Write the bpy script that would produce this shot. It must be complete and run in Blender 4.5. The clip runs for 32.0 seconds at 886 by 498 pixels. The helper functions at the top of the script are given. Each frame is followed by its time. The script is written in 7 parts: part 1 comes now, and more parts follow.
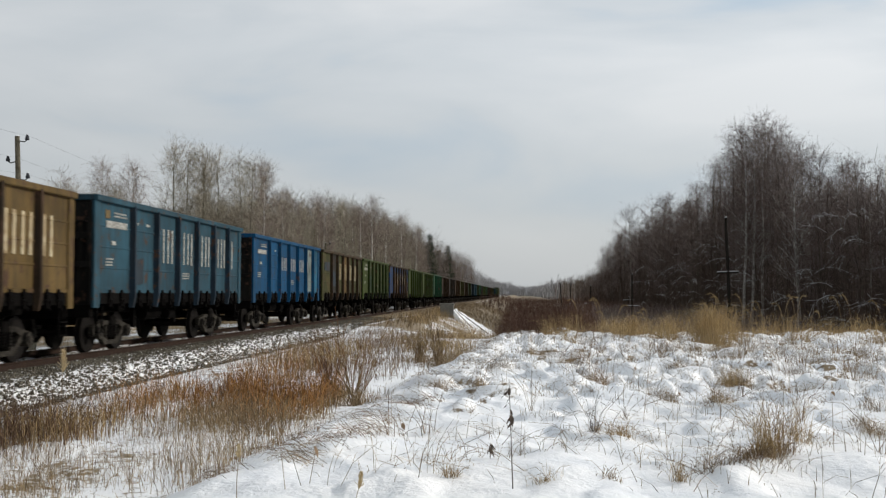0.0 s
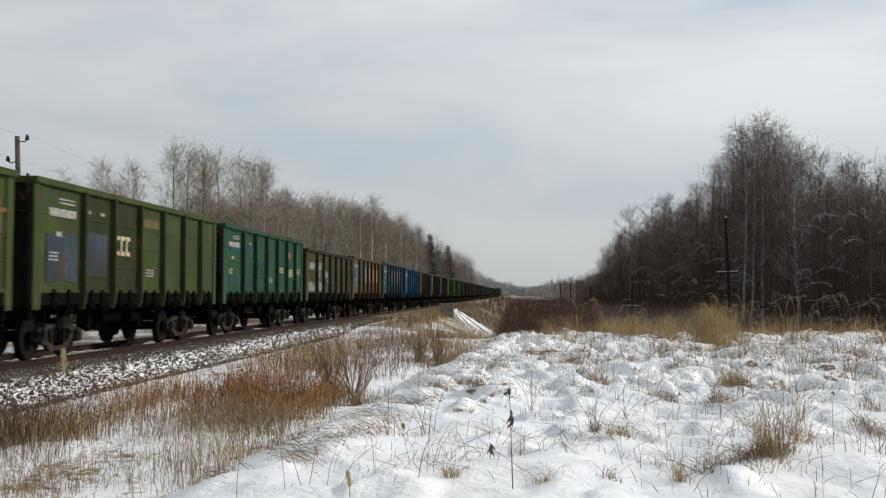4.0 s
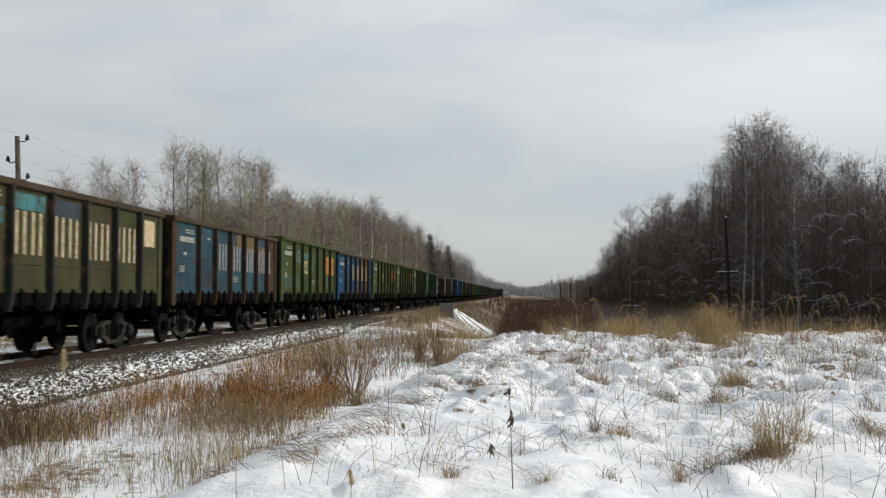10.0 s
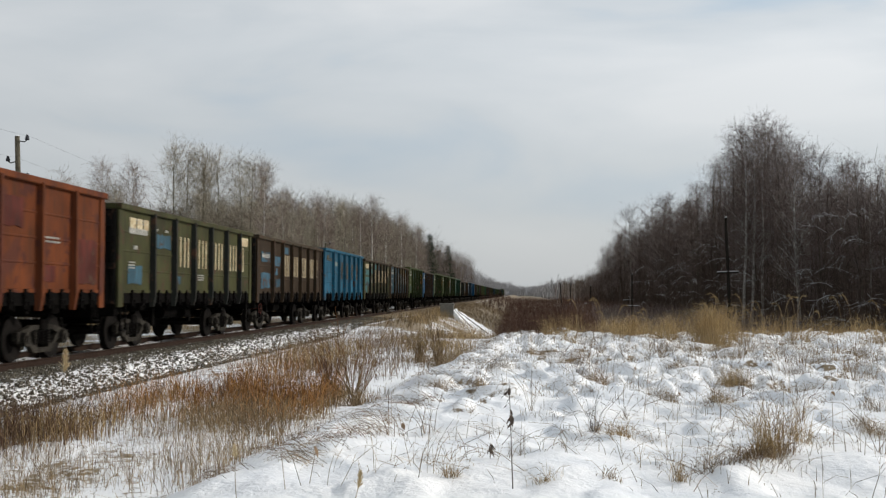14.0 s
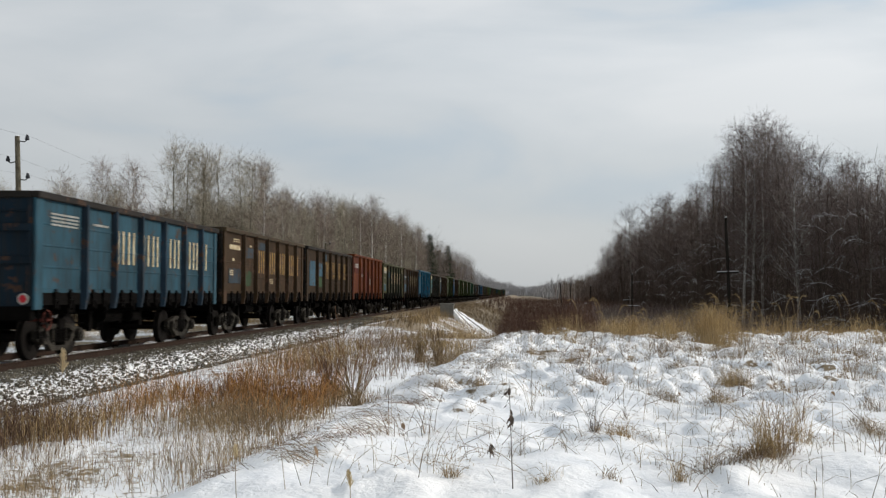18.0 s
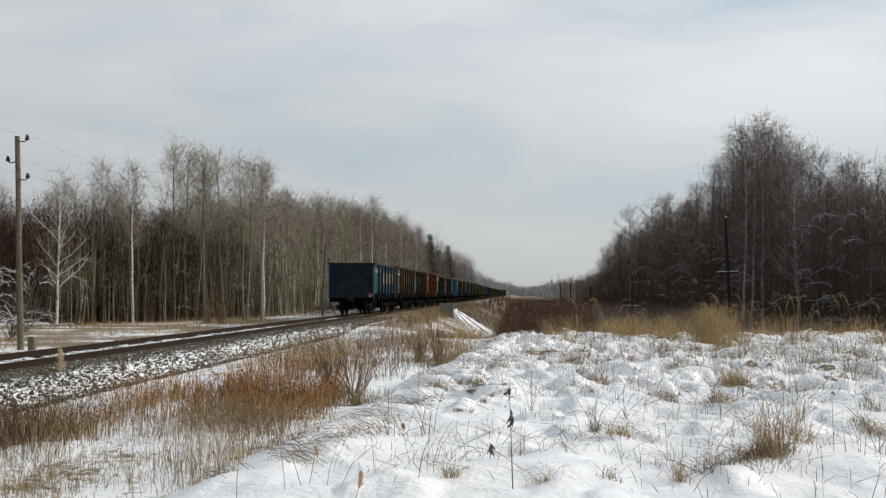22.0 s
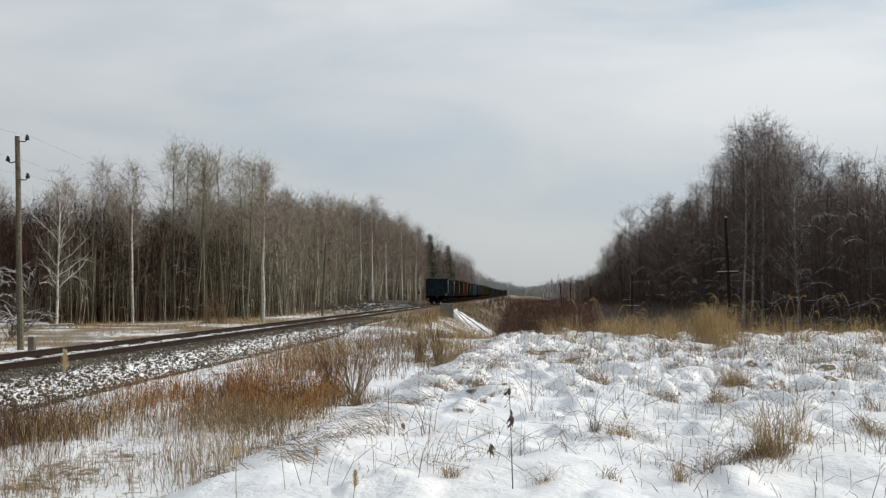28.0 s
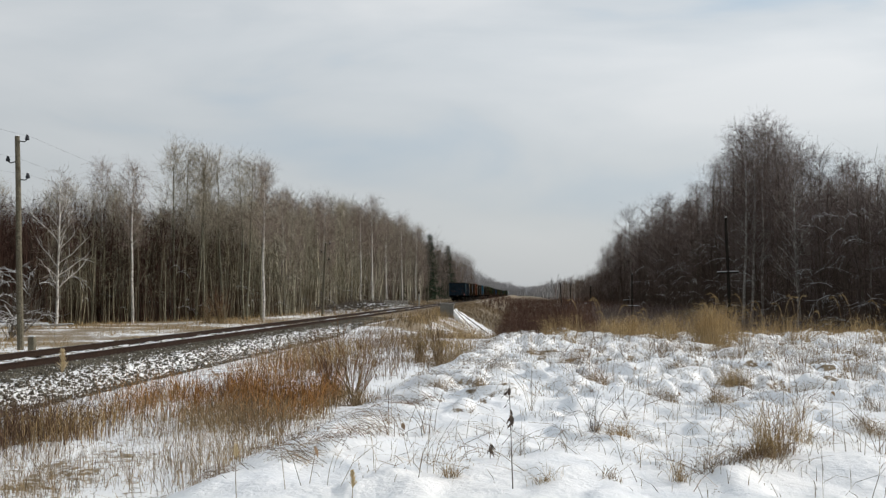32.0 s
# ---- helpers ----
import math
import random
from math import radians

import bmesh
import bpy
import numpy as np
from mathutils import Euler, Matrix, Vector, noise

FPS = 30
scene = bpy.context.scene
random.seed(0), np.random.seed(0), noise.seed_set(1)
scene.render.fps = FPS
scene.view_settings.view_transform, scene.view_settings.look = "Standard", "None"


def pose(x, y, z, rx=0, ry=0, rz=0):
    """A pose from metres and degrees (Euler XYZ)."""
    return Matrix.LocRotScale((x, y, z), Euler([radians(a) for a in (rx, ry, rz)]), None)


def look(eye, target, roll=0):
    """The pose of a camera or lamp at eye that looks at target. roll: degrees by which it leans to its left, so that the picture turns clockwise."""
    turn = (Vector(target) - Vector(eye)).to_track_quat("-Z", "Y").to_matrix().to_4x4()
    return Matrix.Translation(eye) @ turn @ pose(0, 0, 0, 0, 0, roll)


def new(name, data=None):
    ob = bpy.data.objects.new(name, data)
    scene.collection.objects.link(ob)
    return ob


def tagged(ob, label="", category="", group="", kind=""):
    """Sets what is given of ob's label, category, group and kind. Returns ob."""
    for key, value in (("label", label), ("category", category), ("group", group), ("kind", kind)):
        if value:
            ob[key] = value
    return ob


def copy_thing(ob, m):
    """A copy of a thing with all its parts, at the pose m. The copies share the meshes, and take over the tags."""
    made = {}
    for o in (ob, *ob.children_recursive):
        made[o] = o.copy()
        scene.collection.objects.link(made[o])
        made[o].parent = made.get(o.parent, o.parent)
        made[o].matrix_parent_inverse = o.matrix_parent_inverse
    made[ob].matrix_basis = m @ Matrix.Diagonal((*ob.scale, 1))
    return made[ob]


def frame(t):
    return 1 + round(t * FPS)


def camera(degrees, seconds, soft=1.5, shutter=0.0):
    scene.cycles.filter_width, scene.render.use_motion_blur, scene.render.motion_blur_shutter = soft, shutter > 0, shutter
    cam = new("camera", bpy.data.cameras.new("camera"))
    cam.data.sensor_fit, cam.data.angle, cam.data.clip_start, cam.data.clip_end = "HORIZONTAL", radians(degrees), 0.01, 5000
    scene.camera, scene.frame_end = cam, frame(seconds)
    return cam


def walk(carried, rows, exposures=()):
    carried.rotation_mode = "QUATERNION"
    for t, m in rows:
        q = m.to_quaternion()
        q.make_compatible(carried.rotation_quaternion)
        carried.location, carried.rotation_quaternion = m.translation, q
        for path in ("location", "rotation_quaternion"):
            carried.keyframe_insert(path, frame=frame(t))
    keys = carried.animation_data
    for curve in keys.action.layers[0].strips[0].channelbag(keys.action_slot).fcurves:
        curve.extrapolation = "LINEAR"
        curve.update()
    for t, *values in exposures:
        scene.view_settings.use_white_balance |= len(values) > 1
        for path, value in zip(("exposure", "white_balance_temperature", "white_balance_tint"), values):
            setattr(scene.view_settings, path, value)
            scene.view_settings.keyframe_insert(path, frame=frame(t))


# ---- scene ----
# camera: stands still on the snowy bank beside the line
EYE = Vector((11.14, 0.0, 1.434))
YAW, PITCH = -0.0698, 0.0410
cam = camera(44.25, 32.0, 1.35, 0.35)
AIM = EYE + Vector((math.sin(YAW) * math.cos(PITCH), math.cos(YAW) * math.cos(PITCH), math.sin(PITCH)))
walk(cam, [(0.0, look(EYE, AIM, 0.21)), (32.0, look(EYE, AIM, 0.21))], exposures=[(0.0, 0.0), (32.0, 0.0)])

# train's run along the straight line, in metres from the camera's station to the last wagon's rear wall
PITCH_LEN, BODY = 13.945, 13.05


def train_at(t):
    return -81.86 + 12.983 * (t - 10.0) - 0.0140 * (t - 10.0) ** 2


def slot(i):
    """How far ahead of the last wagon the i-th one runs; the couplings differ a little."""
    return i * PITCH_LEN + (1.08 if i >= 18 else {16: -0.10, 17: 0.15}.get(i, 0.0))


# ---- world and sun ----
SUN_AZ, SUN_EL = radians(68), radians(24)      # from the track's direction towards the camera's side
world = bpy.data.worlds.new("winter_sky")
scene.world = world
world.use_nodes = True
wn, wl = world.node_tree.nodes, world.node_tree.links
wn.clear()
w_out = wn.new("ShaderNodeOutputWorld")
w_bg = wn.new("ShaderNodeBackground")
w_sky = wn.new("ShaderNodeTexSky")
w_sky.sky_type = "NISHITA"
w_sky.sun_disc = False
w_sky.sun_elevation, w_sky.sun_rotation = SUN_EL, SUN_AZ
w_sky.air_density, w_sky.dust_density = 1.0, 2.0
w_gain = wn.new("ShaderNodeMix")
w_gain.data_type, w_gain.blend_type = "RGBA", "MULTIPLY"
w_gain.inputs["Factor"].default_value = 1.0
w_gain.inputs["B"].default_value = (0.11, 0.11, 0.11, 1)
wl.new(w_sky.outputs["Color"], w_gain.inputs["A"])
w_co = wn.new("ShaderNodeTexCoord")
w_map = wn.new("ShaderNodeMapping")
w_map.inputs["Scale"].default_value = (1.0, 1.0, 3.2)
w_map.inputs["Rotation"].default_value = (0.0, radians(14), 0.3)
wl.new(w_co.outputs["Generated"], w_map.inputs["Vector"])
w_n1 = wn.new("ShaderNodeTexNoise")
w_n1.inputs["Scale"].default_value, w_n1.inputs["Detail"].default_value = 3.1, 6.0
w_n1.inputs["Roughness"].default_value = 0.46
w_n1.inputs["Distortion"].default_value = 0.35
wl.new(w_map.outputs["Vector"], w_n1.inputs["Vector"])
w_r1 = wn.new("ShaderNodeValToRGB")
w_r1.color_ramp.elements[0].position, w_r1.color_ramp.elements[0].color = 0.35, (0.48, 0.59, 0.695, 1)
w_r1.color_ramp.elements[1].position, w_r1.color_ramp.elements[1].color = 0.68, (0.82, 0.84, 0.855, 1)
_e = w_r1.color_ramp.elements.new(0.47)
_e.color = (0.655, 0.70, 0.735, 1)
wl.new(w_n1.outputs["Fac"], w_r1.inputs["Fac"])
# the cloud deck is greyer and thicker near the horizon
w_sep = wn.new("ShaderNodeSeparateXYZ")
wl.new(w_co.outputs["Generated"], w_sep.inputs["Vector"])
w_hr = wn.new("ShaderNodeMapRange")
w_hr.inputs["From Min"].default_value, w_hr.inputs["From Max"].default_value = 0.0, 0.22
wl.new(w_sep.outputs["Z"], w_hr.inputs["Value"])
w_mix = wn.new("ShaderNodeMix")
w_mix.data_type = "RGBA"
w_mix.inputs["A"].default_value = (0.545, 0.572, 0.59, 1)
wl.new(w_hr.outputs["Result"], w_mix.inputs["Factor"])
wl.new(w_r1.outputs["Color"], w_mix.inputs["B"])
w_fin = wn.new("ShaderNodeMix")
w_fin.data_type = "RGBA"
w_fin.inputs["Factor"].default_value = 0.9
wl.new(w_gain.outputs["Result"], w_fin.inputs["A"])
wl.new(w_mix.outputs["Result"], w_fin.inputs["B"])
# the veil of cloud is brighter on the sun's side
w_dot = wn.new("ShaderNodeVectorMath")
w_dot.operation = "DOT_PRODUCT"
w_dot.inputs[1].default_value = (math.sin(SUN_AZ), math.cos(SUN_AZ), 0.0)
wl.new(w_co.outputs["Generated"], w_dot.inputs[0])
w_dr = wn.new("ShaderNodeMapRange")
w_dr.inputs["From Min"].default_value, w_dr.inputs["From Max"].default_value = -1.0, 1.0
w_dr.inputs["To Min"].default_value, w_dr.inputs["To Max"].default_value = 0.68, 1.13
wl.new(w_dot.outputs["Value"], w_dr.inputs["Value"])
w_side = wn.new("ShaderNodeVectorMath")
w_side.operation = "SCALE"
wl.new(w_fin.outputs["Result"], w_side.inputs[0])
wl.new(w_dr.outputs["Result"], w_side.inputs["Scale"])
wl.new(w_side.outputs["Vector"], w_bg.inputs["Color"])
w_bg.inputs["Strength"].default_value = 1.0
wl.new(w_bg.outputs["Background"], w_out.inputs["Surface"])

sun_data = bpy.data.lights.new("sun", "SUN")
sun_data.energy, sun_data.angle, sun_data.color = 2.7, radians(1.6), (1.0, 0.93, 0.84)
sun = new("sun", sun_data)
_sd = Vector((math.sin(SUN_AZ) * math.cos(SUN_EL), math.cos(SUN_AZ) * math.cos(SUN_EL), math.sin(SUN_EL)))
sun.matrix_world = look(_sd * 60, (0, 0, 0))
# ---- materials ----
def node_mat(name):
    m = bpy.data.materials.new(name)
    m.use_nodes = True
    n, l = m.node_tree.nodes, m.node_tree.links
    return m, n, l, n["Principled BSDF"]


def noise_fac(n, l, vec, scale, detail=4.0, rough=0.55, lo=0.35, hi=0.65):
    t = n.new("ShaderNodeTexNoise")
    t.inputs["Scale"].default_value, t.inputs["Detail"].default_value, t.inputs["Roughness"].default_value = scale, detail, rough
    l.new(vec, t.inputs["Vector"])
    r = n.new("ShaderNodeMapRange")
    r.inputs["From Min"].default_value, r.inputs["From Max"].default_value = lo, hi
    l.new(t.outputs["Fac"], r.inputs["Value"])
    return r.outputs["Result"], t.outputs["Fac"]


def mix_col(n, l, fac, a, b, mode="MIX"):
    x = n.new("ShaderNodeMix")
    x.data_type, x.blend_type = "RGBA", mode
    if isinstance(fac, float):
        x.inputs["Factor"].default_value = fac
    else:
        l.new(fac, x.inputs["Factor"])
    for key, v in (("A", a), ("B", b)):
        if isinstance(v, tuple):
            x.inputs[key].default_value = (*v, 1) if len(v) == 3 else v
        else:
            l.new(v, x.inputs[key])
    return x.outputs["Result"]


def add_bump(n, l, bsdf, height, strength, dist=0.02):
    b = n.new("ShaderNodeBump")
    b.inputs["Strength"].default_value, b.inputs["Distance"].default_value = strength, dist
    l.new(height, b.inputs["Height"])
    l.new(b.outputs["Normal"], bsdf.inputs["Normal"])


def surf(name, c1, c2, scale=4.0, rough=0.8, bump=0.3, metal=0.0, c3=None, fine=40.0, spec=0.3, pos=False, island=0.0):
    """A grainy surface of two or three tones at two scales."""
    m, n, l, b = node_mat(name)
    if pos:
        vec = n.new("ShaderNodeNewGeometry").outputs["Position"]
    else:
        vec = n.new("ShaderNodeTexCoord").outputs["Object"]
    f1, raw1 = noise_fac(n, l, vec, scale)
    f2, raw2 = noise_fac(n, l, vec, fine, 3.0)
    col = mix_col(n, l, f1, c1, c2)
    col = mix_col(n, l, f2, col, c3) if c3 else col
    if island:
        g = n.new("ShaderNodeNewGeometry")
        h = n.new("ShaderNodeHueSaturation")
        r = n.new("ShaderNodeMapRange")
        r.inputs["To Min"].default_value, r.inputs["To Max"].default_value = 1 - island, 1 + island
        l.new(g.outputs["Random Per Island"], r.inputs["Value"])
        l.new(r.outputs["Result"], h.inputs["Value"])
        l.new(col, h.inputs["Color"])
        col = h.outputs["Color"]
    l.new(col, b.inputs["Base Color"])
    b.inputs["Roughness"].default_value, b.inputs["Metallic"].default_value = rough, metal
    b.inputs["Specular IOR Level"].default_value = spec
    if bump:
        add_bump(n, l, b, raw2, bump)
    return m


def paint(name, base, rust=0.35, fade=0.25, patch=None, patch_amt=0.5, rust_col=(0.060, 0.034, 0.022)):
    """Weathered wagon paint: faded field, drips, flaking to rust, odd repainted areas."""
    m, n, l, b = node_mat(name)
    co = n.new("ShaderNodeTexCoord").outputs["Object"]
    rnd = n.new("ShaderNodeObjectInfo").outputs["Random"]
    mul = n.new("ShaderNodeVectorMath")
    mul.operation = "SCALE"
    mul.inputs[0].default_value = (37.0, 11.0, 23.0)
    l.new(rnd, mul.inputs["Scale"])
    add = n.new("ShaderNodeVectorMath")
    l.new(co, add.inputs[0])
    l.new(mul.outputs[0], add.inputs[1])
    vec = add.outputs[0]
    lighter = tuple(min(1, a * (1.08 + fade)) for a in base)
    darker = tuple(a * (0.92 - fade) for a in base)
    f1, _ = noise_fac(n, l, vec, 0.9, 5.0)
    col = mix_col(n, l, f1, darker, lighter)
    if patch:
        fp, _ = noise_fac(n, l, vec, 0.55, 2.0, 0.4, 0.66 - 0.25 * patch_amt, 0.68 - 0.25 * patch_amt)
        col = mix_col(n, l, fp, col, patch)
    st = n.new("ShaderNodeMapping")
    st.inputs["Scale"].default_value = (9.0, 9.0, 0.7)
    l.new(vec, st.inputs["Vector"])
    fs, _ = noise_fac(n, l, st.outputs["Vector"], 1.0, 6.0, 0.65, 0.44, 0.74)
    dirt = n.new("ShaderNodeMath")
    dirt.operation, dirt.inputs[1].default_value = "MULTIPLY", 0.8
    l.new(fs, dirt.inputs[0])
    col = mix_col(n, l, dirt.outputs[0], col, (0.022, 0.019, 0.016))
    fr, raw = noise_fac(n, l, vec, 2.6, 9.0, 0.68, 0.62 - 0.16 * rust, 0.67 - 0.12 * rust)
    col = mix_col(n, l, fr, col, rust_col)
    l.new(col, b.inputs["Base Color"])
    b.inputs["Roughness"].default_value = 0.62
    b.inputs["Specular IOR Level"].default_value = 0.07
    add_bump(n, l, b, raw, 0.25, 0.01)
    return m


M_BLACK = surf("sooty_iron", (0.0022, 0.002, 0.0018), (0.0055, 0.005, 0.0044), 5.0, 0.85, 0.3, 0.0, (0.004, 0.0034, 0.003), 40.0, 0.03)
# pale second tone is dust and also paints the highlights of lit top edges
M_BOGIE = surf("dusty_highlit_cast_steel", (0.008, 0.0075, 0.007), (0.075, 0.068, 0.056), 6.0, 0.8, 0.4, 0.0, (0.010, 0.008, 0.006), 40.0, 0.08)
M_WHEEL = surf("brown_wheel_steel", (0.004, 0.0034, 0.003), (0.010, 0.008, 0.0068), 8.0, 0.7, 0.3, 0.0, None, 40.0, 0.08)
M_TREAD = surf("worn_bright_steel", (0.42, 0.40, 0.38), (0.3, 0.28, 0.26), 10.0, 0.32, 0.1, 0.9)
M_RAIL = surf("rusty_rail_steel", (0.030, 0.019, 0.014), (0.050, 0.031, 0.022), 7.0, 0.8, 0.3, 0.0, (0.022, 0.014, 0.011), 60.0, 0.08, True)
M_SLEEPER = surf("dark_sleeper", (0.030, 0.024, 0.020), (0.06, 0.05, 0.043), 3.0, 0.85, 0.4, 0.0, (0.03, 0.024, 0.02), 30.0, 0.08, True)
M_WOODGREY = surf("weathered_pole_wood", (0.15, 0.13, 0.09), (0.23, 0.20, 0.145), 2.0, 0.85, 0.5, 0.0, (0.05, 0.045, 0.03), 25.0)
M_DARKWOOD = surf("tarred_pole_wood", (0.022, 0.019, 0.016), (0.045, 0.038, 0.032), 3.0, 0.85, 0.4, 0.0, (0.015, 0.013, 0.011), 20.0, 0.1)
M_WOODPALE = surf("bleached_boards", (0.30, 0.28, 0.25), (0.42, 0.40, 0.37), 3.0, 0.85, 0.4)
M_CONC = surf("old_concrete", (0.25, 0.24, 0.21), (0.36, 0.345, 0.30), 2.5, 0.9, 0.5, 0.0, (0.18, 0.17, 0.15), 18.0)
M_INSUL = surf("black_glass_insulator", (0.02, 0.02, 0.022), (0.03, 0.03, 0.035), 5.0, 0.2, 0.0)
M_WIRE = surf("line_wire", (0.10, 0.10, 0.105), (0.14, 0.14, 0.145), 5.0, 0.5, 0.0, 0.5)
M_SNOWCAP = surf("snow_cap", (0.80, 0.82, 0.85), (0.86, 0.87, 0.88), 6.0, 0.6, 0.4, 0.0, None, 30.0)
M_BIRCH = surf("birch_bark", (0.88, 0.87, 0.83), (0.70, 0.67, 0.60), 3.0, 0.8, 0.3, 0.0, (0.20, 0.17, 0.145), 7.0)
M_BARK = surf("grey_brown_bark", (0.095, 0.080, 0.062), (0.16, 0.14, 0.11), 2.0, 0.85, 0.4, 0.0, (0.06, 0.05, 0.04), 12.0)
M_ASPEN = surf("green_grey_bark", (0.22, 0.205, 0.14), (0.37, 0.355, 0.265), 2.0, 0.85, 0.3, 0.0, (0.10, 0.095, 0.07), 9.0)
# dimmer copy of the birch bark, with the right wood's shade in its colour
M_BIRCHSHADE = surf("shaded_birch_bark", (0.54, 0.52, 0.49), (0.32, 0.30, 0.28), 2.0, 0.8, 0.3, 0.0, (0.10, 0.085, 0.075), 5.0)
M_PALEPOLES = surf("pale_young_trunks", (0.24, 0.215, 0.15), (0.46, 0.43, 0.34), 0.4, 0.85, 0.0, 0.0, None, 9.0, 0.04, True, 0.5)
M_POLES = surf("olive_grey_stems", (0.145, 0.130, 0.085), (0.29, 0.265, 0.195), 0.4, 0.85, 0.0, 0.0, None, 9.0, 0.04, True, 0.45)
M_TWIGGREEN = surf("olive_twigs", (0.225, 0.195, 0.145), (0.42, 0.375, 0.295), 1.2, 0.85, 0.0, 0.0, None, 9.0, 0.04, True, 0.35)
M_SNOWLIMB = surf("snow_lined_branches", (0.48, 0.48, 0.48), (0.66, 0.66, 0.67), 1.2, 0.8, 0.0, 0.0, None, 9.0, 0.04, True, 0.35)
M_TWIG = surf("bare_twigs", (0.190, 0.146, 0.120), (0.34, 0.28, 0.24), 1.2, 0.85, 0.0, 0.0, None, 9.0, 0.04, True, 0.3)
# shade between the left wood's trees is part of this dark twig colour
M_TWIGDARK = surf("shade_toned_thicket", (0.044, 0.029, 0.021), (0.086, 0.060, 0.044), 0.5, 0.9, 0.0, 0.0, None, 9.0, 0.04, True, 0.4)
M_TWIGRED = surf("reddish_brush", (0.078, 0.044, 0.034), (0.135, 0.080, 0.058), 0.4, 0.85, 0.0, 0.0, None, 9.0, 0.04, True, 0.3)
M_SPRUCE = surf("spruce_needles", (0.018, 0.032, 0.018), (0.035, 0.052, 0.030), 1.0, 0.8, 0.0, 0.0, None, 9.0, 0.04, True, 0.3)
M_STRAW = surf("dry_straw", (0.30, 0.205, 0.098), (0.43, 0.315, 0.165), 0.8, 0.8, 0.0, 0.0, None, 9.0, 0.04, True, 0.3)
M_STRAWDULL = surf("dull_straw", (0.20, 0.145, 0.088), (0.33, 0.25, 0.155), 0.9, 0.85, 0.0, 0.0, None, 9.0, 0.04, True, 0.55)
M_RUSTGRASS = surf("rust_red_grass", (0.195, 0.085, 0.028), (0.42, 0.225, 0.082), 0.9, 0.85, 0.0, 0.0, None, 9.0, 0.04, True, 0.6)
M_GREYGRASS = surf("grey_brown_stalks", (0.145, 0.098, 0.062), (0.27, 0.19, 0.12), 0.9, 0.85, 0.0, 0.0, None, 9.0, 0.04, True, 0.5)
M_WEED = surf("dark_dead_weed", (0.055, 0.04, 0.032), (0.11, 0.08, 0.06), 9.0, 0.85, 0.2)
M_SEED = surf("pale_seed_head", (0.55, 0.43, 0.25), (0.66, 0.54, 0.34), 20.0, 0.85, 0.3)
M_STONE = surf("ballast_stone", (0.062, 0.055, 0.041), (0.135, 0.12, 0.092), 2.0, 0.9, 0.5, 0.0, None, 30.0, 0.3, True, 0.4)


M_BROWNSTALK = surf("purple_brown_stalks", (0.060, 0.036, 0.026), (0.135, 0.085, 0.058), 0.9, 0.85, 0.0, 0.0, None, 9.0, 0.04, True, 0.5)
M_DARKSTALK = surf("dark_grey_stalks", (0.11, 0.078, 0.052), (0.23, 0.17, 0.115), 0.9, 0.85, 0.0, 0.0, None, 9.0, 0.04, True, 0.5)


def ground_mat():
    """Snow over dry grass and soil; the 'snow' value of the sheet says how much of it is covered."""
    m, n, l, b = node_mat("snowy_ground")
    vec = n.new("ShaderNodeNewGeometry").outputs["Position"]
    at = n.new("ShaderNodeAttribute")
    at.attribute_name = "snow"
    f1, r1 = noise_fac(n, l, vec, 2.2, 6.0, 0.65, 0.0, 1.0)
    f9, r9 = noise_fac(n, l, vec, 10.0, 4.0, 0.6, 0.0, 1.0)
    blend = n.new("ShaderNodeMix")
    blend.inputs["Factor"].default_value = 0.5
    l.new(f1, blend.inputs["A"])
    l.new(f9, blend.inputs["B"])
    f1 = blend.outputs["Result"]
    f2, r2 = noise_fac(n, l, vec, 11.0, 5.0, 0.6)
    soil = mix_col(n, l, f2, (0.13, 0.092, 0.055), (0.31, 0.24, 0.145))
    f3, r3 = noise_fac(n, l, vec, 0.7, 4.0)
    snow = mix_col(n, l, f3, (0.85, 0.87, 0.90), (0.92, 0.92, 0.92))
    sub = n.new("ShaderNodeMath")
    sub.operation = "SUBTRACT"
    l.new(at.outputs["Fac"], sub.inputs[0])
    l.new(f1, sub.inputs[1])
    rr = n.new("ShaderNodeMapRange")
    rr.inputs["From Min"].default_value, rr.inputs["From Max"].default_value = -0.03, 0.05
    l.new(sub.outputs[0], rr.inputs["Value"])
    col = mix_col(n, l, rr.outputs["Result"], soil, snow)
    l.new(col, b.inputs["Base Color"])
    b.inputs["Roughness"].default_value = 0.65
    b.inputs["Specular IOR Level"].default_value = 0.25
    add_bump(n, l, b, r2, 0.75, 0.04)
    return m


M_GROUND = ground_mat()
# distance haze is put into this pale blue-grey twig colour
M_TWIGFAR = surf("haze_toned_far_twigs", (0.25, 0.245, 0.252), (0.34, 0.335, 0.34), 0.02, 0.9, 0.0, 0.0, None, 9.0, 0.04, True, 0.15)
M_LIMB = surf("hoary_grey_limbs", (0.22, 0.20, 0.175), (0.36, 0.335, 0.30), 2.0, 0.85, 0.3, 0.0, (0.11, 0.095, 0.08), 9.0)
# darker copy of the bare twigs, toned for the right wood's backlit side
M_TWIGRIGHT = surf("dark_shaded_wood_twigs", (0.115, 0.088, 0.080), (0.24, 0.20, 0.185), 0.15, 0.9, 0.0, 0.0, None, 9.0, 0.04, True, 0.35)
M_TWIGFOOT = surf("brown_undergrowth", (0.048, 0.034, 0.022), (0.095, 0.070, 0.048), 0.5, 0.9, 0.0, 0.0, None, 9.0, 0.04, True, 0.45)
M_MAROON = surf("maroon_alder_twigs", (0.046, 0.025, 0.020), (0.085, 0.050, 0.040), 0.5, 0.9, 0.0, 0.0, None, 9.0, 0.04, True, 0.4)
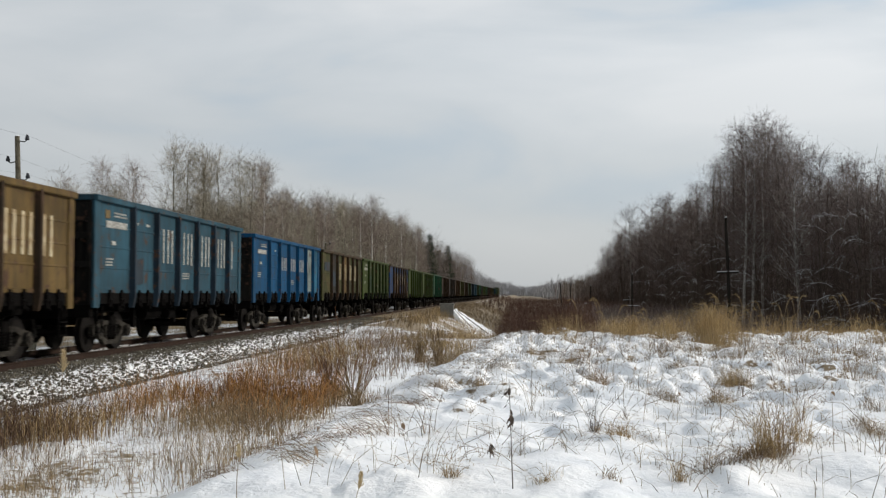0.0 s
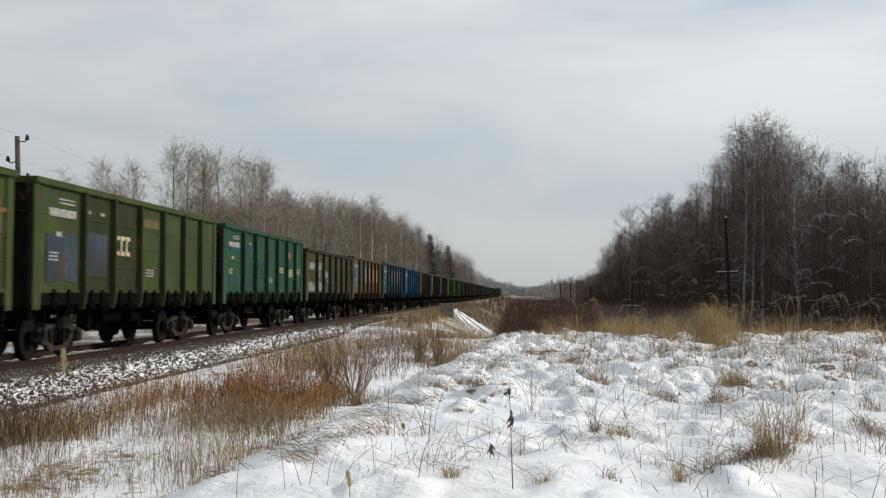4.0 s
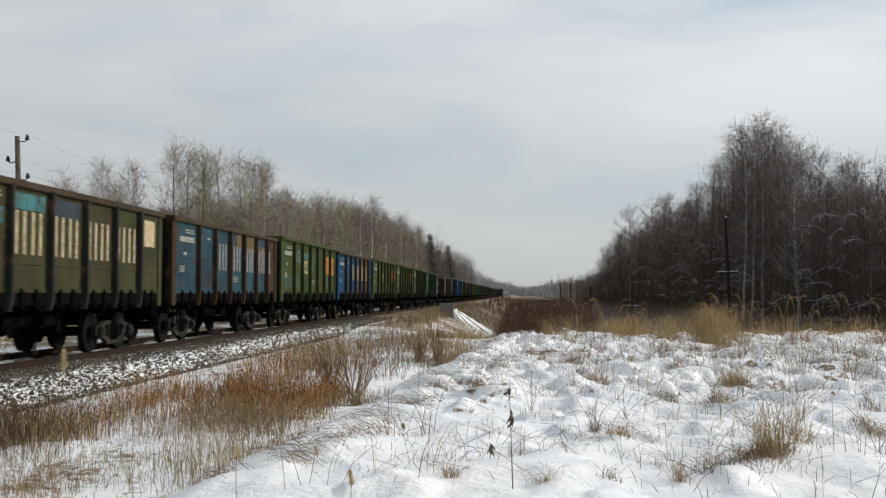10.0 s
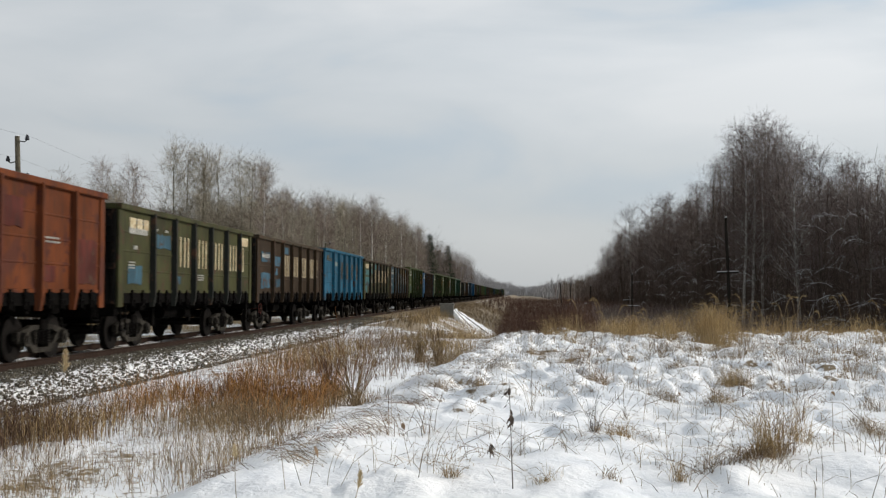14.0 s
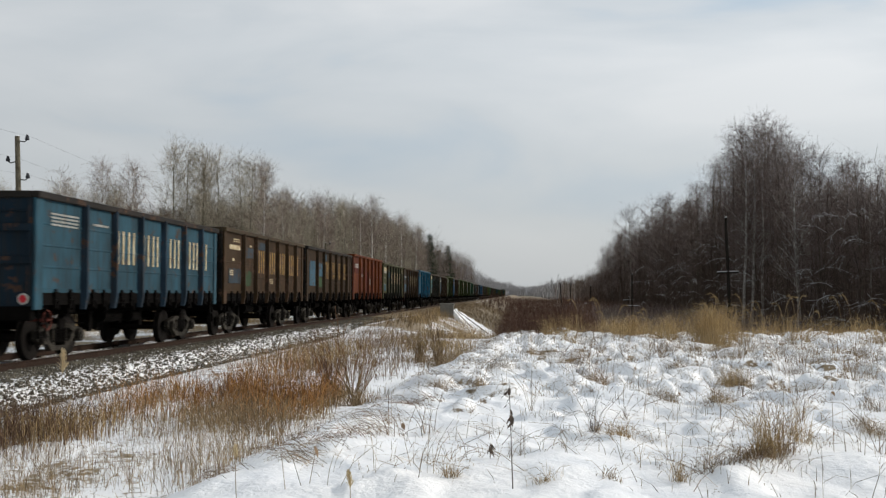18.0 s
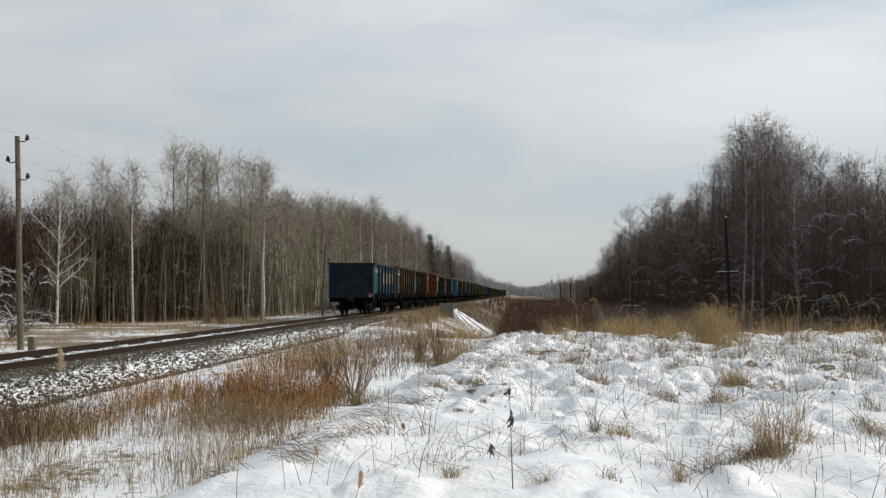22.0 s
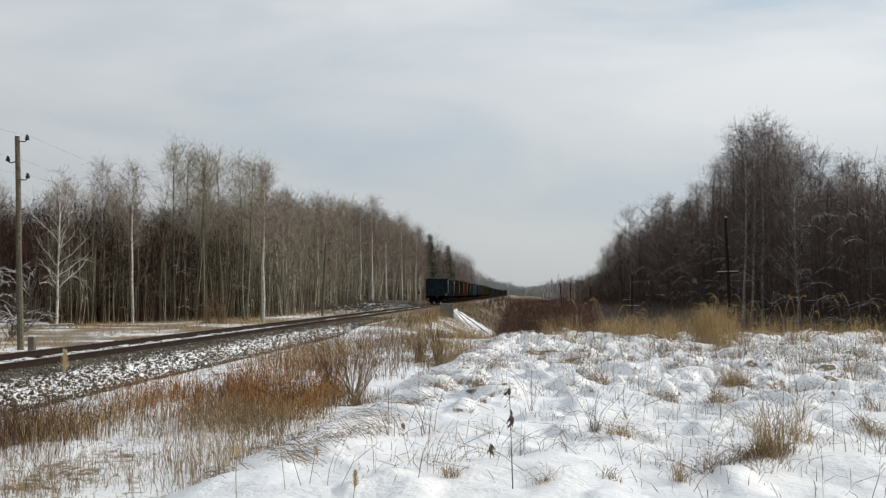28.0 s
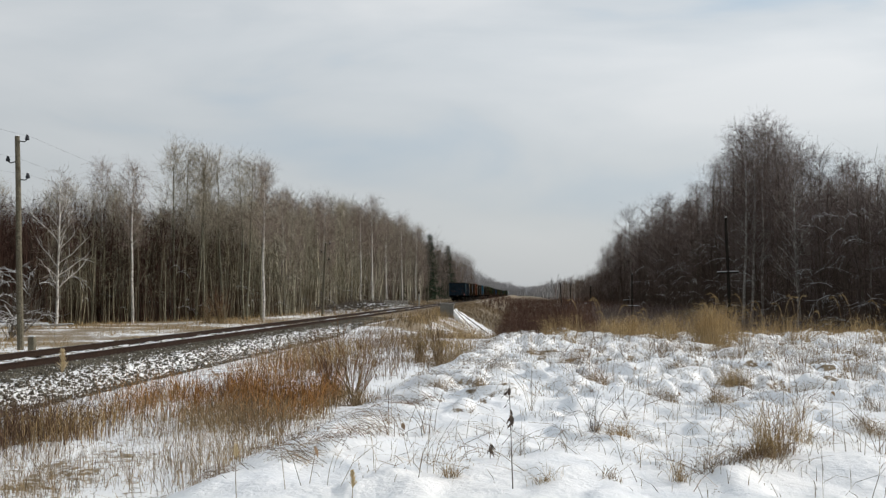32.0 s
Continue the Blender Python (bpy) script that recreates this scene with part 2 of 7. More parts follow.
M_WILLOW = surf("yellow_brown_willow_stems", (0.135, 0.094, 0.05), (0.24, 0.175, 0.095), 3.0, 0.75, 0.1, 0.0, None, 9.0, 0.06, True, 0.3)
M_RUSTTWIG = surf("rust_brown_willow_tips", (0.125, 0.055, 0.025), (0.21, 0.105, 0.05), 3.0, 0.8, 0.0, 0.0, None, 9.0, 0.05, True, 0.4)
# brown stems darkened to carry the deep shade inside the right wood
M_TWIGDEEP = surf("shade_toned_wood_stems", (0.050, 0.036, 0.030), (0.100, 0.076, 0.065), 0.5, 0.9, 0.0, 0.0, None, 9.0, 0.04, True, 0.35)
M_TWIGBEYOND = surf("grey_brown_wood_twigs", (0.125, 0.100, 0.072), (0.215, 0.180, 0.136), 0.3, 0.9, 0.0, 0.0, None, 9.0, 0.04, True, 0.4)
M_TWIGMID = surf("mid_distance_twigs", (0.13, 0.104, 0.086), (0.21, 0.172, 0.148), 0.06, 0.9, 0.0, 0.0, None, 9.0, 0.04, True, 0.4)
# ---- mesh helpers ----
def box(bm, x0, x1, y0, y1, z0, z1, bevel=0.0):
    r = bmesh.ops.create_cube(bm, size=1.0)
    bmesh.ops.transform(bm, verts=r["verts"], matrix=Matrix.LocRotScale(((x0 + x1) / 2, (y0 + y1) / 2, (z0 + z1) / 2), None, (abs(x1 - x0), abs(y1 - y0), abs(z1 - z0))))
    if bevel:
        es = list({e for v in r["verts"] for e in v.link_edges})
        bmesh.ops.bevel(bm, geom=es, offset=bevel, segments=1, affect="EDGES")


def rod(bm, a, b, r, n=8, r2=None):
    a, b = Vector(a), Vector(b)
    d = b - a
    bmesh.ops.create_cone(bm, cap_ends=True, segments=n, radius1=r, radius2=r if r2 is None else r2, depth=d.length,
                          matrix=Matrix.Translation((a + b) / 2) @ d.to_track_quat("Z", "Y").to_matrix().to_4x4())


def shade_auto(me, degrees=35):
    me.shade_smooth()
    me.set_sharp_from_angle(angle=radians(degrees))


def finish(name, bm, smooth=False):
    me = bpy.data.meshes.new(name)
    bm.to_mesh(me)
    bm.free()
    if smooth:
        shade_auto(me)
    return me


def part(name, shape, material, parent=None, label="", smooth=False):
    """One mesh object under a thing or a part; alike pieces share the mesh, the material sits on the object."""
    me = shape if isinstance(shape, bpy.types.Mesh) else finish(name, shape, smooth)
    if not me.materials:
        me.materials.append(material)
    ob = new(name, me)
    if me.materials[0] != material:
        ob.material_slots[0].link = "OBJECT"
        ob.material_slots[0].material = material
    ob.parent = parent
    if label:
        ob["label"] = label
    return ob


def thing(name, m, label, category, group="", kind=""):
    ob = new(name)
    ob.empty_display_size = 0.2
    ob.matrix_basis = m
    return tagged(ob, label, category, group, kind)


def raw_mesh(name, verts, faces, smooth=False):
    me = bpy.data.meshes.new(name)
    me.from_pydata(verts if isinstance(verts, list) else verts.tolist(), [], faces if isinstance(faces, list) else faces.tolist())
    if smooth:
        me.shade_smooth()
    return me


def quads_mesh(name, verts, quads, smooth=False):
    """A mesh of quads only, filled from arrays."""
    me = bpy.data.meshes.new(name)
    v, q = np.asarray(verts, dtype=np.float32), np.asarray(quads, dtype=np.int32)
    me.vertices.add(len(v))
    me.vertices.foreach_set("co", v.ravel())
    me.loops.add(q.size)
    me.loops.foreach_set("vertex_index", q.ravel())
    me.polygons.add(len(q))
    me.polygons.foreach_set("loop_start", np.arange(0, q.size, 4, dtype=np.int32))
    me.update(calc_edges=True)
    me.validate()
    if smooth:
        me.shade_smooth()
    return me


def sticks(segs, n):
    """Vertices and quads of tapered sticks; segs: rows of x0 y0 z0 x1 y1 z1 r0 r1; n sides, 2 for flat strips."""
    s = np.asarray(segs, dtype=float).reshape(-1, 8)
    a, b, r0, r1 = s[:, 0:3], s[:, 3:6], s[:, 6], s[:, 7]
    d = b - a
    d = d / np.maximum(np.linalg.norm(d, axis=1, keepdims=True), 1e-9)
    ref = np.where(np.abs(d[:, 2:3]) < 0.9, np.array([[0.0, 0.0, 1.0]]), np.array([[1.0, 0.0, 0.0]]))
    u = np.cross(d, ref)
    u /= np.maximum(np.linalg.norm(u, axis=1, keepdims=True), 1e-9)
    w = np.cross(d, u)
    m = len(s)
    if n == 2:
        ang = (np.arange(m) * 2.399) % (2 * np.pi)
        side = u * np.cos(ang)[:, None] + w * np.sin(ang)[:, None]
        v = np.stack([a - side * r0[:, None], a + side * r0[:, None], b + side * r1[:, None], b - side * r1[:, None]], 1).reshape(-1, 3)
        return v, np.arange(4 * m).reshape(-1, 4)
    rings = []
    for c, r in ((a, r0), (b, r1)):
        for k in range(n):
            t = 2 * np.pi * k / n
            rings.append(c + (u * np.cos(t) + w * np.sin(t)) * r[:, None])
    v = np.stack(rings, 1).reshape(-1, 3)
    base = np.arange(m)[:, None] * (2 * n)
    q = np.concatenate([np.stack([base[:, 0] + k, base[:, 0] + (k + 1) % n, base[:, 0] + n + (k + 1) % n, base[:, 0] + n + k], 1) for k in range(n)])
    return v, q


def stick_mesh(name, *groups):
    """groups: (segs, sides) pairs joined into one mesh."""
    vs, qs, o = [], [], 0
    for segs, n in groups:
        if len(segs) == 0:
            continue
        v, q = sticks(segs, n)
        vs.append(v)
        qs.append(q + o)
        o += len(v)
    return quads_mesh(name, np.concatenate(vs), np.concatenate(qs))


def hash2(ix, iy, seed):
    h = np.sin(ix * 127.1 + iy * 311.7 + seed * 74.7) * 43758.5453
    return h - np.floor(h)


def vnoise(x, y, seed=0):
    ix, iy = np.floor(x), np.floor(y)
    fx, fy = x - ix, y - iy
    fx, fy = fx * fx * (3 - 2 * fx), fy * fy * (3 - 2 * fy)
    a, b, c, d = hash2(ix, iy, seed), hash2(ix + 1, iy, seed), hash2(ix, iy + 1, seed), hash2(ix + 1, iy + 1, seed)
    return (a * (1 - fx) + b * fx) * (1 - fy) + (c * (1 - fx) + d * fx) * fy


def fbm(x, y, seed=0, octaves=3):
    s, a, t = 0.0, 1.0, 0.0
    for k in range(octaves):
        s = s + a * vnoise(x * 2 ** k, y * 2 ** k, seed + 7 * k)
        t += a
        a *= 0.5
    return s / t


def smooth01(x, a, b):
    t = np.clip((x - a) / (b - a), 0, 1)
    return t * t * (3 - 2 * t)


# ---- lie of the land; z = 0 at the rail heads ----
def left_edge(y):
    """Where the wood beyond the line begins."""
    return np.interp(y, [30, 62, 76, 90, 110, 160, 240, 600], [-24, -22, -19, -13, -12, -14.5, -16, -17])


def bank_edge(y):
    return 8.2 + 0.06 * (np.clip(y, 0, 46) - 9) + 0.35 * (vnoise(y * 0.55, y * 0 + 3, 5) - 0.5)


def tussock(x, y):
    """Rounded snowy hummocks over old grass clumps."""
    return smooth01(fbm(x * 1.75 + 9, y * 1.35, 11, 2), 0.50, 0.74)


def ground_z(x, y):
    x, y = np.asarray(x, dtype=float), np.asarray(y, dtype=float)
    bed = -0.20 + 0.045 * smooth01(np.abs(x), 0.86, 1.0) - 0.365 * smooth01(np.abs(x), 1.9, 2.9)
    left = -0.28 * smooth01(-x, 2.9, 6.0)
    z = bed + left + np.where(np.abs(x) < 0.74, 0.034 - 0.034 * np.cos((y - 12) * 2 * math.pi / 0.545) * (1 - smooth01(y, 40, 60)) + 0.05 * (vnoise(x * 5, y * 3.6, 77) - 0.5), 0)
    far = smooth01(y, 47, 58)
    e = bank_edge(y)
    rise = smooth01(x, e - 0.6, e + 0.5) * (1 - far) * (0.26 + 0.06 * smooth01(x, 10, 20))
    z = z + np.where(x > 3, rise, 0)
    # past the bank the embankment stands above wet low ground
    z = z + np.where(x > 1.9, far * (0.30 * smooth01(x, 1.9, 3.0) - 1.45 * smooth01(x, 4.9, 9.6)), 0)
    hum = smooth01(x, e - 0.3, e + 0.8) * (1 - far)
    near = 1 - smooth01(y, 60, 140)
    b1 = fbm(x * 1.35, y * 1.1, 3, 3) - 0.5
    b2 = np.abs(fbm(x * 2.6 + 9, y * 2.3, 11, 2) - 0.5)
    off = smooth01(np.abs(x), 2.8, 4.0)
    z = z + off * near * (0.10 * b1 + 0.04 * (b2 - 0.15))
    rough = 0.30 + 0.70 * smooth01(y, 11, 22)
    swell = 0.26 * (fbm(x * 0.62, y * 0.5, 21, 2) - 0.5) + 0.16 * (fbm(x * 1.3 + 4, y * 1.05, 23, 2) - 0.5)
    z = z + hum * (swell + rough * (0.17 * tussock(x, y) - 0.05 + 0.10 * (fbm(x * 3.4, y * 2.6, 51, 2) - 0.5)))
    z = z + off * 0.5 * (fbm(x * 0.02, y * 0.02, 31, 2) - 0.5) * smooth01(y, 140, 400)
    return z


def gz(x, y):
    return float(ground_z(np.array([x]), np.array([y]))[0])


def snow_cover(x, y):
    e = bank_edge(y)
    s = 0.61 + 0.20 * (fbm(x * 0.5, y * 0.35, 41, 2) - 0.5) * 2
    s = s + 0.5 * smooth01(x, e - 0.4, e + 0.5) * (1 - smooth01(y, 44, 50))
    s = s - 0.42 * smooth01(y, 44, 50) * smooth01(x, 9, 11)
    s = np.where(np.abs(x) < 2.9, np.where(np.abs(x) < 0.75, 0.47 - 0.22 * np.cos((y - 12) * 2 * math.pi / 0.545), 0.51 + 0.05 * smooth01(np.abs(x), 0.95, 1.3) + 0.17 * smooth01(np.abs(x), 1.8, 2.9) - 0.40 * smooth01(y, 45, 85)), s)
    s = s - 0.155 * smooth01(-x, 4, 7)
    # grass shows on the steep near sides of the hummocks
    steep = tussock(x, y + 0.16) - tussock(x, y - 0.16)
    s = s - 0.50 * smooth01(steep, 0.30, 0.70) * smooth01(x, e + 0.2, e + 1.2) * smooth01(y, 10, 17) * (1 - smooth01(y, 44, 50))
    # snow drifted on the embankment's flank and behind the line
    s = s - 0.12 * smooth01(y, 52, 58) * smooth01(x, 2.9, 4) - 0.45 * smooth01(y, 82, 95) * smooth01(x, 2.9, 4) - 0.22 * smooth01(y, 50, 60) * smooth01(x, 2.9, 4) * (1 - smooth01(x, 5.4, 6.0))
    s = s - 0.45 * smooth01(left_edge(y) - x, -2.0, 2.5) - 0.45 * smooth01(x, 29, 33) * smooth01(y, 48, 60)
    s = s + 0.35 * smooth01(-x, 6, 8) * smooth01(y, 90, 110) * (1 - smooth01(y, 300, 400))
    return s


def axis(*runs):
    out = []
    for a, b, n in runs:
        out.append(np.linspace(a, b, n, endpoint=False))
    return np.concatenate(out + [np.array([runs[-1][1]])])


def build_ground():
    xs = axis((-3000, -400, 8), (-400, -60, 18), (-60, -8, 36), (-8, 2.5, 34), (2.5, 7.2, 45), (7.2, 19, 236), (19, 22, 40), (22, 40, 60), (40, 90, 25), (90, 500, 16), (500, 3000, 8))
    ys = axis((-300, -30, 10), (-30, -8, 20), (-8, 5, 110), (5, 9, 30), (9, 24, 250), (24, 52, 170), (52, 110, 110), (110, 400, 60), (400, 4200, 30))
    gx, gy = np.meshgrid(xs, ys)
    z = ground_z(gx, gy)
    nx, ny = len(xs), len(ys)
    idx = np.arange(nx * ny).reshape(ny, nx)
    q = np.stack([idx[:-1, :-1], idx[:-1, 1:], idx[1:, 1:], idx[1:, :-1]], -1).reshape(-1, 4)
    me = quads_mesh("ground", np.stack([gx, gy, z], -1).reshape(-1, 3), q, True)
    at = me.attributes.new("snow", "FLOAT", "POINT")
    at.data.foreach_set("value", snow_cover(gx, gy).astype(np.float32).ravel())
    ob = part("ground", me, M_GROUND)
    return tagged(ob, "snow-covered rough meadow and railway embankment with dry grass", "ground", kind="structure")


build_ground()
# ---- railway line ----
def rail_profile():
    return [(-0.075, -0.18), (0.075, -0.18), (0.075, -0.165), (0.012, -0.14), (0.012, -0.045), (0.036, -0.035), (0.036, -0.004), (0.028, 0.0),
            (-0.028, 0.0), (-0.036, -0.004), (-0.036, -0.035), (-0.012, -0.045), (-0.012, -0.14), (-0.075, -0.165)]


def build_track():
    prof = rail_profile()
    k = len(prof)
    line = thing("railway_track", pose(0, 0, 0), "single railway line with rusty rails on dark sleepers in snowy ballast", "railway track", kind="structure")
    for side in (-1, 1):
        v = [(side * 0.796 + x, y, z) for y in (-120.0, 1600.0) for x, z in prof]
        f = [(i, (i + 1) % k, k + (i + 1) % k, k + i) for i in range(k)]
        part("rail", raw_mesh("rail", v, f), M_RAIL, line)
        hv = [(side * 0.796 + x, y, z) for y in (-120.0, 1600.0) for x, z in ((-0.02, 0.0015), (0.02, 0.0015))]
        part("running_band", raw_mesh("running_band", hv, [(0, 1, 3, 2)]), M_TREAD, line, "polished running surface of the rail")
    # sleepers, rail chairs and bolts near the camera one by one, the rest joined
    bm = bmesh.new()
    box(bm, -1.36, 1.36, -0.125, 0.125, -0.30, -0.178, 0.012)
    sl = finish("sleeper", bm)
    sl.materials.append(M_SLEEPER)
    bm = bmesh.new()
    for s in (-1, 1):
        box(bm, s * 0.796 - 0.17, s * 0.796 + 0.17, -0.08, 0.08, -0.178, -0.158)
        for dx in (-0.11, 0.11):
            rod(bm, (s * 0.796 + dx, 0.03, -0.16), (s * 0.796 + dx, 0.03, -0.135), 0.018, 6)
            rod(bm, (s * 0.796 + dx, -0.03, -0.16), (s * 0.796 + dx, -0.03, -0.135), 0.018, 6)
    ch = finish("rail_chair", bm)
    ch.materials.append(M_RAIL)
    y = 12.0
    while y < 112:
        o = part("sleeper", sl, M_SLEEPER, line)
        o.location = (0, y, 0)
        if y < 60:
            c = part("rail_chair", ch, M_RAIL, line)
            c.location = (0, y, 0)
        y += 0.545
    bm = bmesh.new()
    while y < 420:
        box(bm, -1.36, 1.36, y - 0.125, y + 0.125, -0.30, -0.178)
        y += 0.545
    rest = part("distant_sleepers", bm, M_SLEEPER, line)
    rest["kind"] = "stuff"


def build_ballast():
    """Crushed stone on the bed and its shoulders, half buried in snow."""
    rng = np.random.default_rng(5)
    n = 30000
    y = 12 + 60 * rng.random(n) ** 1.6
    u = rng.random(n)
    x = np.where(u < 0.84, 0.90 + 2.2 * rng.random(n), np.where(u < 0.9, (rng.random(n) - 0.5) * 1.4, -1.4 - 1.2 * rng.random(n)))
    z = ground_z(x, y)
    r = 0.018 + 0.034 * rng.random(n) ** 1.6
    base = np.array([(1, 0, 0), (0, 1, 0), (-1, 0, 0), (0, -1, 0), (0.2, 0.1, 0.8), (-0.1, -0.1, -0.8)])
    th = rng.random(n) * 6.28
    jit = 0.65 + 0.7 * rng.random((n, 6, 1))
    v = base[None] * jit * r[:, None, None]
    c, s = np.cos(th)[:, None], np.sin(th)[:, None]
    v = np.stack([v[..., 0] * c - v[..., 1] * s, v[..., 0] * s + v[..., 1] * c, v[..., 2]], -1)
    v = v + np.stack([x, y, z + 0.012], -1)[:, None, :]
    f = np.array([(0, 1, 4), (1, 2, 4), (2, 3, 4), (3, 0, 4)])
    faces = (np.arange(n)[:, None, None] * 6 + f[None]).reshape(-1, 3)
    ob = part("ballast_stones", raw_mesh("ballast_stones", v.reshape(-1, 3), faces), M_STONE)
    tagged(ob, "grey crushed stone ballast dusted with snow", "ballast", kind="stuff")


build_track()
build_ballast()
# ---- freight train ----
SHARED = {}
POSTS = (2.42, 4.20, 6.00, 7.80, 9.58, 11.25)
HALF = 1.54
TOP, LOW = 3.60, 1.12
CORNER = 0.30


def shared(name, make, smooth=False):
    """One mesh for all alike parts of wagons of one height."""
    key = (name, TOP)
    if key not in SHARED:
        bm = bmesh.new()
        make(bm)
        SHARED[key] = finish(name, bm, smooth)
    return SHARED[key]


def lifted(spans):
    """Painted marks follow the height of the wagon's side."""
    f = (TOP - LOW) / 2.36
    return [(a, b, LOW + (c - LOW) * f, LOW + (d - LOW) * f) for a, b, c, d in spans]


def bay_edges():
    ys = [CORNER, *POSTS, BODY - CORNER + 0.05]
    return list(zip(ys[:-1], ys[1:]))


def mk_panel(i, s):
    a, b = bay_edges()[i]

    def go(bm):
        # one pressed sheet: flat, with three swages and a lower lip
        x0, x1 = HALF - 0.075, HALF - 0.060
        prof = [(1.42, x1), (1.425, x1 + 0.018), (1.50, x1 + 0.018), (1.51, x1)]
        for f in (0.27, 0.50, 0.73):
            z = 1.42 + (TOP - 1.54) * f
            prof += [(z - 0.018, x1), (z, x1 + 0.016), (z + 0.022, x1 + 0.016), (z + 0.04, x1)]
        prof += [(TOP - 0.12, x1), (TOP - 0.12, x0), (1.42, x0)]
        ends = [[bm.verts.new((s * x, y, z)) for z, x in prof] for y in (a + 0.02, b - 0.02)]
        n = len(prof)
        for k in range(n):
            bm.faces.new((ends[0][k], ends[0][(k + 1) % n], ends[1][(k + 1) % n], ends[1][k]))
        bm.faces.new(ends[0])
        bm.faces.new(list(reversed(ends[1])))
        bmesh.ops.recalc_face_normals(bm, faces=bm.faces)
    return go


def mk_post(y, s):
    def go(bm):
        # hat-section post with tapered foot
        v = []
        for z, d, w in ((LOW - 0.06, 0.035, 0.042), (1.35, 0.085, 0.054), (TOP - 0.10, 0.07, 0.054)):
            for dy, dx in ((-w - 0.032, -0.062), (-w, d), (w, d), (w + 0.032, -0.062)):
                v.append(bm.verts.new((s * (HALF + dx), y + dy, z)))
        for k in (0, 4):
            for j in range(3):
                bm.faces.new((v[k + j], v[k + j + 1], v[k + 5 + j], v[k + 4 + j]))
        bm.faces.new((v[0], v[1], v[2], v[3]))
        bmesh.ops.recalc_face_normals(bm, faces=bm.faces)
    return go


def mk_corner(y0, y1, s):
    def go(bm):
        box(bm, s * (HALF - 0.09), s * (HALF - 0.02), y0, y1, LOW - 0.04, TOP - 0.11, 0.012)
    return go


def mk_coaming(bm):
    for s in (-1, 1):
        box(bm, s * (HALF - 0.11), s * (HALF + 0.045), -0.02, BODY + 0.02, TOP - 0.14, TOP, 0.018)
    for y in (-0.04, BODY - 0.10):
        box(bm, -HALF + 0.112, HALF - 0.112, y, y + 0.14, TOP - 0.14, TOP, 0.018)


def mk_end(bm):
    # end wall at y = 0, its ribs face out
    box(bm, -HALF + 0.10, HALF - 0.10, 0.03, 0.06, 1.15, TOP - 0.13)


def end_wall(parent, paint_mat, ribbed):
    """End wall with two cross ribs, two short uprights, edge posts and a top strip."""
    e = part("end_wall", shared("end", mk_end), paint_mat, parent)
    if ribbed:
        spans = [(-HALF + 0.10, HALF - 0.10, -0.045, 2.66, 2.81), (-HALF + 0.10, HALF - 0.10, -0.045, 2.00, 2.15), (-0.73, -0.51, -0.045, 1.15, 2.0), (0.51, 0.73, -0.045, 1.15, 2.0),
                 (-HALF + 0.10, -HALF + 0.20, -0.03, 1.15, TOP - 0.14), (HALF - 0.20, HALF - 0.10, -0.03, 1.15, TOP - 0.14), (-HALF + 0.20, HALF - 0.20, -0.02, 3.05, 3.08)]
        for k, (x0, x1, y0, z0, z1) in enumerate(spans):
            part("end_rib", shared("end_rib%d" % k, lambda bm: box(bm, x0, x1, y0, 0.029, z0, z1, 0.012)), paint_mat, e)
    return e


def mk_latch(bm):
    # hatch hinge bracket with hook and pin, hung under a side bay
    box(bm, HALF - 0.07, HALF - 0.005, -0.045, 0.045, 1.10, 1.50)
    box(bm, HALF - 0.05, HALF + 0.02, -0.10, 0.10, 1.36, 1.44, 0.01)
    box(bm, HALF - 0.06, HALF + 0.012, 0.07, 0.12, 1.06, 1.30)
    rod(bm, (HALF + 0.005, -0.12, 1.27), (HALF + 0.005, 0.14, 1.27), 0.022, 6)


def mk_hatches(bm):
    box(bm, -HALF + 0.12, HALF - 0.12, 0.05, BODY - 0.05, 1.30, 1.36)
    for s in (-1, 1):
        for a, b in bay_edges():
            box(bm, s * (HALF - 0.14), s * (HALF - 0.05), a + 0.09, b - 0.09, 1.17, 1.44)


def mk_frame(bm):
    box(bm, -0.28, 0.28, 0.1, BODY - 0.1, 0.90, 1.30, 0.02)
    for y in (0.0, BODY - 0.3):
        box(bm, -HALF + 0.13, HALF - 0.13, y + 0.04, y + 0.26, 0.86, 1.16, 0.02)
    for y in (2.25, BODY - 2.25):
        box(bm, -1.35, 1.35, y - 0.2, y + 0.2, 0.98, 1.28, 0.03)
    for y in (4.2, 6.0, 7.8, 9.4):
        box(bm, -1.38, 1.38, y - 0.07, y + 0.07, 1.00, 1.30)
    # brake cylinder, reservoir and rods
    rod(bm, (0.75, 5.3, 0.86), (0.75, 6.5, 0.86), 0.17, 10)
    rod(bm, (0.85, 7.0, 0.82), (0.85, 7.6, 0.82), 0.14, 10)
    rod(bm, (0.45, 3.4, 0.70), (0.45, 9.8, 0.70), 0.025, 5)
    box(bm, 0.70, 0.80, 4.55, 4.75, 0.5, 1.0)
    box(bm, 0.60, 0.70, 8.3, 8.5, 0.55, 1.0)
    # hopper chutes between the bogies hang lower
    for y in (5.0, 7.9):
        box(bm, -0.9, -0.5, y, y + 0.5, 0.42, 0.98, 0.05)


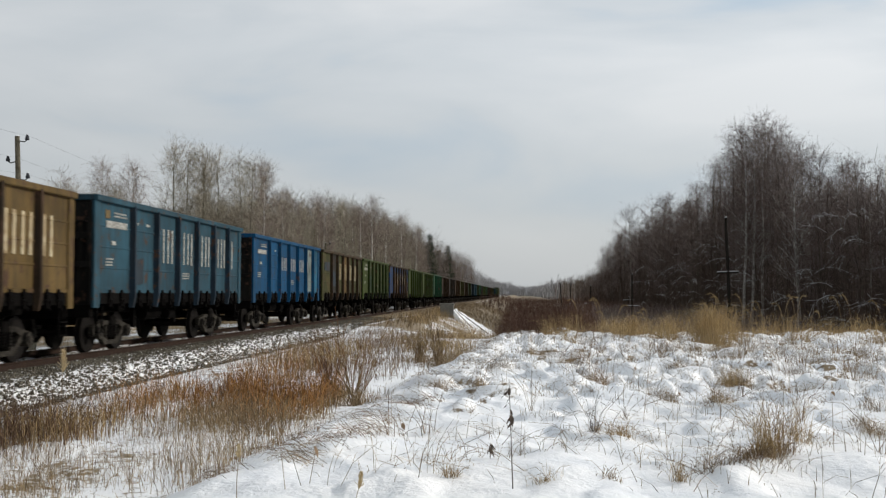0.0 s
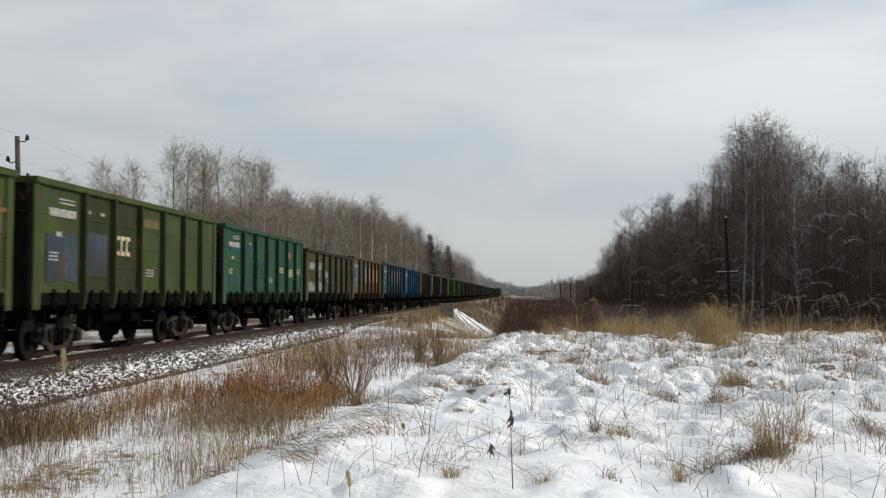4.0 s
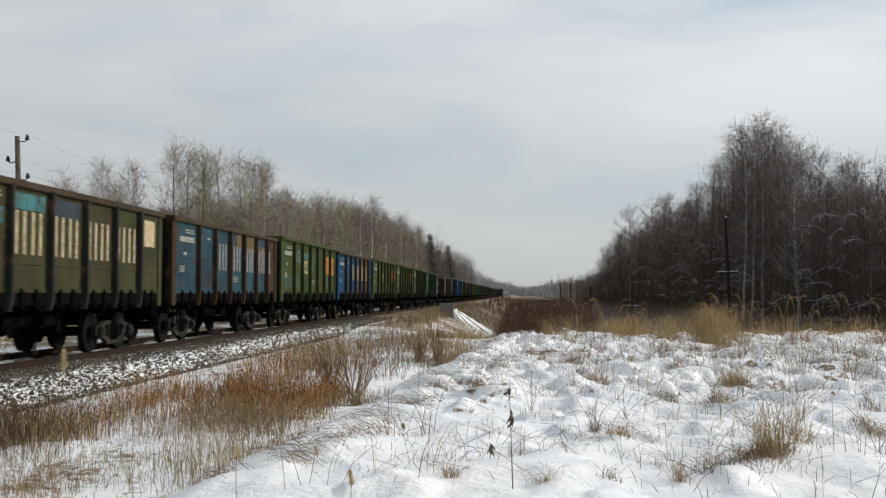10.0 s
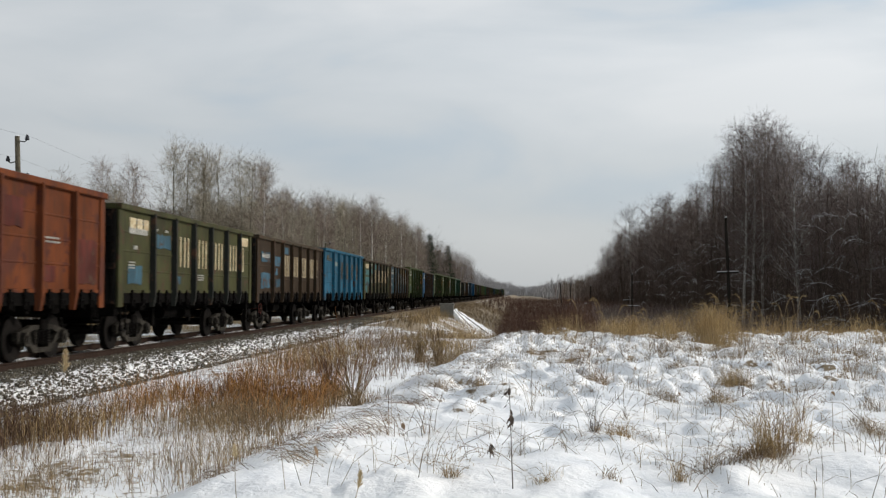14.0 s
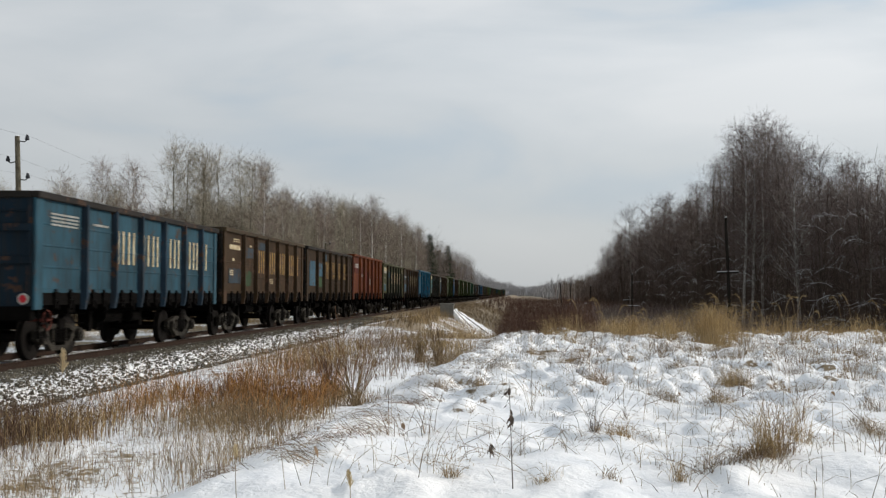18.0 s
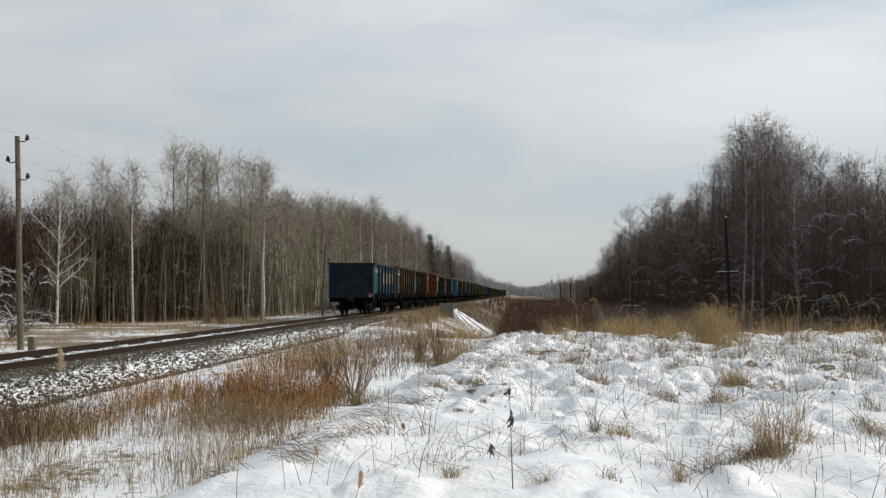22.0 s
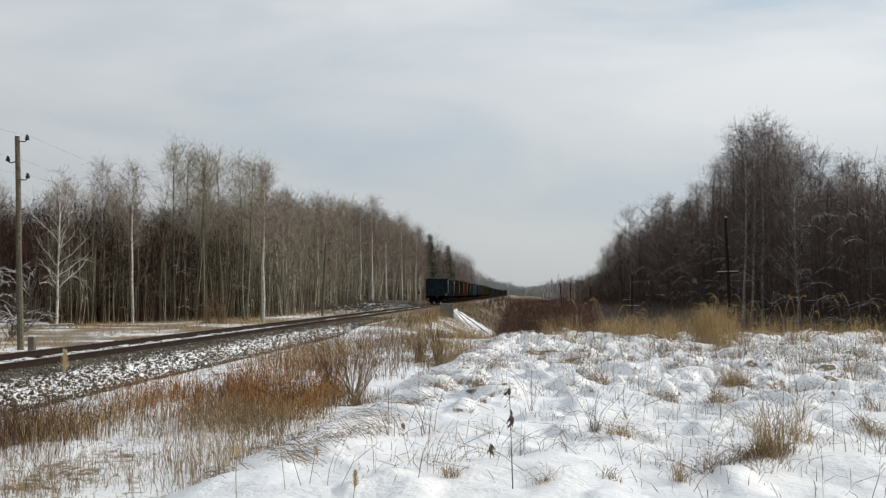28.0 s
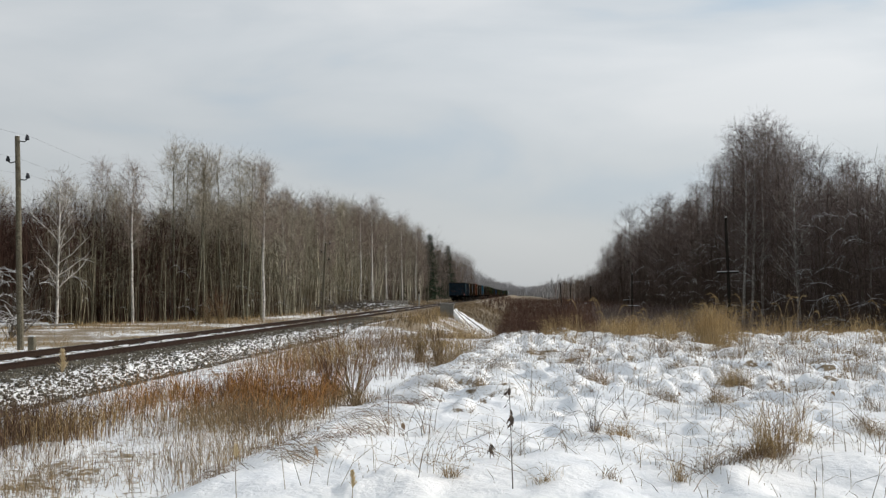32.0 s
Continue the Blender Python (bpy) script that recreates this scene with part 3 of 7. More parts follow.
def mk_coupler(bm):
    # draft gear, shank and knuckle pointing to -y
    box(bm, -0.14, 0.14, -0.18, 0.1, 0.90, 1.18, 0.03)
    box(bm, -0.10, 0.10, -0.30, -0.1, 0.96, 1.14, 0.02)
    box(bm, -0.20, 0.06, -0.42, -0.24, 0.90, 1.20, 0.04)
    box(bm, 0.10, 0.20, -0.40, -0.24, 0.92, 1.18, 0.03)
    rod(bm, (0.12, -0.05, 0.90), (0.28, -0.22, 0.45), 0.03, 7)
    rod(bm, (0.28, -0.22, 0.45), (0.24, -0.32, 0.42), 0.04, 7)


def mk_step(bm):
    # corner ladder: two stringers and rungs below the sill
    for y in (0.0, 0.34):
        box(bm, HALF - 0.09, HALF - 0.05, y - 0.018, y + 0.018, 0.50, 1.14)
    for z in (0.52, 0.80):
        box(bm, HALF - 0.10, HALF - 0.02, -0.018, 0.36, z - 0.015, z + 0.015)


def mk_handbrake(bm):
    segs = 18
    for k in range(segs):
        a, b = 2 * math.pi * k / segs, 2 * math.pi * (k + 1) / segs
        rod(bm, (HALF - 0.02, 0.2 * math.cos(a), 0.2 * math.sin(a)), (HALF - 0.02, 0.2 * math.cos(b), 0.2 * math.sin(b)), 0.018, 5)
    for k in range(3):
        a = 2 * math.pi * k / 3
        rod(bm, (HALF - 0.02, 0, 0), (HALF - 0.02, 0.2 * math.cos(a), 0.2 * math.sin(a)), 0.014, 5)
    rod(bm, (HALF - 0.4, 0, 0), (HALF, 0, 0), 0.03, 6)


def mk_sideframe(s):
    def go(bm):
        x = s * 1.02
        prof = [(-1.16, 0.62), (-1.16, 0.42), (-0.98, 0.37), (-0.74, 0.42), (-0.42, 0.17), (0.42, 0.17), (0.74, 0.42), (0.98, 0.37), (1.16, 0.42), (1.16, 0.62),
                (0.84, 0.68), (0.46, 0.75), (-0.46, 0.75), (-0.84, 0.68)]
        wing = [(-0.72, 0.56), (-0.44, 0.33), (-0.36, 0.33), (-0.36, 0.65), (-0.46, 0.65)]
        holes = [wing, [(-y, z) for y, z in reversed(wing)], [(-0.27, 0.27), (0.27, 0.27), (0.27, 0.66), (-0.27, 0.66)]]
        for pts, x0, x1 in ((prof, x - 0.06, x + 0.06),):
            vs = [[bm.verts.new((xx, y, z)) for y, z in pts] for xx in (x0, x1)]
            n = len(pts)
            for i in range(n):
                bm.faces.new((vs[0][i], vs[0][(i + 1) % n], vs[1][(i + 1) % n], vs[1][i]))
            rims = [[bm.edges.get((vs[w][i], vs[w][(i + 1) % n])) for i in range(n)] for w in (0, 1)]
            for inner in holes:
                k = len(inner)
                hs = [[bm.verts.new((xx, y, z)) for y, z in inner] for xx in (x0, x1)]
                for i in range(k):
                    bm.faces.new((hs[0][i], hs[1][i], hs[1][(i + 1) % k], hs[0][(i + 1) % k]))
                for w in (0, 1):
                    rims[w] += [bm.edges.get((hs[w][i], hs[w][(i + 1) % k])) for i in range(k)]
            for w in (0, 1):
                bmesh.ops.triangle_fill(bm, edges=rims[w], use_beauty=True)
        for y in (-0.925, 0.925):
            rod(bm, (x - s * 0.02, y, 0.475), (x + s * 0.16, y, 0.475), 0.15, 12)
            rod(bm, (x + s * 0.15, y, 0.475), (x + s * 0.19, y, 0.475), 0.09, 8)
        bmesh.ops.recalc_face_normals(bm, faces=bm.faces)
    return go


def mk_spring(s):
    def go(bm):
        for dy in (-0.24, 0.0, 0.24):
            for k in range(5):
                z = 0.36 + 0.06 * k
                rod(bm, (s * 1.02, dy, z), (s * 1.02, dy, z + 0.035), 0.105, 10)
                rod(bm, (s * 1.02, dy, z + 0.035), (s * 1.02, dy, z + 0.06), 0.08, 8)
    return go


def mk_bolster(bm):
    box(bm, -1.14, 1.14, -0.18, 0.18, 0.62, 0.86, 0.04)
    rod(bm, (0, 0, 0.8), (0, 0, 1.0), 0.2, 12)
    for y in (-0.42, 0.42):
        box(bm, -1.0, 1.0, y - 0.03, y + 0.03, 0.36, 0.44)
        for x in (-0.8, 0.8):
            box(bm, x - 0.05, x + 0.05, y - 0.05, y + 0.05, 0.30, 0.60)


def mk_wheelset(bm):
    # turns about its own x axis
    rod(bm, (-1.05, 0, 0), (1.05, 0, 0), 0.085, 10)
    for s in (-1, 1):
        a = s * 0.72
        rod(bm, (a, 0, 0), (a + s * 0.035, 0, 0), 0.503, 28)
        rod(bm, (a + s * 0.035, 0, 0), (a + s * 0.14, 0, 0), 0.474, 28, 0.468)
        rod(bm, (a + s * 0.14, 0, 0), (a + s * 0.145, 0, 0), 0.40, 24)
        rod(bm, (a + s * 0.10, 0, 0), (a + s * 0.19, 0, 0), 0.15, 14)
        # lightening marks on the wheel disc
        for k in range(3):
            t = 2 * math.pi * k / 3
            rod(bm, (a + s * 0.142, 0.27 * math.cos(t), 0.27 * math.sin(t)), (a + s * 0.150, 0.27 * math.cos(t), 0.27 * math.sin(t)), 0.035, 6)


WHEELS = {-1: [], 1: []}


def bogie(parent, y, full=True):
    bg = part("bogie", shared("bolster", mk_bolster), M_BLACK, parent)
    bg.location = (0, y, 0)
    for s in (1, -1) if full else (1,):
        part("side_frame", shared("side_frame%d" % s, mk_sideframe(s), True), M_BOGIE, bg, "dusty cast-steel bogie side frame with highlights in its colour")
        if full:
            part("spring_set", shared("spring%d" % s, mk_spring(s)), M_BLACK, bg)
    for e in (-1, 1):
        w = part("wheelset", shared("wheelset", mk_wheelset, True), M_WHEEL, bg)
        w.location = (0, e * 0.925, 0.475)
        WHEELS[e].append(w)
    return bg


def bars(spans):
    bm = bmesh.new()
    for s in spans:
        box(bm, HALF - 0.0605, HALF - 0.040, s[0], s[1], s[2], s[3])
    return bm


def flake(y0, y1, z0, z1):
    """A repainted area with an uneven brushed edge, a film proud of the panel."""
    bm = bmesh.new()
    n = 7
    ring = []
    for k in range(4 * n):
        e, f = k // n, (k % n) / n
        y, z = ((y0 + (y1 - y0) * f, z0), (y1, z0 + (z1 - z0) * f), (y1 - (y1 - y0) * f, z1), (y0, z1 - (z1 - z0) * f))[e]
        a = hash01(y * 5.7 + z * 9.1 + k)
        b = hash01(y * 3.3 + z * 4.7 + k * 1.7)
        amp = 0.055 * min(1.0, (z1 - z0) / 0.4)
        y2 = y + (a - 0.5) * (amp if (e % 2 == 0) else amp * 0.5)
        ring.append((min(max(y2, y0 - 0.01), y1 + 0.01), z + (b - 0.5) * amp))
    lo = [bm.verts.new((HALF - 0.0605, y, z)) for y, z in ring]
    hi = [bm.verts.new((HALF - 0.0425, y, z)) for y, z in ring]
    bm.faces.new(hi)
    for k in range(len(ring)):
        j = (k + 1) % len(ring)
        bm.faces.new((lo[k], lo[j], hi[j], hi[k]))
    return bm


def slogan(z0, z1, skip=(), thick=0.10, wide=0.34):
    """Large painted lettering as plain upright bars, two strokes for each of nine signs, two signs to a bay."""
    out, k = [], 0
    for a in POSTS[1:]:
        for o in (0.30, 1.02):
            if k < 9 and k not in skip:
                out.append((a + o, a + o + thick, z0, z1))
                out.append((a + o + wide, a + o + wide + thick, z0, z1))
            k += 1
    return out


def small_lines(y0, y1, z, rows=1, h=0.036, gap=0.075, broken=0.06):
    out = []
    for r in range(rows):
        y = y0
        k = 0
        while y < y1 - 0.02:
            w = broken * (0.6 + 0.8 * hash01(r * 7.3 + y * 3.1))
            out.append((y, min(y + w, y1), z - r * gap, z - r * gap + h))
            y += w + 0.022
            k += 1
    return out


def hash01(a):
    v = math.sin(a * 12.9898) * 43758.5453
    return v - math.floor(v)


TRAIN = []


def wagon(i, spec):
    """One open-top coal wagon, at i places ahead of the last one; its origin is on the track under its rear wall."""
    w = thing("gondola_wagon", pose(0, train_at(0) + slot(i), 0), spec["label"], "freight wagon", "wagons of the coal train")
    TRAIN.append((w, i))
    body, post = spec["body"], spec.get("post") or spec["body"]
    near = spec.get("near", True)
    global TOP
    TOP = 3.60 + spec.get("tall", 0.0)
    if near:
        bays = spec.get("bays", {})
        for k in range(7):
            part("side_panel", shared("panel%d" % k, mk_panel(k, 1)), bays.get(k, body), w)
        for y in POSTS:
            part("side_post", shared("post%.2f" % y, mk_post(y, 1)), post, w)
        part("corner_post", shared("corner_a", mk_corner(0.0, CORNER + 0.05, 1)), spec.get("corner") or body, w)
        part("corner_post", shared("corner_b", mk_corner(BODY - CORNER + 0.02, BODY, 1)), spec.get("corner") or body, w)

        def far_side(bm):
            for k in range(7):
                mk_panel(k, -1)(bm)
            for y in POSTS:
                mk_post(y, -1)(bm)
            mk_corner(0.0, CORNER, -1)(bm)
            mk_corner(BODY - CORNER, BODY, -1)(bm)
        part("opposite_side_wall", shared("far_side", far_side), body, w)
        for a, b in bay_edges():
            for f in (0.32, 0.68):
                o = part("hatch_latch", shared("latch", mk_latch), M_BLACK, w, "sooty hatch latch")
                o.location = (0, a + (b - a) * f, 0)
        part("hopper_floor", shared("hatches", mk_hatches), M_BLACK, w, "sooty black floor hatches")
        for y in (0.28, BODY - 0.62):
            o = part("step_ladder", shared("step", mk_step), M_BLACK, w)
            o.location = (0, y, 0)
            o = part("step_ladder", shared("step", mk_step), M_BLACK, w)
            o.matrix_basis = pose(0, y + 0.34, 0, 0, 0, 180)
        part("coaming", shared("coaming", mk_coaming), spec.get("rim") or body, w)
    else:
        def box_body(bm):
            for s in (1, -1):
                for k in range(7):
                    mk_panel(k, s)(bm)
                for y in POSTS:
                    mk_post(y, s)(bm)
                mk_corner(0.0, CORNER, s)(bm)
                mk_corner(BODY - CORNER, BODY, s)(bm)
            mk_coaming(bm)
        part("body", shared("box_body", box_body), body, w)
        part("hopper_floor", shared("hatches", mk_hatches), M_BLACK, w)
    end_wall(w, spec.get("end") or P_SHADEEND, near)
    e2 = end_wall(w, spec.get("end") or P_SHADEEND, False)
    e2.matrix_basis = pose(0, BODY, 0, 0, 0, 180)
    part("underframe", shared("frame", mk_frame), M_BLACK, w, "sooty black underframe with brake gear")
    if near:
        c = part("coupler", shared("coupler", mk_coupler), M_BOGIE, w)
        c2 = part("coupler", shared("coupler", mk_coupler), M_BOGIE, w)
        c2.matrix_basis = pose(0, BODY, 0, 0, 0, 180)
    bogie(w, 2.25, near)
    bogie(w, BODY - 2.25, near)
    for name, spans, m, lab in spec.get("marks", ()):
        spans = lifted(spans)
        if name in ("stencilling", "scrawl", "logo"):
            part(name, bars(spans), m, w, lab)["kind"] = "stuff"
        elif name == "post_patch":
            for s in spans:
                bm = bmesh.new()
                box(bm, HALF + 0.060, HALF + 0.088, s[0], s[1], s[2], s[3])
                part(name, bm, m, w, "orange paint over the post")
        else:
            for s in spans:
                part(name, bars([s]) if name == "lettering_bar" else flake(*s), m, w, lab)
    return w
# wagon paints
P_BLUE = paint("faded_sky_blue_paint", (0.0216, 0.0592, 0.0816), 0.25, 0.2)
P_BRIGHT = paint("bright_blue_paint", (0.0160, 0.0896, 0.1480), 0.25, 0.25)
P_ROYAL = paint("royal_blue_paint", (0.0062, 0.054, 0.122), 0.15, 0.15)
P_ROYALRUST = paint("royal_blue_paint_worn_to_brown", (0.0065, 0.0418, 0.1160), 0.7, 0.15, (0.115, 0.075, 0.042), 0.5)
P_OCHRE = paint("ochre_brown_paint", (0.102, 0.067, 0.025), 0.45, 0.2, None)
P_OLIVE = paint("olive_paint", (0.045, 0.046, 0.018), 0.35, 0.2)
P_OLIVEDK = paint("dark_olive_paint", (0.043, 0.046, 0.0155), 0.5, 0.25, (0.072, 0.066, 0.024), 0.3)
P_TEAL = paint("sea_green_paint", (0.0175, 0.0650, 0.0330), 0.25, 0.2)
# post version of the sea green, darkened for the posts' shadow side
P_TEALDK = paint("shade_toned_sea_green_paint", (0.0110, 0.0360, 0.0215), 0.3, 0.2)
P_GREEN = paint("leaf_green_paint", (0.0432, 0.0624, 0.0152), 0.2, 0.15, (0.036, 0.056, 0.019), 0.4)
# as a post colour on green wagons it stands in for post shading
P_GREENDK = paint("dark_green_paint", (0.0216, 0.0320, 0.0104), 0.3, 0.2)
P_BROWN = paint("dark_brown_paint", (0.031, 0.0195, 0.0105), 0.3, 0.2)
P_RUST = paint("rust_brown_paint", (0.036, 0.0215, 0.0105), 0.5, 0.2)
P_RED = paint("red_lead_paint", (0.112, 0.031, 0.010), 0.45, 0.18, (0.085, 0.026, 0.015), 0.35, (0.06, 0.02, 0.014))
P_GREY = paint("grey_brown_paint", (0.0332, 0.0305, 0.0256), 0.4, 0.2)
P_CAPBROWN = paint("brown_rim_paint", (0.0451, 0.0332, 0.0190), 0.5, 0.2)
P_CAPDARK = paint("sooty_rim_paint", (0.0174, 0.0158, 0.0142), 0.4, 0.25)
P_POSTRUST = paint("rusty_post_paint", (0.033, 0.021, 0.012), 0.5, 0.25)
# the next two post tones hold the posts' shaded flanks in their colour
P_POSTDARK = paint("shade_darkened_post_paint", (0.0174, 0.0190, 0.0163), 0.4, 0.2)
P_POSTBLUE = paint("shade_dulled_blue_post_paint", (0.0167, 0.0315, 0.0469), 0.4, 0.25)
# on the last wagon's end this dark blue includes the shade of that side
P_DARKEND = paint("dark_blue_paint", (0.0085, 0.019, 0.030), 0.3, 0.2)
# grime plus the shade of ends turned from the sun, both as colour
P_SHADEEND = paint("grimy_shade_end_paint", (0.0070, 0.0066, 0.0060), 0.4, 0.3)
K_WHITE = surf("white_stencil_paint", (0.50, 0.50, 0.46), (0.30, 0.30, 0.27), 5.0, 0.7, 0.0, 0.0, (0.16, 0.15, 0.13), 14.0)
K_CREAM = surf("cream_lettering_paint", (0.62, 0.55, 0.38), (0.42, 0.35, 0.21), 4.0, 0.7, 0.0, 0.0, (0.30, 0.22, 0.12), 11.0)
K_YELLOW = surf("worn_yellow_lettering", (0.46, 0.29, 0.070), (0.27, 0.155, 0.045), 4.0, 0.7, 0.0, 0.0, (0.16, 0.10, 0.06), 9.0)
K_ORANGE = paint("orange_repaint", (0.40, 0.165, 0.040), 0.3, 0.25)
K_ORANGEDK = surf("rusty_scrawl", (0.158, 0.065, 0.029), (0.115, 0.050, 0.025), 3.0, 0.7, 0.0)
K_BLUE = paint("blue_repaint", (0.040, 0.092, 0.130), 0.55, 0.3)
K_SKY = paint("sky_blue_repaint", (0.045, 0.105, 0.142), 0.55, 0.3)
K_TURQ = paint("turquoise_repaint", (0.050, 0.155, 0.162), 0.6, 0.35)
K_PALE = paint("pale_grey_repaint", (0.17, 0.21, 0.195), 0.6, 0.35)
K_DEEPTEAL = paint("deep_teal_repaint", (0.018, 0.062, 0.062), 0.4, 0.25)
K_DULLTEAL = paint("dull_teal_repaint", (0.062, 0.110, 0.088), 0.5, 0.3)
K_SLATE = paint("slate_repaint", (0.032, 0.046, 0.058), 0.5, 0.3)
K_GREENP = paint("dark_green_repaint", (0.028, 0.052, 0.025), 0.4, 0.3)
K_WINE = paint("wine_red_repaint", (0.082, 0.019, 0.014), 0.45, 0.3)
K_OCHRE = paint("ochre_repaint", (0.125, 0.088, 0.040), 0.5, 0.3)
K_REDMARK = surf("red_mark_paint", (0.360, 0.065, 0.036), (0.288, 0.043, 0.029), 3.0, 0.7, 0.0)


def data_marks(mat, rows=True, y=0.75):
    """Stencilled data of the first bays: one bold line and small small_marks, as plain bars."""
    big = small_lines(y, y + 1.35, 2.82, 1, 0.15, 0.1, 0.13)
    small_marks = small_lines(y + 0.35, y + 0.6, 2.45, 1, 0.09, 0.1, 0.12) + small_lines(y, y + 0.45, 2.12, 3, 0.035, 0.065) + small_lines(2.7, 2.95, 2.98, 1, 0.06) + small_lines(3.5, 3.75, 2.98, 1, 0.06)
    small_marks += small_lines(y + 0.5, y + 1.3, 3.14, 2, 0.035, 0.07) + small_lines(6.6, 7.2, 1.90, 3, 0.035, 0.065)
    return [("stencilling", big + small_marks, mat, "")]


def name_marks(mat, z0=2.12, z1=2.93, skip=()):
    return [("lettering_bar", slogan(z0, z1, skip), mat, "worn painted lettering bar")]


def rect(name, mat, *r):
    """Repainted areas (y0, y1, z0, z1), kept off the posts; a span over a post is cut in two."""
    out = []
    for y0, y1, z0, z1 in r:
        cuts = [y0, *[q for q in POSTS if y0 < q < y1], y1]
        for a, b in zip(cuts[:-1], cuts[1:]):
            a2 = a + 0.14 if a in POSTS else a
            b2 = b - 0.14 if b in POSTS else b
            if b2 - a2 > 0.03:
                out.append((a2, b2, z0, z1))
    return (name, out, mat, "")


def orange_sign(y0=9.0, y1=12.45, z0=2.22, z1=3.02):
    scr = []
    for k in range(5):
        y = y0 + 0.2 + k * 0.62
        scr += [(y, y + 0.42, z1 - 0.28, z1 - 0.20), (y + 0.05, y + 0.13, z0 + 0.2, z1 - 0.28), (y + 0.32, y + 0.38, z0 + 0.12, z0 + 0.4)]
    scr = [(a, b, c, d) for a, b, c, d in scr if not any(a - 0.16 < q < b + 0.16 for q in POSTS)]
    return [rect("orange_patch", K_ORANGE, (y0, y1, z0, z1)), ("post_patch", [(q - 0.05, q + 0.05, z0, z1) for q in POSTS if y0 < q < y1], K_ORANGE, ""), ("scrawl", [(a, b, c, d) for a, b, c, d in scr], K_ORANGEDK, "")]


def logo(mat, y0=6.25, y1=7.5, z0=2.2, z1=2.62):
    w = (y1 - y0) / 3
    o = []
    for k in range(3):
        a = y0 + k * w
        o += [(a, a + 0.09, z0, z1), (a + 0.09, a + w * 0.75, z1 - 0.09, z1), (a + 0.09, a + w * 0.75, z0, z0 + 0.09)]
    return [("logo", o, mat, "")]


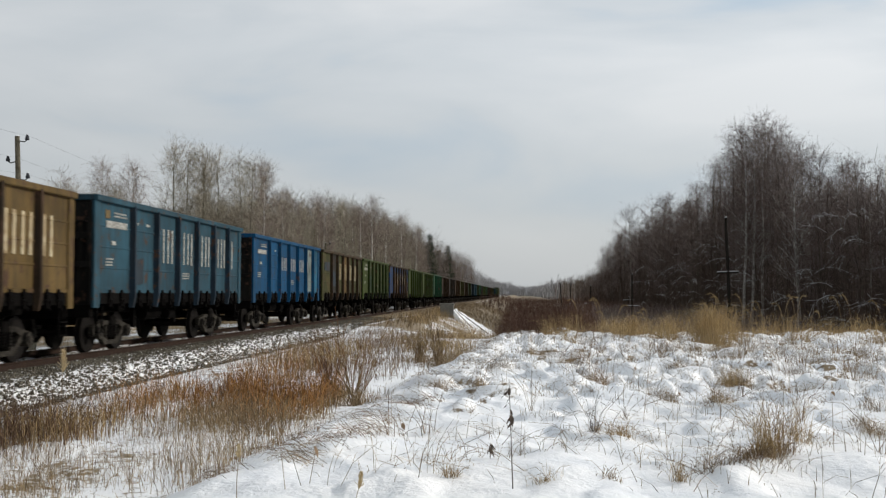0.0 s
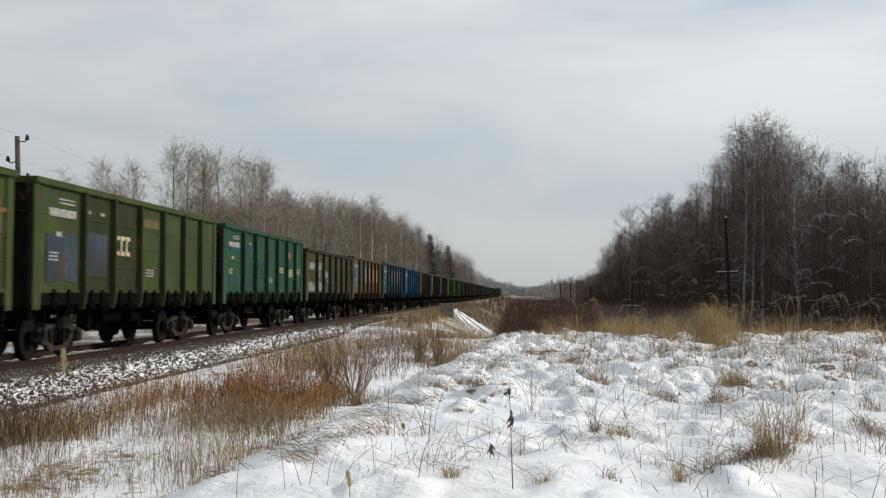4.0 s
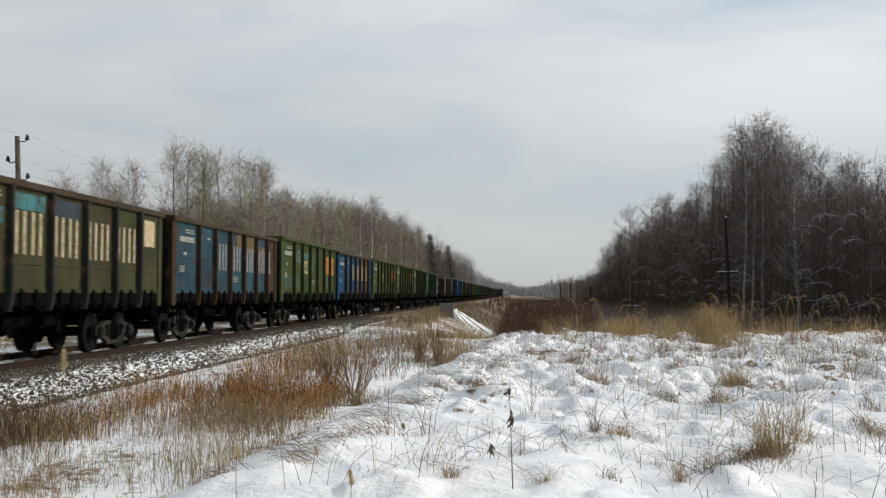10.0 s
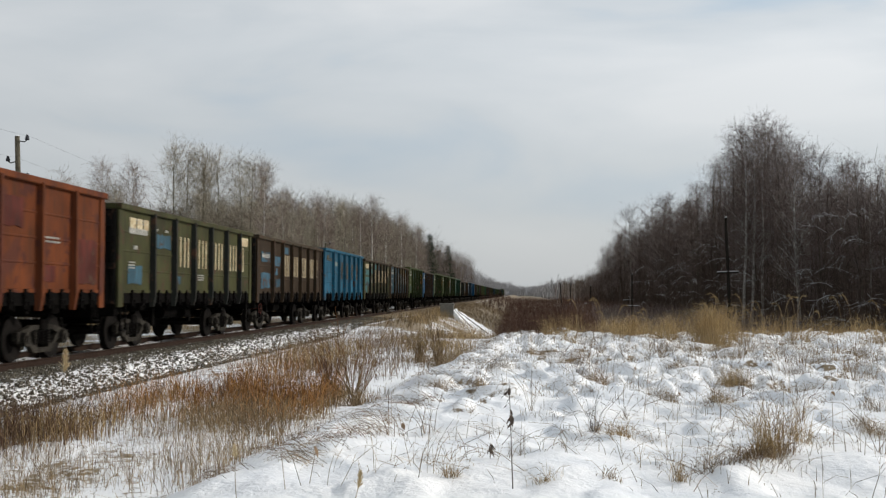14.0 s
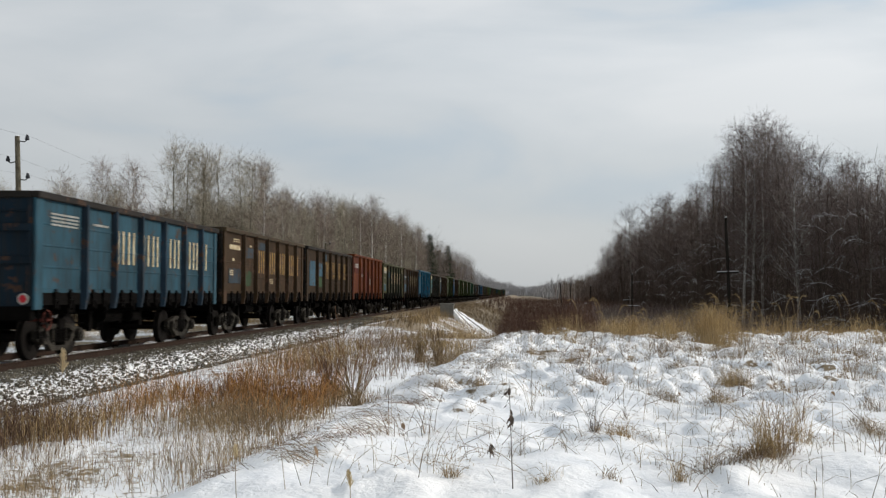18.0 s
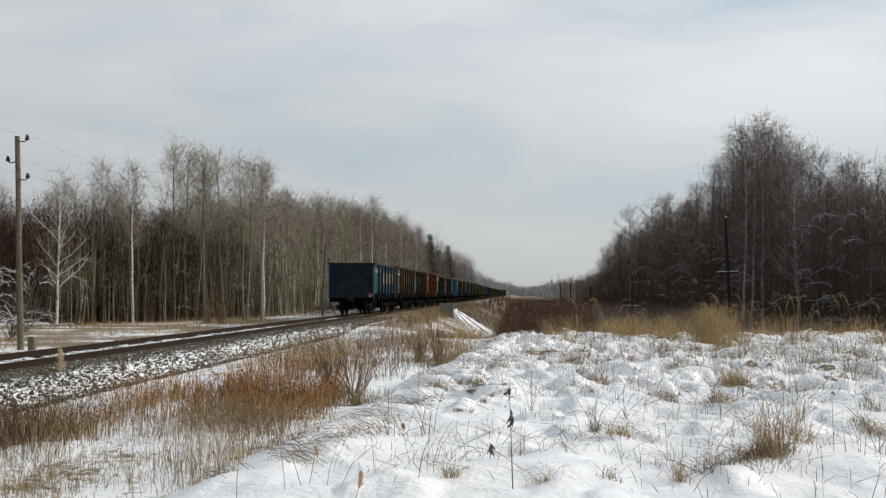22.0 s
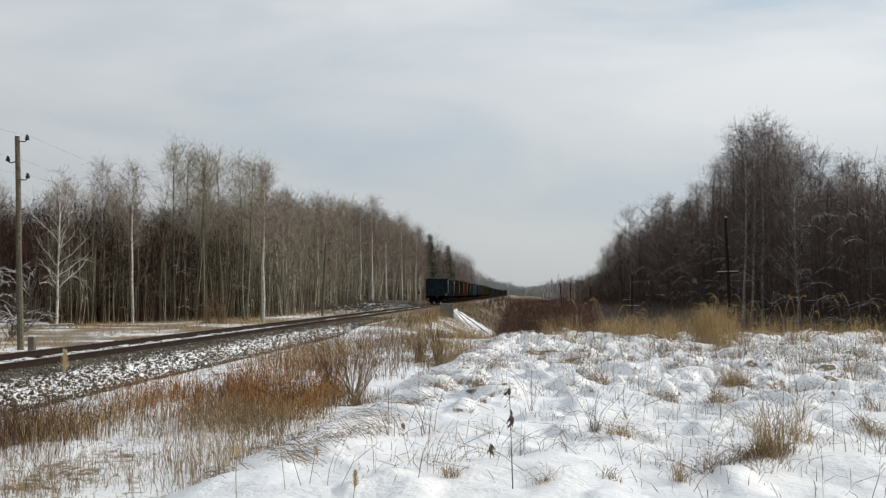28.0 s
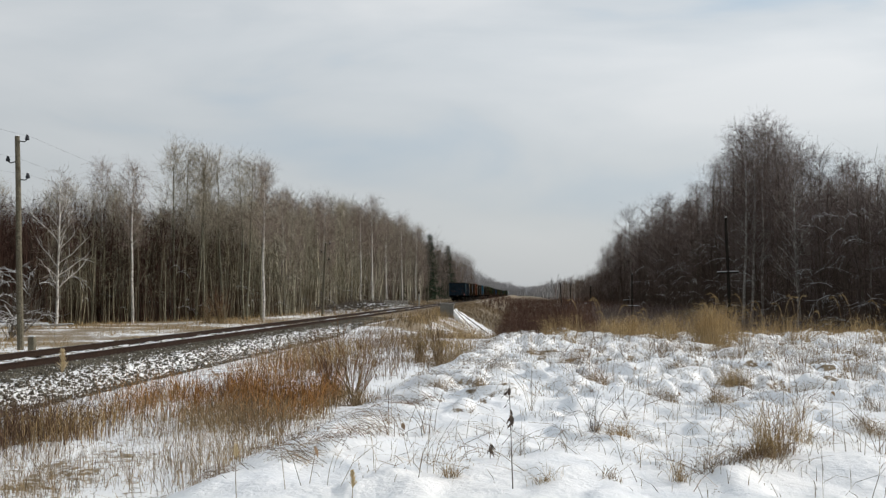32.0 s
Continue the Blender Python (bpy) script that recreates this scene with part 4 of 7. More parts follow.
SPECS = [
    dict(label="faded sky-blue steel gondola wagon with sooty rim and cream bars", body=P_BLUE, post=P_POSTBLUE, rim=P_CAPDARK, end=P_DARKEND, corner=P_BLUE, tall=-0.13,
         marks=name_marks(K_CREAM) + [("stencilling", small_lines(0.75, 2.15, 3.05, 4, 0.04, 0.075) + small_lines(3.0, 3.9, 2.95, 1, 0.05), K_WHITE, "")]),
    dict(label="rust-brown steel gondola wagon with worn yellow bars and dull blue patches", body=P_RUST, rim=P_CAPBROWN,
         marks=name_marks(K_YELLOW) + data_marks(K_CREAM) + [rect("blue_patch", K_SLATE, (0.65, 2.2, 1.72, 2.2), (2.62, 4.0, 2.60, 2.95), (4.45, 5.8, 2.95, 3.2)), rect("green_patch", K_GREENP, (2.95, 3.7, 1.65, 2.15))]),
    dict(label="dark brown steel gondola wagon with yellow bars and blue patches", body=P_BROWN, rim=P_CAPDARK,
         marks=name_marks(K_YELLOW) + [rect("blue_patch", K_BLUE, (0.7, 2.15, 1.75, 2.85), (2.6, 4.0, 2.2, 2.8), (4.4, 5.2, 2.95, 3.25)), rect("green_patch", K_GREENP, (2.7, 3.9, 1.7, 2.15))]),
    dict(label="red-lead painted steel gondola wagon with wine-red patches", body=P_RED, rim=P_RED, post=P_RED, tall=0.14,
         marks=[rect("wine_patch", K_WINE, (0.6, 2.2, 2.5, 3.0), (2.7, 4.0, 2.35, 2.85), (4.4, 5.8, 2.0, 2.7), (7.95, 8.9, 2.55, 3.05), (9.75, 10.4, 1.6, 1.9), (11.4, 12.6, 1.58, 2.45)), ("stencilling", small_lines(0.7, 2.1, 2.9, 2, 0.08, 0.12) + small_lines(6.2, 7.4, 2.2, 5, 0.04, 0.075) + small_lines(2.7, 3.9, 2.4, 2) + small_lines(9.8, 10.6, 2.4, 2), K_WHITE, "")]),
    dict(label="olive steel gondola wagon with cream bars and small blue patches", body=P_OLIVE, rim=P_OLIVE, post=P_POSTDARK,
         marks=name_marks(K_CREAM) + data_marks(K_WHITE) + [("logo", [(0.8, 1.2, 2.95, 3.2), (1.3, 1.7, 2.95, 3.2), (1.8, 2.15, 2.95, 3.2)], K_CREAM, ""), rect("blue_patch", K_SKY, (0.7, 1.7, 1.62, 2.05), (2.6, 4.0, 2.55, 2.9), (4.4, 4.9, 1.65, 1.85)), rect("white_patch", K_CREAM, (11.45, 12.6, 2.98, 3.24))]),
    dict(label="dark brown steel gondola wagon with cream bars and bright blue patches", body=P_BROWN, rim=P_CAPBROWN,
         marks=name_marks(K_CREAM, 2.08, 2.9) + [rect("blue_patch", K_BLUE, (0.75, 2.15, 2.55, 2.9), (0.7, 2.15, 1.6, 2.15), (2.6, 4.0, 2.45, 2.8), (4.6, 5.5, 2.95, 3.22), (3.1, 3.5, 2.1, 2.35), (3.2, 3.95, 1.65, 1.95)), ("stencilling", small_lines(0.8, 2.1, 2.7, 1, 0.14), K_WHITE, "")]),
    dict(label="bright blue steel gondola wagon with faded ochre bars", body=P_BRIGHT, rim=P_BRIGHT, post=P_BRIGHT, tall=0.10,
         marks=name_marks(K_OCHRE) + [("stencilling", small_lines(0.8, 1.2, 2.95, 1, 0.22, 0.1, 0.5) + small_lines(1.3, 2.2, 3.0, 2, 0.04), K_OCHRE, ""), rect("grey_patch", K_PALE, (2.7, 3.9, 2.72, 2.92))]),
    dict(label="olive steel gondola wagon with cream bars, turquoise patches and white notice", body=P_OLIVE, rim=P_CAPBROWN, post=P_POSTDARK,
         marks=name_marks(K_CREAM, skip=(8,)) + [("logo", [(0.8, 1.2, 2.95, 3.2), (1.3, 1.7, 2.95, 3.2), (1.8, 2.15, 2.95, 3.2)], K_CREAM, ""), rect("turquoise_patch", K_TURQ, (0.6, 2.25, 2.55, 2.85), (0.6, 2.2, 2.0, 2.42), (0.6, 1.5, 1.5, 1.9), (2.6, 4.0, 2.65, 2.95), (4.4, 5.8, 2.95, 3.25)), rect("slate_patch", K_SLATE, (6.2, 7.6, 2.9, 3.25), (0.9, 2.2, 1.85, 2.1)), rect("white_notice", K_CREAM, (11.7, 12.5, 2.55, 3.2)), ("stencilling", small_lines(2.7, 3.9, 3.2, 2) + small_lines(2.7, 3.8, 2.3, 4), K_WHITE, "")]),
    dict(label="sky-blue steel gondola wagon with brown repairs and white bars", body=P_BLUE, rim=P_CAPBROWN, post=P_POSTRUST, corner=P_RUST, bays={6: P_RUST},
         marks=name_marks(K_WHITE) + data_marks(K_WHITE) + [rect("brown_patch", K_OCHRE, (6.9, 7.65, 2.9, 3.3), (8.4, 9.4, 2.8, 3.3), (9.75, 11.1, 2.85, 3.05)), rect("slate_patch", K_SLATE, (3.1, 4.05, 1.6, 2.1))]),
    dict(label="leaf-green steel gondola wagon with orange square and cream bars", tall=0.16, body=P_GREEN, rim=P_GREEN, post=P_GREENDK,
         marks=orange_sign(9.75, 12.55) + logo(K_CREAM, 4.45, 5.75, 2.2, 2.7) + data_marks(K_WHITE) + [rect("dull_teal_patch", K_DULLTEAL, (2.65, 4.0, 2.62, 3.0), (4.4, 5.8, 2.75, 3.02), (2.75, 3.7, 1.6, 1.95), (6.4, 7.0, 2.3, 2.9), (9.8, 11.0, 1.65, 2.1), (0.6, 2.1, 1.6, 2.0)), rect("green_patch", K_GREENP, (4.5, 5.8, 1.55, 2.0))]),
    dict(label="royal blue steel gondola wagon worn to brown with cream bars", tall=0.08, body=P_ROYAL, rim=P_CAPBROWN, post=P_POSTRUST, bays={3: P_ROYALRUST, 4: P_ROYALRUST, 5: P_OCHRE, 6: P_ROYALRUST},
         marks=name_marks(K_CREAM) + data_marks(K_WHITE)),
    dict(label="leaf-green steel gondola wagon with small orange square", tall=0.16, body=P_GREEN, rim=P_GREEN, post=P_GREENDK,
         marks=orange_sign(9.75, 12.4) + logo(K_CREAM, 4.5, 5.7) + data_marks(K_WHITE) + [rect("green_patch", K_GREENP, (7.9, 9.3, 1.6, 2.4))]),
    dict(label="leaf-green steel gondola wagon with orange square and slate patches", tall=0.16, body=P_GREEN, rim=P_GREEN, post=P_GREENDK,
         marks=orange_sign(9.75, 12.5) + logo(K_CREAM, 4.45, 5.6) + data_marks(K_WHITE) + [rect("slate_patch", K_SLATE, (2.6, 4.0, 2.65, 2.95), (3.0, 3.8, 1.6, 2.0))]),
    dict(label="dull green steel gondola wagon with slate and yellowish patches", tall=0.16, body=P_GREEN, rim=P_GREEN, post=P_GREENDK, bays={1: P_GREENDK, 2: P_GREENDK},
         marks=logo(K_CREAM, 4.45, 5.5) + data_marks(K_WHITE) + [rect("slate_patch", K_SLATE, (0.6, 2.2, 1.6, 2.5), (2.6, 3.9, 1.7, 2.6)), rect("ochre_patch", K_OCHRE, (6.2, 7.6, 2.9, 3.1))]),
    dict(label="sea-green steel gondola wagon with orange mark", body=P_TEAL, rim=P_TEAL, post=P_TEALDK, tall=0.12,
         marks=data_marks(K_WHITE) + [rect("orange_mark", K_REDMARK, (10.0, 10.45, 2.72, 2.95)), rect("blue_patch", K_DEEPTEAL, (0.8, 2.2, 2.70, 2.98), (2.6, 4.0, 2.62, 3.0), (2.7, 3.9, 1.55, 1.92), (4.4, 5.6, 1.55, 1.88), (4.9, 5.8, 2.2, 2.5), (6.2, 7.0, 2.2, 2.5), (0.9, 1.5, 1.62, 1.95), (8.1, 8.8, 2.3, 2.6)), ("stencilling", small_lines(8.1, 9.2, 2.3, 3) + small_lines(9.8, 11.0, 2.25, 4) + small_lines(11.5, 12.5, 2.3, 3), K_CREAM, "")]),
    dict(label="dark olive steel gondola wagon with pale grey repainted blocks", tall=-0.12, body=P_OLIVEDK, rim=P_CAPDARK, post=P_POSTDARK,
         marks=[rect("pale_patch", K_PALE, (0.65, 2.2, 2.55, 2.88), (2.6, 4.0, 2.55, 2.9), (0.6, 2.15, 1.55, 1.95), (3.1, 3.5, 2.2, 2.45), (4.45, 5.7, 2.2, 2.5), (3.1, 3.9, 1.55, 2.0), (5.4, 5.7, 1.9, 2.15))]),
    dict(label="ochre-brown steel gondola wagon with blue remains of paint and cream bars", body=P_OCHRE, rim=P_OCHRE, post=P_POSTRUST,
         marks=name_marks(K_CREAM) + [rect("blue_patch", K_BLUE, (0.7, 2.2, 1.75, 3.25), (2.6, 4.0, 2.55, 2.85), (4.4, 5.8, 2.65, 3.25), (0.4, 1.0, 1.7, 1.9), (3.0, 3.9, 1.65, 1.95), (6.5, 7.3, 1.65, 1.9)), rect("turquoise_patch", K_TURQ, (6.2, 6.9, 2.85, 3.1)), ("stencilling", small_lines(0.8, 2.1, 2.9, 1, 0.15) + small_lines(0.9, 1.6, 2.2, 2), K_WHITE, "")]),
    dict(label="sky-blue steel gondola wagon with white bars and white stencilling", body=P_BLUE, rim=P_BLUE, post=P_POSTBLUE, tall=0.08,
         marks=name_marks(K_WHITE, 2.15, 3.0) + data_marks(K_WHITE) + [rect("slate_patch", K_SLATE, (2.6, 3.3, 1.6, 2.2)), rect("oval_badge", K_OCHRE, (0.7, 0.98, 3.02, 3.2))]),
    dict(label="royal blue steel gondola wagon with white bars and pale stripe", body=P_ROYAL, rim=P_ROYAL, post=P_ROYAL, bays={6: P_BRIGHT},
         marks=name_marks(K_WHITE, 2.3, 2.8, (7, 8)) + data_marks(K_WHITE) + [rect("pale_stripe", K_PALE, (10.3, 11.1, 1.5, 3.3))]),
    dict(label="grey-olive steel gondola wagon with blue patches and cream bars", body=P_OLIVEDK, rim=P_CAPBROWN, post=P_POSTRUST, bays={1: P_GREY, 3: P_OCHRE},
         marks=name_marks(K_CREAM) + [rect("blue_patch", K_SLATE, (0.7, 2.2, 2.5, 2.9), (2.6, 3.9, 1.8, 2.5))]),
    dict(label="leaf-green steel gondola wagon with posts toned darker for shade", body=P_GREEN, rim=P_GREEN, post=P_GREENDK, marks=data_marks(K_WHITE) + [rect("green_patch", K_GREENP, (2.6, 4.0, 1.7, 2.5))]),
    dict(label="worn blue and brown steel gondola wagon with cream bars", body=P_ROYALRUST, rim=P_CAPBROWN, post=P_POSTRUST, marks=name_marks(K_CREAM)),
]
FAR_BODIES = [(P_GREEN, "green"), (P_GREEN, "green"), (P_TEAL, "sea-green"), (P_BROWN, "dark brown"), (P_GREY, "grey-brown"), (P_RUST, "rust-brown"), (P_OLIVEDK, "dark olive"),
              (P_BROWN, "dark brown"), (P_GREENDK, "dark green"), (P_DARKEND, "dark blue"), (P_BLUE, "sky-blue"), (P_GREENDK, "dark green"), (P_TEAL, "sea-green"), (P_GREY, "grey-brown")]
N_WAGONS = 52
for _i in range(N_WAGONS):
    if _i < len(SPECS):
        wagon(_i, SPECS[_i])
    else:
        _b, _c = FAR_BODIES[(_i - len(SPECS)) % len(FAR_BODIES)]
        wagon(_i, dict(end=P_SHADEEND, label=_c + " steel gondola wagon far ahead in the train", body=_b, near=False))

# round red tail disc with a white ring, and the red hand-brake wheel of the last wagon
_w0 = TRAIN[0][0]
K_DISC = surf("red_disc_enamel", (0.446, 0.014, 0.022), (0.396, 0.014, 0.022), 5.0, 0.4, 0.0)
bm = bmesh.new()
rod(bm, (1.30, -0.075, 1.30), (1.30, -0.050, 1.30), 0.115, 24)
_d = part("tail_disc", bm, K_WHITE, _w0, "round tail marker with white ring")
bm = bmesh.new()
rod(bm, (1.30, -0.082, 1.30), (1.30, -0.076, 1.30), 0.078, 20)
part("disc_centre", bm, K_DISC, _d, "red disc centre")
for _k in (0, 5):
    _o = part("handbrake_wheel", shared("handbrake", mk_handbrake), K_WINE, TRAIN[_k][0], "wine-red hand-brake wheel")
    _o.location = (-0.06, 0.72, 0.86)


# diesel locomotives at the head
def mk_loco_body(bm):
    box(bm, -1.45, 1.45, 0.6, 16.0, 1.2, 4.1, 0.15)
    box(bm, -1.5, 1.5, 0.2, 16.8, 1.0, 1.3, 0.05)
    box(bm, -1.35, 1.35, 12.8, 15.8, 4.1, 4.5, 0.15)
    box(bm, -0.9, 0.9, 3.0, 11.5, 4.1, 4.4, 0.1)
    for y in (4.0, 6.5, 9.0):
        box(bm, -0.7, 0.7, y, y + 1.4, 4.4, 4.6, 0.06)


def loco(y, label, slot):
    w = thing("diesel_locomotive", pose(0, train_at(0) + y, 0), label, "locomotive", "locomotives at the train's head")
    TRAIN.append((w, slot))
    part("body", shared("loco_body", mk_loco_body), P_GREENDK, w)
    bm = bmesh.new()
    box(bm, -1.46, 1.46, 1.0, 15.6, 1.9, 2.15)
    part("stripe", bm, K_OCHRE, w, "ochre side stripe")
    bm = bmesh.new()
    box(bm, -1.46, 1.46, 13.4, 14.3, 2.9, 3.6)
    part("cab_window", bm, M_INSUL, w)
    for yy in (3.4, 13.2):
        bogie(w, yy, False)
    return w


LOCO_GAP = (slot(N_WAGONS), slot(N_WAGONS) + 17.4)
for _y in LOCO_GAP:
    loco(_y, "dark green diesel locomotive heading the train in the distance", (_y - 0.8) / PITCH_LEN)
# ---- line-side poles ----
def insulator(parent, at, out):
    bm = bmesh.new()
    x, y, z = at
    rod(bm, (x, y, z - 0.02), (x + out * 0.20, y, z - 0.06), 0.020, 6)
    rod(bm, (x + out * 0.20, y, z - 0.06), (x + out * 0.30, y, z + 0.02), 0.020, 6)
    h = part("hook", bm, M_BLACK, parent)
    bm = bmesh.new()
    rod(bm, (x + out * 0.30, y, z + 0.01), (x + out * 0.30, y, z + 0.10), 0.085, 10, 0.08)
    rod(bm, (x + out * 0.30, y, z + 0.10), (x + out * 0.30, y, z + 0.22), 0.07, 10, 0.04)
    part("insulator", bm, M_INSUL, parent, "black insulator on an iron hook")
    bm = bmesh.new()
    rod(bm, (x + out * 0.30, y, z + 0.22), (x + out * 0.30, y, z + 0.25), 0.05, 8, 0.012)
    part("snow_cap", bm, M_SNOWCAP, parent)


def telegraph_pole(x, y, h, lean=0.0, r=0.115, hooks=True, label="tall weathered wooden telegraph pole with three hooked insulators"):
    z = gz(x, y)
    p = thing("telegraph_pole", pose(x, y, z, 0, lean, 0), label, "telegraph pole", "telegraph poles along the line")
    bm = bmesh.new()
    n = 8
    for k in range(n):
        a, b = h * k / n, h * (k + 1) / n
        rod(bm, (0.008 * math.sin(k * 1.3), 0, a - (0.4 if k == 0 else 0)), (0.008 * math.sin((k + 1) * 1.3), 0, b), r * (1.12 - 0.3 * k / n), 10, r * (1.12 - 0.3 * (k + 1) / n))
    part("post", bm, M_WOODGREY, p, smooth=True)
    if hooks:
        for zz, o in ((h - 0.18, 1), (h - 0.98, -1), (h - 1.68, 1)):
            insulator(p, (o * r * 0.8, 0, zz), o)
    bm = bmesh.new()
    rod(bm, (0, 0, h), (0, 0, h + 0.03), r * 0.8, 10, r * 0.4)
    part("snow_top", bm, M_SNOWCAP, p)
    return p


POLES = [(-8.13, 41.1, 8.34), (-8.05, 105.7, 7.2), (-7.3, 219.6, 7.4), (-7.6, 290.0, 7.4), (-8.0, 360.0, 7.4)]
for _x, _y, _h in POLES:
    telegraph_pole(_x, _y, _h, -2.0 if _y < 50 else 2.2)


def wires():
    segs = []
    pts = [(-5.0, -35.0, 7.2)] + POLES
    for dz, dx in ((-0.05, 0.30), (-0.85, -0.30), (-1.55, 0.30)):
        for (x0, y0, h0), (x1, y1, h1) in zip(pts[:-1], pts[1:]):
            a = np.array([x0 + dx, y0, gz(x0, y0) + h0 + dz])
            b = np.array([x1 + dx, y1, gz(x1, y1) + h1 + dz])
            prev = a
            for k in range(1, 15):
                t = k / 14
                q = a + (b - a) * t - np.array([0, 0, 4 * 0.55 * t * (1 - t)])
                segs.append((*prev, *q, 0.0035, 0.0035))
                prev = q
    ob = part("telegraph_wires", stick_mesh("telegraph_wires", (segs, 3)), M_WIRE)
    tagged(ob, "thin steel telegraph wires slung between the poles", "wires")


wires()


def crossarm_pole(x, y, h, arm_z, arm, lean=0.0):
    z = gz(x, y)
    p = thing("crossarm_pole", pose(x, y, z, 0, lean, 0), "old dark wooden pole with a snow-topped crossarm", "utility pole", "old poles at the wood's edge")
    bm = bmesh.new()
    rod(bm, (0, 0, -0.3), (0, 0, h), 0.13, 8, 0.10)
    part("post", bm, M_DARKWOOD, p, smooth=True)
    if arm:
        bm = bmesh.new()
        box(bm, -arm, arm, -0.06, 0.06, arm_z - 0.06, arm_z + 0.06, 0.01)
        part("crossarm", bm, M_DARKWOOD, p)
        bm = bmesh.new()
        box(bm, -arm, arm, -0.07, 0.07, arm_z + 0.06, arm_z + 0.115, 0.02)
        part("snow_strip", bm, M_SNOWCAP, p, "snow lying on the crossarm")
    bm = bmesh.new()
    rod(bm, (0, 0, h), (0, 0, h + 0.05), 0.10, 8, 0.05)
    part("snow_top", bm, M_SNOWCAP, p)


for _r in ((26.75, 82.0, 8.85, 4.75, 0.78, -2.0), (26.5, 150.0, 5.9, 1.5, 0.9, 0), (24.5, 205.0, 4.7, 1.4, 1.1, 0), (19.5, 175.0, 2.1, 1.5, 0.8, 0), (20.2, 232.0, 5.5, 0, 0, -4), (22.2, 240.0, 5.7, 0, 0, 3), (30.0, 190, 2.7, 2.1, 1.0, 0)):
    crossarm_pole(*_r)

# stump post beside the near pole, kilometre post, culvert parapet and snow fence by the line
_p = thing("marker_post", pose(-7.35, 40.4, gz(-7.35, 40.4)), "short grey wooden marker post beside the telegraph pole", "post")
bm = bmesh.new()
box(bm, -0.13, 0.13, -0.12, 0.12, -0.2, 0.55, 0.03)
part("post_body", bm, M_WOODGREY, _p)
bm = bmesh.new()
box(bm, -0.11, 0.11, -0.10, 0.10, 0.55, 0.59, 0.015)
part("snow_top", bm, M_SNOWCAP, _p)

_p = thing("kilometre_post", pose(-4.45, 170.0, gz(-4.45, 170.0)), "white painted kilometre post beyond the line", "marker post")
bm = bmesh.new()
box(bm, -0.12, 0.12, -0.10, 0.10, -0.2, 2.1, 0.02)
part("post_body", bm, K_WHITE, _p)
bm = bmesh.new()
box(bm, -0.13, 0.13, -0.11, 0.11, 2.1, 2.4, 0.02)
part("dark_top", bm, M_BLACK, _p)

_p = thing("culvert_parapet", pose(5.56, 83.0, gz(5.56, 83.0)), "weathered concrete culvert parapet beside the embankment", "parapet")
bm = bmesh.new()
box(bm, -0.42, 0.62, -0.2, 0.2, -1.6, 0.85, 0.05)
part("block", bm, M_CONC, _p)
bm = bmesh.new()
box(bm, -0.48, 0.68, -0.27, 0.27, 0.85, 1.0, 0.04)
part("cap", bm, M_CONC, _p)

# wing of the culvert's headwall: a snow-covered slope held by three old timbers
bm = bmesh.new()
_rows = []
for _k in range(25):
    _f = _k / 24
    _x, _zt = 6.25 + 3.2 * _f, 0.34 - 1.95 * _f
    _row = []
    for _j in range(7):
        _g = _j / 6
        _row.append(bm.verts.new((_x - 5.56 - 1.45 * _f * _g, -1.5 * _g, _zt - gz(5.56, 83.0) - (0.12 + 0.30 * _f) * _g + 0.06 * math.sin(_k * 1.9 + _j * 2.3) * math.sin(_k * 0.7))))
    _rows.append(_row)
for _k in range(24):
    for _j in range(6):
        bm.faces.new((_rows[_k][_j], _rows[_k][_j + 1], _rows[_k + 1][_j + 1], _rows[_k + 1][_j]))
for _edge, _d in ((0, (0, 0.5, -0.6)), (6, (0, 0.2, -0.9))):
    _low = [bm.verts.new(r[_edge].co + Vector(_d)) for r in _rows]
    for _k in range(24):
        bm.faces.new((_rows[_k][_edge], _rows[_k + 1][_edge], _low[_k + 1], _low[_k]))
bmesh.ops.recalc_face_normals(bm, faces=bm.faces)
part("snowy_wing", bm, M_SNOWCAP, _p, "snow-covered sloping wing of the culvert wall", smooth=True)
for _g in (0.3, 0.7):
    bm = bmesh.new()
    rod(bm, (0.66, -1.5 * _g - 0.03, 0.36 - gz(5.56, 83.0) - 0.12 * _g), (3.89 - 1.45 * _g, -1.5 * _g - 0.03, -1.59 - gz(5.56, 83.0) - 0.42 * _g), 0.035, 7)
    part("timber", bm, M_WOODGREY, _p)

_p = thing("snow_fence", pose(-5.85, 150.0, gz(-5.85, 150.0)), "pale bleached slatted wooden snow fence behind the line", "fence")
for _k in range(17):
    bm = bmesh.new()
    _a = -1.62 + _k * 0.2
    _h = 1.2 + 0.12 * math.sin(_k * 2.1)
    box(bm, _a - 0.045, _a + 0.045, -0.015, 0.015, -0.1, _h)
    part("slat", bm, M_WOODPALE, _p)
for _zz in (0.4, 1.15):
    bm = bmesh.new()
    box(bm, -1.7, 1.7, 0.016, 0.05, _zz, _zz + 0.10)
    part("rail", bm, M_WOODPALE, _p)
